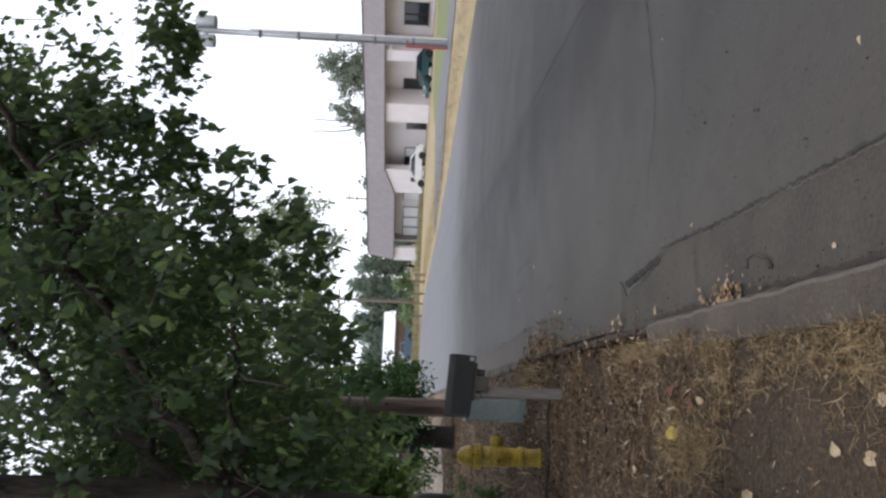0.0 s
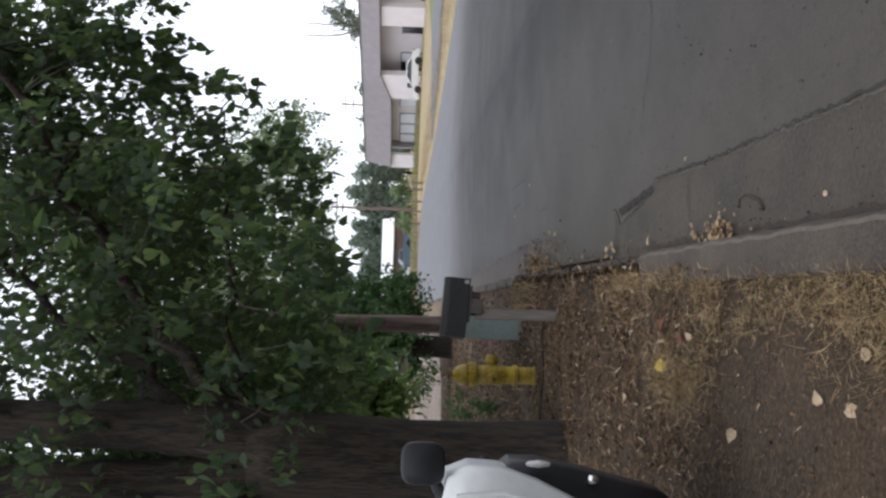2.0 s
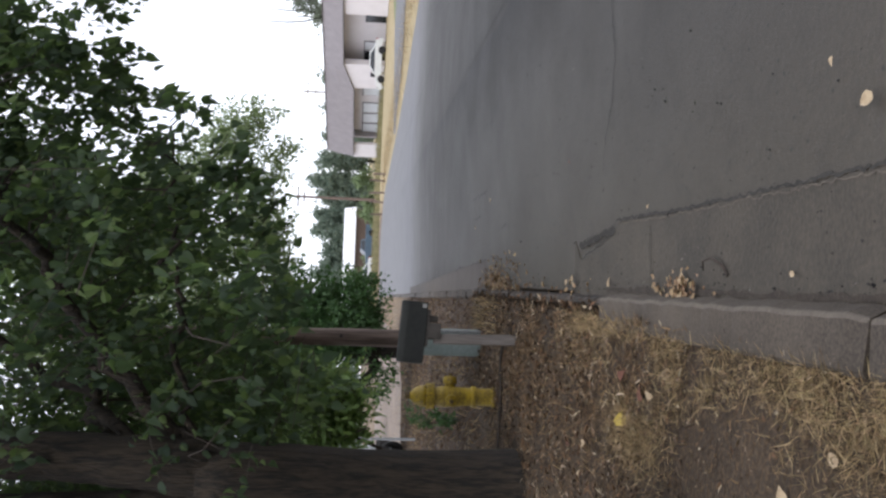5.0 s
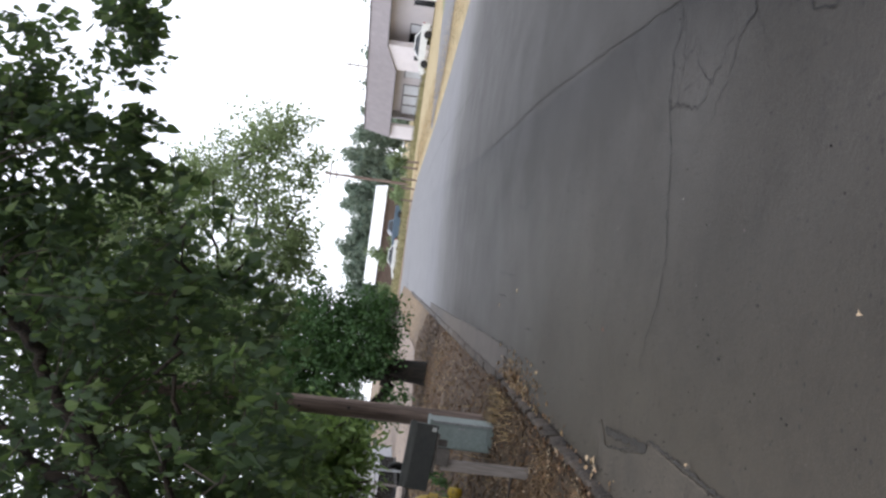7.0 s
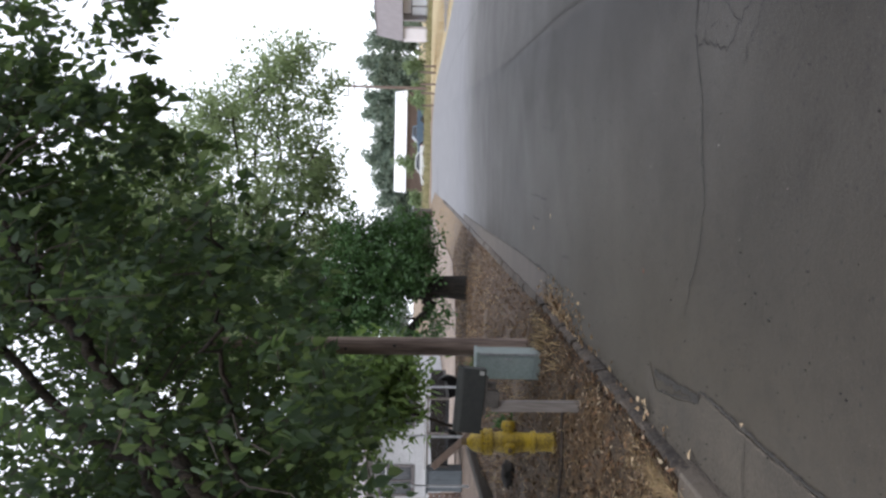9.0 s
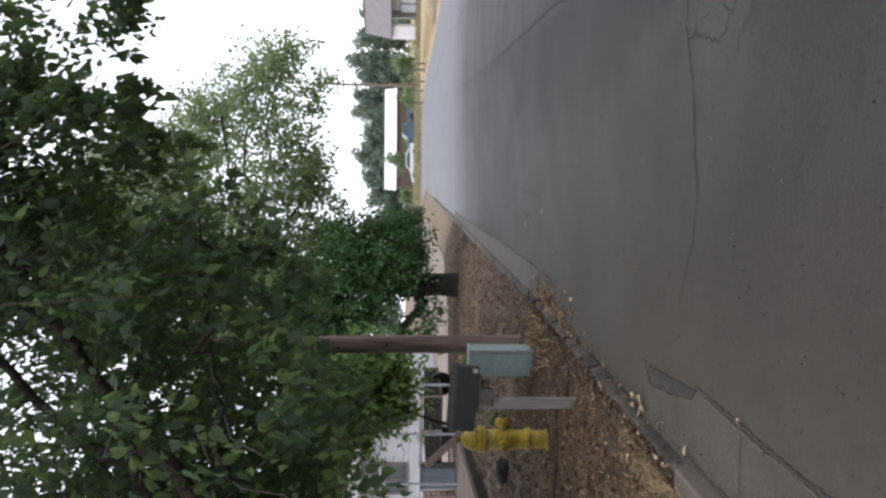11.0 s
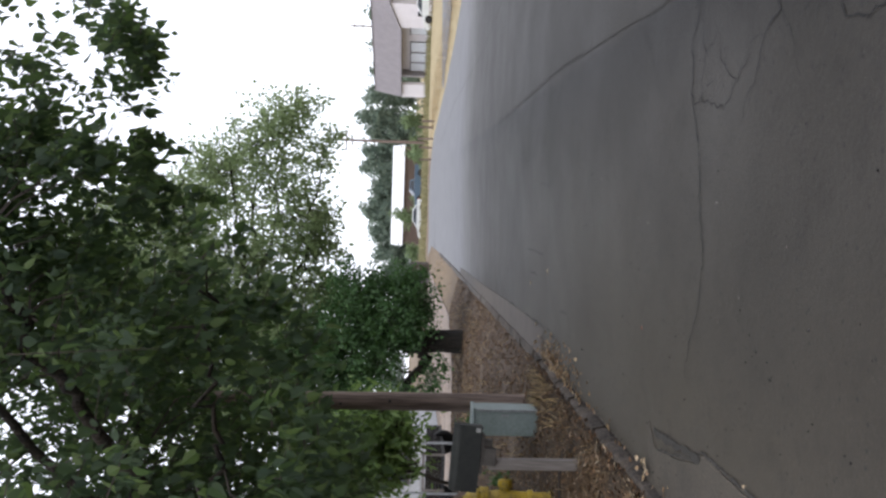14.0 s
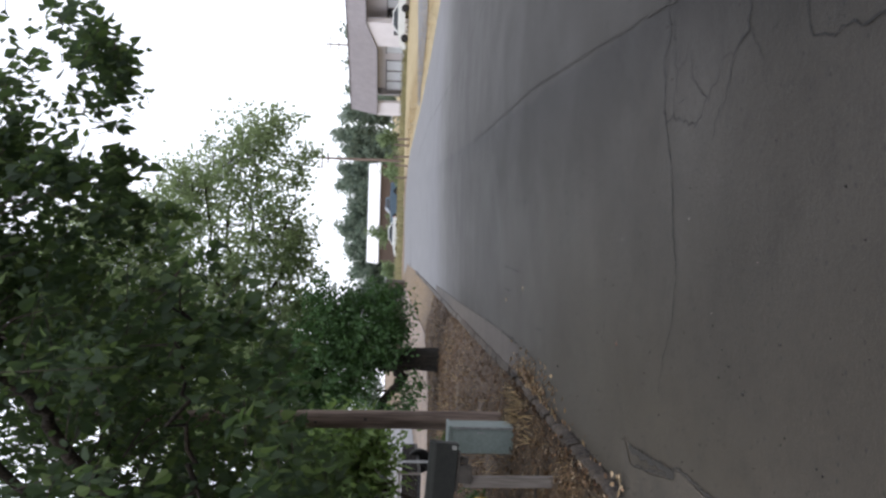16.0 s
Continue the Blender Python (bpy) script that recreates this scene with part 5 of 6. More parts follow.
        p0, p1 = Vector((xs[0], 0, belt)), Vector((xs[1], 0, roof))
        a, b = p0.lerp(p1, 0.1), p0.lerp(p1, 0.9)
        quick(n, [(a.x + dx, -w0, a.z + 0.01), (a.x + dx, w0, a.z + 0.01), (b.x + dx, w1, b.z + 0.01), (b.x + dx, -w1, b.z + 0.01)], [(0, 1, 2, 3)], WINDOW, cab)
    part("bumper", boxed((h + 0.02, 0, 0.36 + up), (0.14, W - 0.1, 0.2), None, 0.04), BLACK_PLASTIC if truck else paint, root)
    part("bumper", boxed((-h - 0.02, 0, 0.38 + up), (0.14, W - 0.1, 0.2), None, 0.04), CHROME if truck else paint, root)
    if truck:
        part("bed_liner", boxed((-1.7, 0, 1.07 + up), (1.7, W - 0.3, 0.03)), BLACK, root)
        part("axle", rod((ax2, -W / 2 + 0.1, r), (ax2, W / 2 - 0.1, r), 0.09), BLACK, root)
    return root


sedan(pose(19.7, 75.0, gz(19.7, 75.0) - 0.02, 0, 0, 165), WHITE_PAINT, "white compact car parked before the pale building", False, 0.96)
sedan(pose(24.8, 64.5, gz(24.8, 64.5) - 0.02, 0, 0, 195), TEAL, "dark teal compact car parked before the pale building", False, 0.9)
sedan(pose(1.4, 96.8, gz(1.4, 96.8) - 0.02, 0, 0, 180), WHITE_PAINT, "white car parked at the far end of the street", False, 1.0)
sedan(pose(5.0, 103.1, gz(5.0, 103.1) - 0.02, 0, 0, 195), BLUE, "blue pickup truck parked at the far end of the street", True, 0.98)


# ---- poles, wires, far buildings ----


def power_pole(x, y, h, label, arms=(), cans=False, r=0.14):
    z0 = gz(x, y)
    root = thing("power_pole", pose(x, y, z0), label, "utility pole")
    part("pole", tube(bmesh.new(), [(0, 0, -0.1), (0, 0, h * 0.5), (0.03, 0, h)], [r, r * 0.85, r * 0.65], 12), GALV if cans else WOOD_POLE, root, smooth=True)
    for z, w in arms:
        part("crossarm", boxed((0, -0.12, z), (w, 0.1, 0.12)), WOOD_POLE, root)
        for s in (-0.45, 0.45):
            part("insulator", rod((w * s, -0.12, z + 0.06), (w * s, -0.12, z + 0.22), 0.04, 0.03, 8), SIGN_WHITE, root)
    if cans:
        for s in (-1, 1):
            t = part("transformer", lathe([(0.0, 0), (0.26, 0.02), (0.27, 0.08), (0.27, 0.78), (0.23, 0.84), (0.08, 0.88), (0, 0.9)], 16, pose(0.42 * s, 0, h - 1.2)), GALV, root, smooth=True)
            part("bushing", rod((0.42 * s, 0, h - 0.32), (0.42 * s, 0, h - 0.1), 0.04, 0.03, 8), SIGN_WHITE, t)
        part("bracket", boxed((0, 0, h - 0.8), (0.7, 0.1, 0.14)), GALV, root)
        for k in range(5):
            z = 1.4 + 1.6 * k
            part("strap", lathe([(r * 1.02, z), (r * 1.1, z + 0.01), (r * 1.1, z + 0.06), (r * 1.02, z + 0.07)], 12), TRIM, root)
        part("conduit", rod((r * 0.9, -0.1, 0.02), (r * 0.75, -0.08, h - 2.6), 0.05, 0.05, 8), SIGN_WHITE, root)
        part("conduit", rod((-r * 0.9, -0.1, 0.02), (-r * 0.7, -0.08, h - 4.6), 0.04, 0.04, 8), TRIM, root)
    return root


power_pole(14.85, 35, 10.85, "tall grey power pole with two transformer cans and conduits", (), True, 0.17)
power_pole(8.59, 82.3, 8.17, "wooden power pole with a crossarm by the far verge", ((7.62, 1.9), (7.07, 0.9)), False, 0.15)
power_pole(31.0, 140.3, 12.2, "distant wooden power pole with a crossarm", ((11.5, 2.9), (10.2, 1.7)), False, 0.17)
guard = thing("pole_guard", pose(14.35, 34.3, gz(14.35, 34.3)), "red painted steel guard post beside the power pole", "post")
part("post", rod((0, 0, -0.05), (0, 0, 1.75), 0.05), RED_STEEL, guard)
part("arm", rod((0, 0, 1.7), (0.25, 0, 1.7), 0.04), RED_STEEL, guard)

shed = thing("long_shed", pose(4.29, 127.2, -0.14) @ Matrix.Scale(1.45, 4), "long shed with a bright white metal roof behind bushes", "shed")
bm = prism(bmesh.new(), [(-1.9, 2.05), (0.3, 3.15), (0.3, 3.05), (-1.9, 1.95)], -4.85, 4.85, 0, Matrix(((0, 1, 0, 0), (1, 0, 0, -1), (0, 0, 1, 0), (0, 0, 0, 1))))
part("roof", bm, WHITE_METAL, shed)
bm = prism(bmesh.new(), [(0.3, 3.15), (3.2, 2.05), (3.2, 1.95), (0.3, 3.05)], -4.85, 4.85, 0, Matrix(((0, 1, 0, 0), (1, 0, 0, -1), (0, 0, 1, 0), (0, 0, 0, 1))))
part("roof", bm, WHITE_METAL, shed)
part("wall", boxed((0, -2.55, 1.0), (9.4, 0.15, 2.0)), FENCE_WOOD, shed)
part("wall", boxed((0, 1.7, 1.0), (9.4, 0.15, 2.0)), FENCE_WOOD, shed)
for s in (-1, 1):
    part("wall", boxed((4.65 * s, -0.4, 1.2), (0.15, 4.1, 2.4)), FENCE_WOOD, shed)

low = thing("low_outbuilding", pose(-2.6, 58, gz(-2.6, 58)), "low pale grey outbuilding beside the side street", "outbuilding")
part("wall", boxed((-0.2, 0, 0.55), (3.4, 2.4, 1.3), None, 0.02), CONCRETE, low)
part("roof", boxed((-0.2, 0, 1.24), (3.7, 2.7, 0.1), None, 0.02), GALV, low)
part("door", boxed((0.6, -1.215, 0.5), (0.7, 0.03, 1.1)), TRIM, low)

for k, (x, y, h) in enumerate([(8.35, 64.5, 1.15), (7.8, 67.5, 1.2), (7.3, 70.5, 1.1), (6.5, 72.5, 1.0), (8.6, 62.2, 0.9)]):
    p = thing("fence_post", pose(x, y, gz(x, y) - 0.03), "short dark wooden fence post in dry grass", "post", "rough fence posts")
    part("post", rod((0, 0, 0), (random.Random(k).uniform(-0.06, 0.06), 0, h), 0.08, 0.07, 8), WOOD_POLE, p)

house = thing("white_house", pose(-9.6, 31, gz(-9.6, 31)), "white weatherboard house behind a wire fence", "house")
part("wall", boxed((0, 2, 1.45), (8.2, 4, 2.9)), HOUSE_PAINT, house)
for k in range(14):
    part("weatherboard", boxed((0, -0.012, 0.1 + 0.2 * k), (8.22, 0.03, 0.185)), HOUSE_PAINT, house)
bm = prism(bmesh.new(), [(-0.6, 2.75), (2, 4.0), (4.6, 2.75), (4.6, 2.65), (2, 3.85), (-0.6, 2.65)], -4.5, 4.5, 0, Matrix(((0, 1, 0, 0), (1, 0, 0, 0), (0, 0, 1, 0), (0, 0, 0, 1))))
part("roof", bm, SHINGLE, house)
for x in (3.0, 0.5, -2.2):
    w = part("window", boxed((x, -0.035, 1.65), (1.0, 0.03, 1.1)), WINDOW, house)
    for dx, dz, sx, sz in ((0, 0.58, 1.16, 0.08), (0, -0.58, 1.16, 0.08), (-0.54, 0, 0.08, 1.1), (0.54, 0, 0.08, 1.1), (0, 0, 0.04, 1.1)):
        part("frame", boxed((x + dx, -0.06, 1.65 + dz), (sx, 0.05, sz)), TRIM, w)

trailer = thing("utility_trailer", pose(-4.1, 22.3, gz(-4.1, 22.3)), "dark low utility trailer with board sides behind the fence", "trailer")
part("deck", boxed((0, 0, 0.36), (1.75, 2.6, 0.08)), BLACK_PLASTIC, trailer)
for z in (0.47, 0.63):
    part("end_board", boxed((0, -1.28, z), (1.75, 0.04, 0.15), None, 0.006), DARKENED_BARK, trailer)
    part("end_board", boxed((0, 1.28, z), (1.75, 0.04, 0.15), None, 0.006), DARKENED_BARK, trailer)
    for s in (-1, 1):
        part("side_board", boxed((0.86 * s, 0, z), (0.04, 2.5, 0.15), None, 0.006), DARKENED_BARK, trailer)
part("top_rail", boxed((0, -1.3, 0.84), (1.8, 0.06, 0.1), None, 0.01), WOOD_GREY, trailer)
for x in (-0.84, 0, 0.84):
    part("stake", boxed((x, -1.33, 0.6), (0.06, 0.05, 0.56), None, 0.006), WOOD_GREY, trailer)
for s in (-1, 1):
    wheel(trailer, 0.7 * s, 0.3, 0.3, 0.18)

tub = thing("storage_bin", pose(-5.18, 20.95, gz(-5.18, 20.95), 0, 0, 5), "blue-grey plastic storage bin behind the wire fence", "storage bin")
part("body", boxed((0, 0, 0.4), (0.5, 0.6, 0.8), None, 0.03), BIN_GREY, tub)
part("lid", boxed((0, 0, 0.83), (0.56, 0.66, 0.07), None, 0.02), BIN_GREY, tub)
for x in (-0.14, 0.02, 0.16):
    part("rib", boxed((x, -0.305, 0.4), (0.03, 0.02, 0.7), None, 0.006), BIN_GREY, tub)

crate = thing("slatted_crate", pose(-5.85, 20.9, gz(-5.85, 20.9), 0, 0, 8), "pinkish brown slatted wooden crate behind the wire fence", "crate")
for k in range(6):
    part("slat", boxed((0, -0.24, 0.07 + 0.125 * k), (0.5, 0.025, 0.1), None, 0.005), PALLET, crate)
    part("slat", boxed((0, 0.24, 0.07 + 0.125 * k), (0.5, 0.025, 0.1), None, 0.005), PALLET, crate)
for x in (-0.23, 0.23):
    for y in (-0.21, 0.21):
        part("post", boxed((x, y, 0.39), (0.05, 0.05, 0.78), None, 0.005), PALLET, crate)

fence = thing("wire_fence", pose(-3.2, 18.4, 0.2), "galvanised wire fence with slim steel posts and top rail", "fence")
FX = [0.88, -0.12, -1.12, -2.12, -3.12, -4.12, -5.12]
for x in FX:
    part("post", rod((x, 0.15 * x, 0), (x, 0.15 * x, 1.75), 0.028, 0.028, 8), GALV, fence)
for z in (1.7, 0.9):
    part("rail", rod((FX[0], 0.15 * FX[0], z), (FX[-1], 0.15 * FX[-1], z), 0.016, 0.016, 8), GALV, fence)
wire = Sticks()
for k in range(60):
    for s in (-1, 1):
        x0 = FX[0] - 0.1 * k
        x1 = x0 + s * 1.5
        lo, hi = 0.05, 1.68
        if x1 > FX[0]:
            hi = lo + (hi - lo) * (FX[0] - x0) / (x1 - x0)
            x1 = FX[0]
        if x1 < FX[-1]:
            hi = lo + (hi - lo) * (FX[-1] - x0) / (x1 - x0)
            x1 = FX[-1]
        if abs(x1 - x0) > 0.05:
            wire.add((x0, 0.15 * x0, lo), (x1, 0.15 * x1, hi), 0.0007, 0.0007)
wire.done("mesh_wire", GALV, fence)

beam = thing("landscape_timber", pose(-3.05, 15.6, gz(-3.05, 15.6) + 0.06, 0, 0, 97), "dark weathered timber lying at the yard's edge", "timber")
part("timber", boxed((0, 0, 0), (4.4, 0.2, 0.18), None, 0.03), BARK, beam)
clod = thing("dark_stone", pose(-1.5, 11.5, gz(-1.5, 11.5) + 0.04), "dark rough stone half sunk in leaf litter", "stone")
bm = bmesh.new()
bmesh.ops.create_icosphere(bm, subdivisions=3, radius=0.17)
for v in bm.verts:
    v.co *= 1 + 0.35 * noise.noise(v.co * 9)
    v.co.z *= 0.6
part("stone", bm, DARKENED_BARK, clod, smooth=True)
plank = thing("leaning_plank", pose(-3.55, 18.15, gz(-3.55, 18.15) + 0.42, 0, 48, 10), "brown plank leaning against the wire fence", "plank")
part("board", boxed((0, 0, 0), (1.0, 0.04, 0.14), None, 0.008), FENCE_WOOD, plank)

# ---- the verge: hydrant, mailbox, pole, cabinet ----


def hydrant():
    x, y = -0.145, 8.63
    root = thing("fire_hydrant", pose(x, y, gz(x, y) - 0.01), "yellow painted iron fire hydrant on bare ground", "hydrant")
    part("barrel", lathe([(0.1, 0), (0.1, 0.03), (0.082, 0.04), (0.082, 0.18), (0.102, 0.19), (0.102, 0.225), (0.084, 0.235), (0.086, 0.3), (0.094, 0.36), (0.096, 0.5), (0.09, 0.55), (0.086, 0.585)], 28), YELLOW, root, smooth=False)
    part("flange", lathe([(0.086, 0.575), (0.12, 0.58), (0.122, 0.61), (0.117, 0.615), (0.117, 0.622), (0.122, 0.627), (0.121, 0.655), (0.1, 0.66)], 28), YELLOW, root)
    part("bonnet", lathe([(0.102, 0.655), (0.1, 0.69), (0.09, 0.735), (0.068, 0.775), (0.045, 0.79), (0.04, 0.795), (0.038, 0.805)], 28), YELLOW, root, smooth=True)
    part("operating_nut", lathe([(0.034, 0.8), (0.03, 0.85), (0.02, 0.855)], 5), BRASSY, root)
    for k in range(8):
        a = k * math.pi / 4 + 0.2
        part("bolt", rod((0.108 * math.cos(a), 0.108 * math.sin(a), 0.57), (0.108 * math.cos(a), 0.108 * math.sin(a), 0.665), 0.011, 0.011, 6), BRASSY, root)
    for ang, rr, ln in ((12, 0.058, 0.185), (-98, 0.048, 0.155)):
        m = pose(0, 0, 0.43, 0, 0, ang) @ pose(0, 0, 0, 0, 90)
        n = part("nozzle", lathe([(rr * 0.85, 0.05), (rr * 0.85, 0.115), (rr * 1.12, 0.12), (rr * 1.14, 0.15), (rr * 1.0, ln), (rr * 0.5, ln + 0.005)], 18, m), YELLOW, root)
        part("cap_nut", lathe([(0.022, ln), (0.02, ln + 0.035), (0.01, ln + 0.036)], 5, m), BRASSY, n)
    return root


hydrant()


def mailbox():
    x, y = 0.513, 7.75
    z0 = gz(x, y)
    root = thing("mailbox", pose(x, y, z0, 0, 4.5, 8), "dark metal mailbox on a weathered grey wooden post", "mailbox")
    zb, w, ln, cx = 0.86 - z0, 0.17, 0.495, -0.09
    arc = [(-w / 2, 0), (-w / 2, 0.165)] + [(w / 2 * -math.cos(a), 0.165 + 0.055 * math.sin(a)) for a in [math.pi * k / 10 for k in range(1, 10)]] + [(w / 2, 0.165), (w / 2, 0)]
    turn = pose(cx, 0, zb, 0, 0, 90)
    part("box", prism(bmesh.new(), arc, -ln / 2, ln / 2, 0.02, turn), MAILBOX, root)
    arc2 = [(px * 1.04, pz * 1.02 - 0.002) for px, pz in arc]
    door = part("door", prism(bmesh.new(), arc2, -ln / 2 - 0.01, -ln / 2 + 0.014, 0.0, turn), MAILBOX, root)
    part("latch", boxed((cx + ln / 2 + 0.014, 0, zb + 0.19), (0.012, 0.03, 0.03), None, 0.004), MAILBOX, door)
    part("reflector", boxed((cx + ln / 2 - 0.02, -w / 2 - 0.005, zb + 0.03), (0.032, 0.006, 0.036)), STICKER, root)
    part("mount_board", boxed((-0.04, 0, zb - 0.014), (0.3, 0.15, 0.022), None, 0.004), BRACKET_WOOD, root)
    part("mount_board", boxed((-0.06, -0.055, zb - 0.075), (0.13, 0.035, 0.1), None, 0.006), BRACKET_WOOD, root)
    part("mount_board", boxed((-0.06, 0.06, zb - 0.075), (0.13, 0.035, 0.1), None, 0.006), BRACKET_WOOD, root)
    part("brace", boxed((0.045, 0, zb - 0.06), (0.05, 0.07, 0.07), None, 0.005), BRACKET_WOOD, root)
    part("post", boxed((-0.06, 0, (zb - 0.05) / 2 - 0.05), (0.085, 0.085, zb + 0.02), pose(0, 0, 0, 0, -5, 0), 0.01), WOOD_GREY, root)
    return root


mailbox()

pole = thing("wooden_pole", pose(0.245, 10.8, 0.08), "slim weathered brown wooden pole beside the cabinet", "pole")
part("pole", tube(bmesh.new(), [(0, 0, -0.05), (0.0, 0, 1.5), (-0.02, 0, 3.0), (-0.05, 0, 5.2)], [0.108, 0.102, 0.098, 0.09], 16, 0.015, random.Random(2)), WOOD_POLE, pole, smooth=True)
part("staple", boxed((0.02, -0.1, 1.55), (0.03, 0.012, 0.03)), BLACK, pole)
part("bolt", rod((-0.02, -0.12, 2.1), (-0.02, -0.06, 2.1), 0.015, 0.015, 6), BLACK, pole)

cab = thing("utility_cabinet", pose(0.28, 9.9, gz(0.28, 9.9)), "grey-green metal utility pedestal beside the wooden pole", "utility box")
part("body", boxed((0, 0, 0.31), (0.275, 0.3, 0.64), None, 0.012), UTIL, cab)
part("cap", boxed((0, 0, 0.645), (0.295, 0.32, 0.035), None, 0.012), UTIL, cab)
part("door", boxed((-0.01, -0.156, 0.32), (0.22, 0.012, 0.52), None, 0.004), UTIL, cab)
part("latch", boxed((0.08, -0.166, 0.33), (0.02, 0.015, 0.07), None, 0.004), GALV, cab)
part("corner_strip", boxed((0.126, -0.156, 0.31), (0.02, 0.012, 0.62)), GALV, cab)

# ---- parked scooter at the verge ----


def scooter():
    root = thing("motor_scooter", pose(-0.335, 3.1, gz(-0.335, 3.1)) @ Matrix.Diagonal((1, 1, 0.975, 1)), "white motor scooter with black mirrors parked on the verge", "scooter")
    # nose towards -y; the height of the ground under it is about 0.13

    def shell(half, y0, y1, pull, up=0.0):
        outline = half + [(-x, z) for x, z in half[::-1]]
        return prism(bmesh.new(), [(x, z + up) for x, z in outline], y0, y1, pull)

    fairing = part("front_fairing", shell([(0.3, 1.19), (0.365, 1.175), (0.395, 1.1), (0.39, 1.0), (0.35, 0.87), (0.30, 0.76), (0.24, 0.64), (0.16, 0.5), (0.1, 0.42)], -0.12, 0.16, 0.25), WHITE_PAINT, root, smooth=True)
    part("crease", tube(bmesh.new(), [(0.33, -0.13, 1.15), (0.34, -0.135, 1.0), (0.29, -0.135, 0.82), (0.2, -0.13, 0.62)], [0.006, 0.009, 0.009, 0.004], 8), WHITE_PAINT, fairing, smooth=True)
    part("inner_panel", shell([(0.36, 1.0), (0.395, 0.95), (0.395, 0.86), (0.37, 0.72), (0.33, 0.55), (0.3, 0.42), (0.2, 0.36)], 0.05, 0.24, 0.15), BLACK_PLASTIC, root, smooth=True)
    part("dashboard", shell([(0.25, 1.2), (0.3, 1.16), (0.28, 1.05), (0.15, 1.0)], 0.1, 0.3, 0.2), BLACK_PLASTIC, root, smooth=True)
    part("windscreen", shell([(0.14, 1.36), (0.22, 1.28), (0.25, 1.18)], -0.02, 0.01, 0.05), WINDOW, root)
    for y in (-0.45, 0.85):
        w = part("wheel", lathe([(0.15, -0.05), (0.21, -0.06), (0.24, -0.035), (0.245, 0), (0.24, 0.035), (0.21, 0.06), (0.15, 0.05)], 20, pose(0, y, 0.245, 0, 90)), BLACK, root, smooth=True)
        part("rim", lathe([(0.15, -0.04), (0.15, 0.04), (0.05, 0.05)], 16, pose(0, y, 0.245, 0, 90)), RIM, w)
    side = Matrix(((0, 1, 0, 0), (1, 0, 0, 0), (0, 0, 1, 0), (0, 0, 0, 1)))
    part("front_mudguard", prism(bmesh.new(), [(-0.12, 0.46), (-0.25, 0.54), (-0.45, 0.56), (-0.64, 0.46), (-0.66, 0.36), (-0.45, 0.49), (-0.22, 0.45)], -0.08, 0.08, 0.1, side), WHITE_PAINT, root, smooth=True)
    part("fork", rod((0, -0.42, 0.26), (0, -0.05, 0.8), 0.04), BLACK, root)
    part("headlight", lathe([(0.11, 0), (0.1, 0.03), (0.04, 0.05)], 16, pose(0, -0.11, 0.86, 90)), LAMP_CLEAR, fairing, smooth=True)
    part("floor_board", boxed((0, 0.38, 0.33), (0.36, 0.5, 0.08), None, 0.03), BLACK_PLASTIC, root)
    part("rear_body", prism(bmesh.new(), [(0.5, 0.35), (0.42, 0.72), (0.8, 0.78), (1.25, 0.84), (1.3, 0.7), (1.1, 0.5), (0.75, 0.42)], -0.21, 0.21, 0.2, side), WHITE_PAINT, root, smooth=True)
    part("seat", prism(bmesh.new(), [(0.4, 0.73), (0.42, 0.82), (0.75, 0.81), (0.9, 0.88), (1.22, 0.9), (1.25, 0.83), (0.8, 0.76)], -0.17, 0.17, 0.12, side), BLACK, root, smooth=True)
    part("stand", rod((-0.1, 0.4, 0.3), (-0.26, 0.5, 0.0), 0.015), BLACK, root)
    for s in (-1, 1):
        part("grip", rod((0.24 * s, 0.24, 1.04), (0.37 * s, 0.3, 1.02), 0.018, 0.018, 10), BLACK, root)
        part("brake_lever", tube(bmesh.new(), [(0.22 * s, 0.2, 1.05), (0.3 * s, 0.19, 1.04), (0.37 * s, 0.22, 1.02)], [0.008, 0.008, 0.006], 6), CHROME, root)
        part("mirror", prism(bmesh.new(), [(0.066 * math.copysign(abs(math.cos(v)) ** 0.55, math.cos(v)), 0.072 * math.copysign(abs(math.sin(v)) ** 0.55, math.sin(v))) for v in [-2 * math.pi * (q + 0.5) / 28 for q in range(28)]], -0.025, 0.025, 0.1, pose(0.405 * s, -0.02, 1.255, 0, 0, 6 * s)), BLACK_PLASTIC, root, smooth=True)
        part("mirror_glass", boxed((0.405 * s, 0.012, 1.255), (0.1, 0.004, 0.108), None, 0.0015), WINDOW, root)
        part("mirror_stalk", tube(bmesh.new(), [(0.3 * s, -0.01, 1.17), (0.32 * s, -0.02, 1.2), (0.385 * s, -0.02, 1.235)], [0.022, 0.02, 0.018], 8), BLACK, root, smooth=True)
        part("turn_signal", lathe([(0.0, -0.042), (0.008, -0.036), (0.013, 0), (0.008, 0.036), (0, 0.042)], 12, pose(0.402 * s, 0.02, 0.87)), LAMP_CLEAR, root, smooth=True)
        part("bolt", lathe([(0.0, -0.02), (0.014, -0.012), (0.016, 0.012), (0.0, 0.02)], 10, pose(0.35 * s, 0.04, 0.68)), CHROME, root, smooth=True)
    return root


scooter()

# ---- litter and grass ----


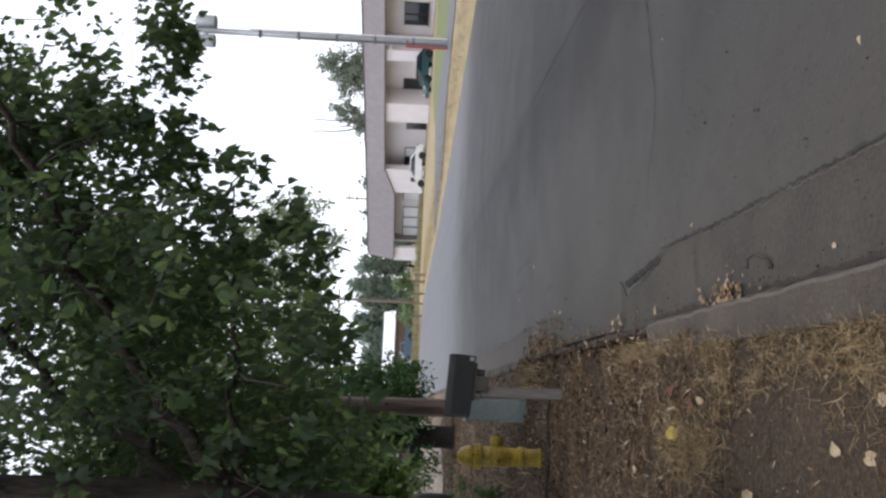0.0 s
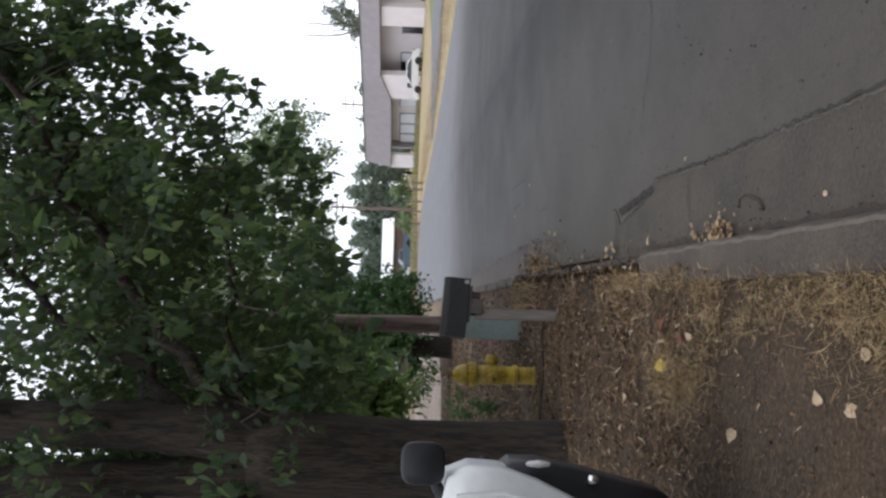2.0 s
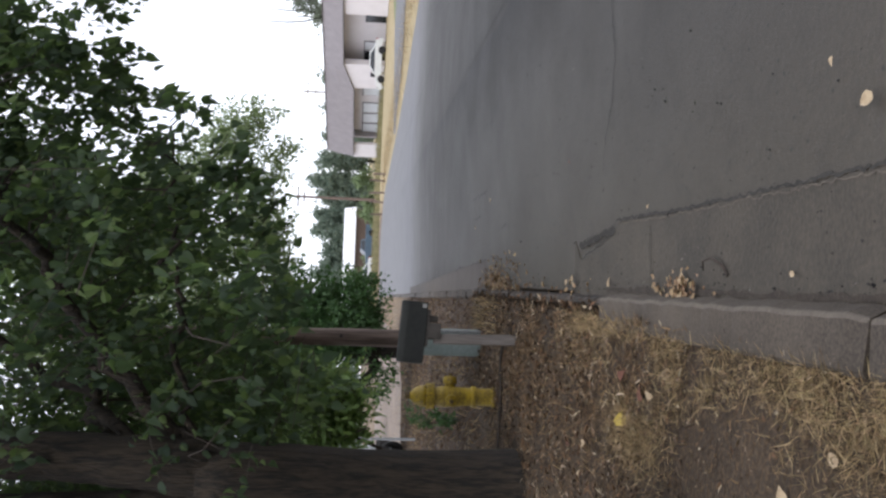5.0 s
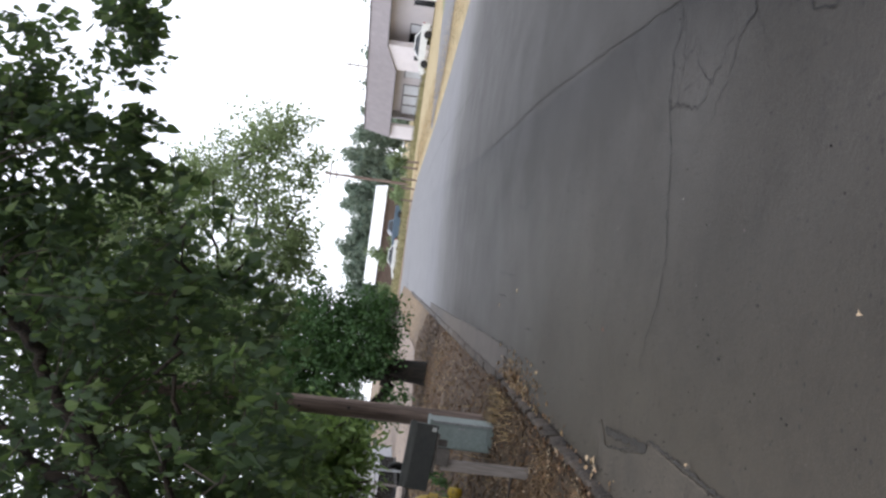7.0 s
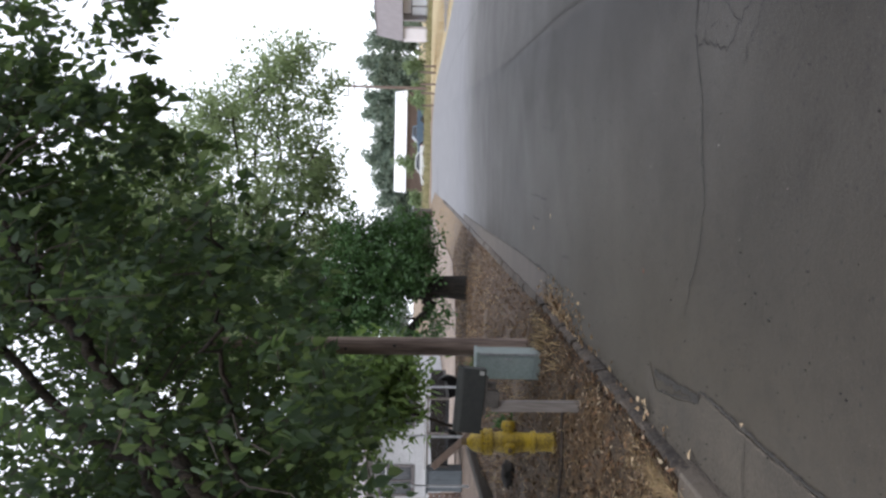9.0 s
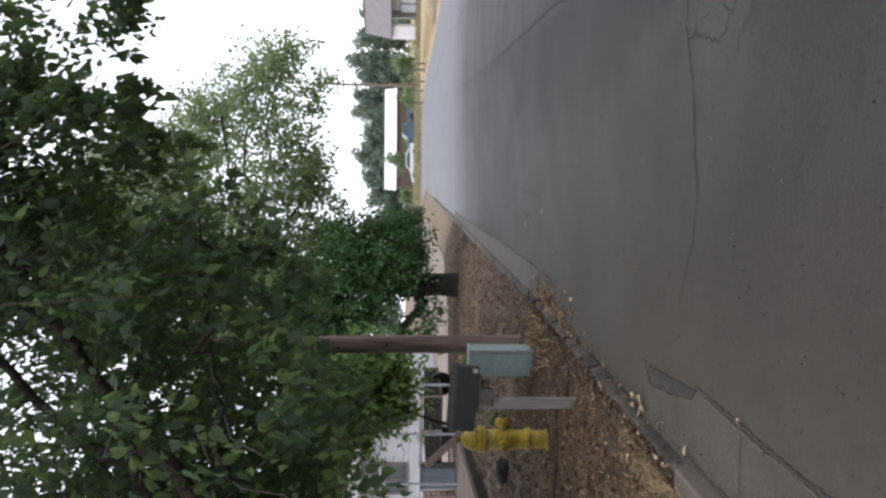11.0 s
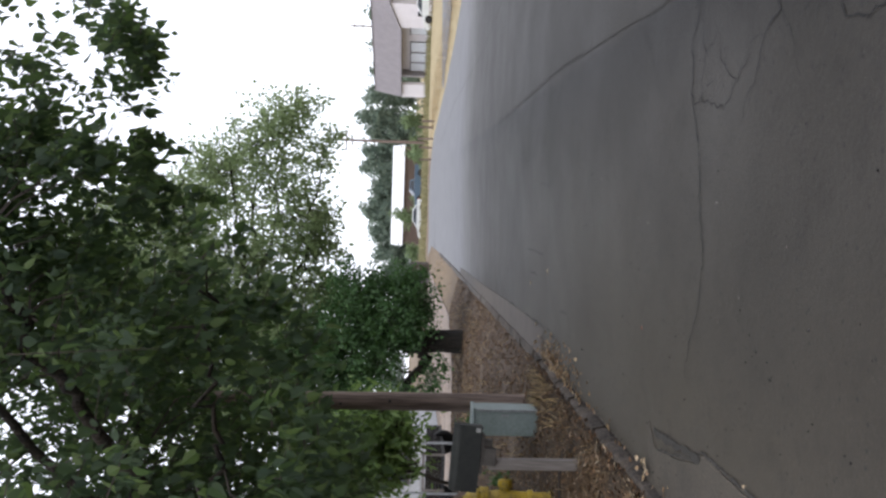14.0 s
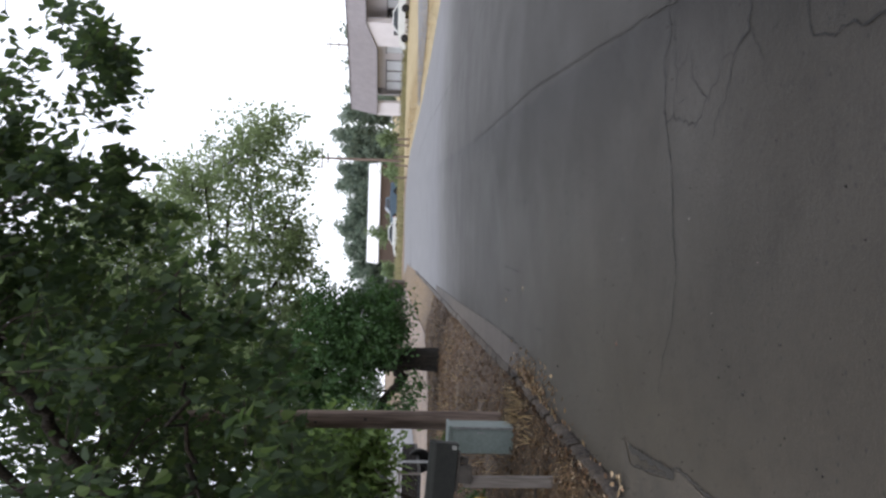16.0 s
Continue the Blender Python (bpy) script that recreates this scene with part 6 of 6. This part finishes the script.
def scatter():
    rng = np.random.default_rng(21)

    def verge_pts(n, x0, x1, y0, y1, keep=None):
        x, y = rng.uniform(x0, x1, n), rng.uniform(y0, y1, n)
        ok = x < left_edge(y) - 0.03
        if keep is not None:
            ok &= keep(x, y)
        return x[ok], y[ok]

    def ragged(freq, level, off=0.0):
        return lambda x, y: np.array([noise.noise((p * freq, q * freq, off)) + 0.5 * noise.noise((p * 7, q * 7, off)) for p, q in zip(x, y)]) > level + rng.uniform(-0.35, 0.35, len(x))

    def patchy(freq, level, off=0.0):
        return lambda x, y: np.array([noise.noise((a * freq, b * freq, off)) > level for a, b in zip(x, y)])

    # dry leaves, thicker near the hydrant and in drifts
    xs, ys = verge_pts(120000, -3.4, 0.83, 1.6, 27, patchy(1.3, -0.45))
    ok = rng.random(len(xs)) < np.interp(ys, [2.5, 3.3, 4.2, 18, 27], [0.15, 0.3, 1.0, 1.0, 0.6])
    ok &= rng.random(len(xs)) < np.maximum(np.interp(xs - 0.12 * np.sin(ys * 2.3), [-0.5, 0.35], [0.5, 1.0]), np.interp(ys, [8.5, 9.5], [0, 1]))
    xs, ys = xs[ok], ys[ok]
    n = len(xs)
    a = rng.uniform(0, 6.283, n)
    tilt = rng.normal(size=(n, 3)) * 0.28
    d = np.stack([np.cos(a), np.sin(a), tilt[:, 0]], 1)
    d /= np.linalg.norm(d, axis=1)[:, None]
    up = np.stack([tilt[:, 1], tilt[:, 2], np.ones(n)], 1)
    x = np.cross(d, up)
    x /= np.linalg.norm(x, axis=1)[:, None]
    turns = np.stack([x, d, np.cross(x, d)], 2)
    pos = np.stack([xs, ys, ground_z(xs, ys) + rng.uniform(0.004, 0.02, n)], 1)
    curl = (np.array([(-0.2, 0, 0.1), (0.2, 0, 0.08), (-0.28, 0.4, 0.2), (0.0, 0.42, 0.0), (0.26, 0.38, 0.22), (-0.14, 0.8, 0.1), (0.12, 0.78, 0.14), (0.02, 1, 0.26)]) * np.array([0.7, 1, 1]), [(0, 1, 3), (0, 3, 2), (1, 4, 3), (2, 3, 5), (3, 6, 5), (3, 4, 6), (5, 6, 7)])
    half = n // 3
    ob = leaf_cloud("leaf_litter", pos[:half], turns[:half], np.exp(rng.uniform(math.log(0.014), math.log(0.066), half)) * np.interp(ys[:half], [3.5, 5.2], [0.55, 1.0]), curl, LITTER, None)
    tagged(ob, "scattered dry curled brown leaves on bare earth", "leaf litter", kind="stuff")
    strip_shape = (np.array([(-0.03, 0, 0), (0.03, 0, 0), (-0.035, 0.5, 0.06), (0.035, 0.5, 0.06), (0, 1, 0.0)]), [(0, 1, 3, 2), (2, 3, 4)])
    ob = leaf_cloud("dry_stems", pos[half:], turns[half:], rng.uniform(0.02, 0.085, n - half) * np.interp(ys[half:], [3.5, 5.2], [0.5, 1.0]), strip_shape, BRANCHLET, None)
    tagged(ob, "dry broken stems and straw lying on the earth", "dry stems", kind="stuff")

    def grass(name, xs, ys, lo, hi, lean, label, wide=1.3, lift=-0.005, mat_up=0.0, material=DRY_GRASS):
        n = len(xs)
        hgt = rng.uniform(lo, hi, n)
        ang = rng.uniform(0, 6.283, n)
        ln = np.abs(rng.normal(size=n)) * lean
        d = np.stack([np.cos(ang) * ln, np.sin(ang) * ln, np.ones(n)], 1)
        d /= np.linalg.norm(d, axis=1)[:, None]
        side = np.cross(d, rng.normal(size=(n, 3)))
        side /= np.linalg.norm(side, axis=1)[:, None]
        blade = (np.array([(-0.012, 0, 0), (0.012, 0, 0), (-0.009, 0.55, 0.03), (0.009, 0.55, 0.03), (0, 1, 0.14)]) * np.array([wide, 1, 1]), [(0, 1, 3, 2), (2, 3, 4)])
        pos = np.stack([xs, ys, ground_z(xs, ys) + lift + rng.uniform(0, 1, n) ** 2 * mat_up], 1)
        ob = leaf_cloud(name, pos, np.stack([side, d, np.cross(side, d)], 2), hgt, blade, material, None)
        tagged(ob, label, "dry grass", kind="stuff")

    # tufts along the kerb, thin straw further in, a tan field beyond
    xs, ys = verge_pts(60000, 0.3, 0.715, 1.6, 6.2, lambda x, y: ragged(2.6, -0.05, 3)(x, y) & (rng.random(len(x)) < (x - 0.4 + 0.07 * np.sin(y * 5.1)) / 0.24 * np.interp(y, [4.3, 5.0], [1.0, 0.08])))
    grass("dry_grass", xs, ys, 0.02, 0.075, 5.0, "straw-coloured grass tufts along the kerb", 1.5, mat_up=0.045)
    xs, ys = verge_pts(5000, 0.5, 0.83, 5.0, 10.6, ragged(2.4, 0.2, 5))
    grass("dry_grass", xs, ys, 0.025, 0.08, 2.4, "dry grass lying over the kerb's edge", 2.2)
    xs, ys = rng.normal(0.25, 0.1, 6000), rng.normal(4.42, 0.2, 6000)
    ok = (xs < 0.7) & ragged(2.2, -0.1, 9)(xs, ys)
    grass("dry_grass", xs[ok], ys[ok], 0.03, 0.1, 6.0, "thin patch of flattened straw on bare earth", 1.3, mat_up=0.02)
    xs, ys = verge_pts(13000, -3.5, 0.74, 5.4, 24, ragged(1.1, 0.05, 7))
    grass("dry_grass", xs, ys, 0.02, 0.09, 1.8, "thin flattened straw among dry leaves", 2.5)
    xs, ys = verge_pts(500, 0.42, 0.78, 8.8, 10.4, ragged(2.0, 0.0, 11))
    grass("dry_weeds", xs, ys, 0.05, 0.17, 0.6, "thin dry upright weeds round the cabinet's foot", 2.5)
    xs, ys = verge_pts(5000, -3.6, 0.25, 9.3, 24, ragged(0.8, -0.05, 17))
    grass("dry_grass", xs, ys, 0.05, 0.16, 1.2, "pale dry grass standing behind the hydrant", 2.5)
    xs, ys = verge_pts(1500, 0.66, 0.79, 4.3, 5.7, lambda x, y: rng.random(len(x)) < (y - 4.2) / 1.2)
    grass("dry_grass", xs, ys, 0.03, 0.09, 2.6, "straw hanging over the kerb's back edge", lift=0.025)
    # fine straw and stems, tangled and at all angles
    xs, ys = verge_pts(80000, -1.3, 0.8, 2.4, 9.6, ragged(2.3, -0.1, 21))
    ok = rng.random(len(xs)) < np.interp(ys, [2.4, 3.6, 4.3, 6, 9.6], [0.12, 0.25, 0.9, 1.0, 0.7]) * np.interp(xs - 0.12 * np.sin(ys * 2.3), [-0.5, 0.45], [0.3, 1.0])
    xs, ys = xs[ok], ys[ok]
    n = len(xs)
    ang = rng.uniform(0, 6.283, n)
    t = rng.normal(size=(n, 3)) * 0.2
    d = np.stack([np.cos(ang), np.sin(ang) * 0.7, np.abs(t[:, 0])], 1)
    d /= np.linalg.norm(d, axis=1)[:, None]
    x = np.cross(d, np.stack([t[:, 1], t[:, 2], np.ones(n)], 1))
    x /= np.linalg.norm(x, axis=1)[:, None]
    pos = np.stack([xs, ys, ground_z(xs, ys) + rng.uniform(0.004, 0.03, n)], 1)
    ob = leaf_cloud("straw", pos, np.stack([x, d, np.cross(x, d)], 2), np.exp(rng.uniform(math.log(0.015), math.log(0.075), n)) * np.interp(ys, [2.8, 4.5], [0.45, 1.0]), (strip_shape[0] * np.array([1.9, 1, 1]), strip_shape[1]), STRAW, None)
    tagged(ob, "fine tangled straw and stems over brown leaf litter", "straw", kind="stuff")
    # clumps of dry grass that stand out of the litter
    tx, ty = verge_pts(260, -1.0, 0.74, 4.6, 9.2, ragged(1.3, 0.2, 31))
    xs = np.repeat(tx, 26) + rng.normal(0, 0.018, len(tx) * 26)
    ys = np.repeat(ty, 26) + rng.normal(0, 0.018, len(tx) * 26)
    ok = xs < left_edge(ys) - 0.02
    grass("dry_grass_clumps", xs[ok], ys[ok], 0.03, 0.09, 2.5, "small clumps of dry grass in the leaf litter", 1.2)
    # grit on the bare earth and on the street
    grit = (np.array([(0.5, 0, 0), (-0.3, 0.4, 0), (-0.35, -0.35, 0), (0, 0, 0.55)]), [(0, 1, 3), (1, 2, 3), (2, 0, 3)])
    xs, ys = verge_pts(14000, -1.2, 0.75, 1.6, 8)
    n = len(xs)
    pos = np.stack([xs, ys, ground_z(xs, ys) + 0.002], 1)
    ang = rng.uniform(0, 6.283, n)
    flat = np.zeros((n, 3, 3))
    flat[:, 0, 0], flat[:, 0, 1], flat[:, 1, 0], flat[:, 1, 1], flat[:, 2, 2] = np.cos(ang), -np.sin(ang), np.sin(ang), np.cos(ang), 1
    tagged(leaf_cloud("grit", pos, flat, np.abs(rng.normal(0, 0.006, n)) + 0.003, grit, CRUMB, None), "small grit and crumbs on bare earth", "grit", kind="stuff")
    n = 1700
    xs, ys = rng.uniform(0.95, 7.5, n), rng.uniform(1.8, 22, n)
    xs[900:], ys[900:] = 1.0 + 3.4 * rng.random(800) ** 1.5, rng.uniform(1.7, 9, 800)
    xs[:380], ys[:380] = 0.905 + np.abs(rng.normal(0, 0.03, 380)), rng.uniform(1.0, 7.5, 380)
    pos = np.stack([xs, ys, road_z(xs) + 0.012 * (xs < 1.27)], 1)
    ang = rng.uniform(0, 6.283, n)
    flat = np.zeros((n, 3, 3))
    flat[:, 0, 0], flat[:, 0, 1], flat[:, 1, 0], flat[:, 1, 1], flat[:, 2, 2] = np.cos(ang), -np.sin(ang), np.sin(ang), np.cos(ang), 1
    tagged(leaf_cloud("road_grit", pos, flat, np.abs(rng.normal(0, 0.0055, n)) + 0.0035, grit, GRIT, None), "small stones and crumbs on the asphalt", "grit", kind="stuff")
    xs, ys = verge_pts(14000, -6, 0.6, 24, 45, ragged(0.6, -0.1, 13))
    grass("dry_grass", xs, ys, 0.05, 0.14, 1.0, "tan dry grass beyond the hydrant")
    x, y = rng.uniform(8, 13, 16000), rng.uniform(22, 70, 16000)
    ok = (x > right_edge(y) + 0.1) & (x < right_edge(y) + 2.2 + 2 * rng.random(16000))
    grass("dry_grass", x[ok], y[ok], 0.08, 0.25, 0.7, "dry yellow grass verge across the street")

    x, y = rng.uniform(-6, 24, 16000), rng.uniform(77.2, 104, 16000)
    ok = np.array([noise.noise((a * 0.3, b * 0.3, 2.0)) > -0.25 for a, b in zip(x, y)])
    grass("wild_grass", x[ok], y[ok], 0.25, 0.75, 0.5, "tall pale green and tan grass at the street's end", 4.0, material=WILD_GRASS)

    # leaves lying on the broken kerb
    n = 320
    xs, ys = rng.uniform(0.76, 0.845, n), rng.uniform(5.1, 10.8, n)
    ang = rng.uniform(0, 6.283, n)
    t = rng.normal(size=(n, 3)) * 0.25
    d = np.stack([np.cos(ang), np.sin(ang), t[:, 0]], 1)
    d /= np.linalg.norm(d, axis=1)[:, None]
    x = np.cross(d, np.stack([t[:, 1], t[:, 2], np.ones(n)], 1))
    x /= np.linalg.norm(x, axis=1)[:, None]
    pos = np.stack([xs, ys, 0.07 + rng.uniform(0, 0.008, n)], 1)
    ob = leaf_cloud("kerb_litter", pos, np.stack([x, d, np.cross(x, d)], 2), rng.uniform(0.02, 0.06, n), curl, LITTER, None)
    tagged(ob, "dry brown litter lying on the broken kerb", "leaf litter", kind="stuff")

    # leaves in the gutter
    xs = np.concatenate([np.abs(rng.normal(0, 0.05, 60)) + 0.9, np.abs(rng.normal(0, 0.05, 28)) + 0.89, np.abs(rng.normal(0, 0.13, 330)) + 0.885])
    ys = np.concatenate([rng.normal(4.12, 0.1, 60), rng.uniform(4.3, 8.2, 28), np.clip(rng.normal(9.35, 0.6, 330), 7.6, 10.8)])
    n = len(xs)
    a = rng.uniform(0, 6.283, n)
    t = rng.normal(size=(n, 3)) * 0.15
    d = np.stack([np.cos(a), np.sin(a), t[:, 0]], 1)
    d /= np.linalg.norm(d, axis=1)[:, None]
    x = np.cross(d, np.stack([t[:, 1], t[:, 2], np.ones(n)], 1))
    x /= np.linalg.norm(x, axis=1)[:, None]
    pos = np.stack([xs, ys, road_z(xs) + 0.008 + 0.012 * (ys < 6.4) + rng.uniform(0, 0.012, n)], 1)
    ob = leaf_cloud("gutter_leaves", pos, np.stack([x, d, np.cross(x, d)], 2), np.where(ys > 6.5, rng.uniform(0.025, 0.06, n), rng.uniform(0.02, 0.05, n)), (curl[0] * np.array([1.7, 1, 1.2]), curl[1]), ORANGE_LITTER, None)
    tagged(ob, "dry tan leaves drifted in the gutter", "fallen leaves", kind="stuff")


scatter()

branch = thing("fallen_branch", pose(-0.15, 8.12, gz(-0.15, 8.12) + 0.015), "thin dark fallen branch lying by the hydrant", "branch")
part("stick", tube(bmesh.new(), [(-0.55, 0.1, 0), (-0.25, 0.03, 0.012), (0.1, -0.02, 0.005), (0.4, 0.03, 0.014), (0.62, -0.02, 0)], [0.008, 0.012, 0.014, 0.013, 0.008], 7, 0.1, random.Random(4)), TWIG, branch, smooth=True)


twig = thing("fallen_twig", pose(1.02, 3.7, 0.012), "small curled brown twig lying in the gutter", "twig")
part("stem", tube(bmesh.new(), [(-0.04, -0.06, 0.005), (0, -0.02, 0.012), (0.03, 0.05, 0.03), (0.02, 0.1, 0.04), (-0.02, 0.12, 0.03)], [0.006, 0.007, 0.006, 0.005, 0.003], 6), TWIG, twig, smooth=True)


def weed(x, y, h, seed):
    rng = np.random.default_rng(seed)
    root = thing("weed", pose(x, y, gz(x, y) - 0.01), "small dark green weed in dry grass", "weed", "weeds by the hydrant")
    st, pos = Sticks(), []
    for k in range(9):
        tip = np.array((*(rng.normal(size=2) * 0.3 * h), h * rng.uniform(0.6, 1.0)))
        st.add((0, 0, 0), tip, 0.004, 0.002)
        pos.append(tip[None, :] * rng.uniform(0.25, 1.0, 14)[:, None])
    st.done("stem", TWIG, root)
    pos = np.concatenate(pos)
    leaf_cloud("foliage", pos, leaf_frames(rng, len(pos), -0.5, 0.6), rng.uniform(0.05, 0.1, len(pos)), NARROW, LEAF_MID, root)
    return root


for k, (x, y, h) in enumerate([(-1.15, 15.8, 0.45), (-1.5, 16.4, 0.4), (-0.76, 11.2, 0.3), (-0.95, 12.6, 0.32), (-1.35, 14.6, 0.3)]):
    weed(x, y, h, 40 + k)


def fallen_leaf(x, y, size, material, label, turn, tilt=8):
    rest = float(ground_z(x, y)) if x < 0.7 else float(road_z(x)) + 0.006
    bm = bmesh.new()
    vs = [bm.verts.new(Vector(p) * size) for p in HEART[0].tolist()]
    for f in HEART[1]:
        bm.faces.new([vs[i] for i in f])
    ob = part("fallen_leaf", bm, material, None, label, True)
    if tilt > 20:
        ob.matrix_world = pose(x, y, rest + size * 0.35, tilt) @ pose(0, 0, 0, 0, 0, turn)
    else:
        ob.matrix_world = pose(x, y, rest + 0.022, tilt, 0, turn)
    return tagged(ob, category="fallen leaf", group="single fallen leaves")


for k, (x, y, s, mt, lb) in enumerate([
        (0.26, 4.55, 0.085, YELLOW_LEAF, "bright yellow fallen leaf on brown litter"),
        (0.31, 2.78, 0.06, PALE_LEAF, "pale curled fallen leaf on bare earth"), (0.3, 2.95, 0.045, PALE_LEAF, "pale curled fallen leaf on bare earth"),
        (0.12, 3.6, 0.06, PALE_LEAF, "tan fallen leaf on bare earth"), (0.47, 2.68, 0.055, PALE_LEAF, "pale curled fallen leaf on bare earth"),
        (0.44, 4.2, 0.045, PALE_LEAF, "small tan fallen leaf on straw"), (0.36, 4.72, 0.04, PALE_LEAF, "small tan fallen leaf on straw"),
        (0.46, 4.65, 0.1, RED_LEAF, "rust-red fallen leaf on brown litter"), (0.42, 4.3, 0.08, RED_LEAF, "rust-red fallen leaf on brown litter"),
        (0.06, 5.2, 0.06, PALE_LEAF, "tan fallen leaf on dark earth"), (0.65, 6.0, 0.07, PALE_LEAF, "tan fallen leaf by the kerb"),
        (0.0, 5.6, 0.06, RED_LEAF, "dull red fallen leaf on dark earth"), (-0.15, 5.3, 0.05, PALE_LEAF, "tan fallen leaf on dark earth"),
        (0.95, 4.08, 0.05, PALE_LEAF, "pale tan leaf lying in the gutter"), (0.96, 6.2, 0.055, PALE_LEAF, "pale tan leaf lying in the gutter"), (1.0, 6.05, 0.05, PALE_LEAF, "pale tan leaf lying in the gutter"), (0.93, 6.05, 0.06, PALE_LEAF, "pale tan leaf lying in the gutter"),
        (0.93, 5.2, 0.05, PALE_LEAF, "pale tan leaf lying in the gutter"), (0.98, 3.1, 0.03, PALE_LEAF, "small pale scrap in the gutter"),
        (1.85, 9.75, 0.05, PALE_LEAF, "small pale scrap of leaf on the asphalt"), (1.77, 6.15, 0.035, RED_LEAF, "small dark scrap of leaf on the asphalt"),
        (1.31, 4.54, 0.03, PALE_LEAF, "small pale scrap of leaf on the asphalt"), (1.6, 11.0, 0.05, PALE_LEAF, "small pale scrap of leaf on the asphalt"),
        (1.46, 2.66, 0.06, PALE_LEAF, "long pale curled leaf on the asphalt"), (1.62, 2.86, 0.03, PALE_LEAF, "small pale scrap of leaf on the asphalt"), (2.06, 3.3, 0.025, PALE_LEAF, "small pale scrap of leaf on the asphalt")]):
    fallen_leaf(x, y, s, mt, lb, *((-100, 50) if k == 0 else (35 + 130 * k, 42) if k in (1, 2, 3, 5, 13) else (40 + 77 * k, 8)))
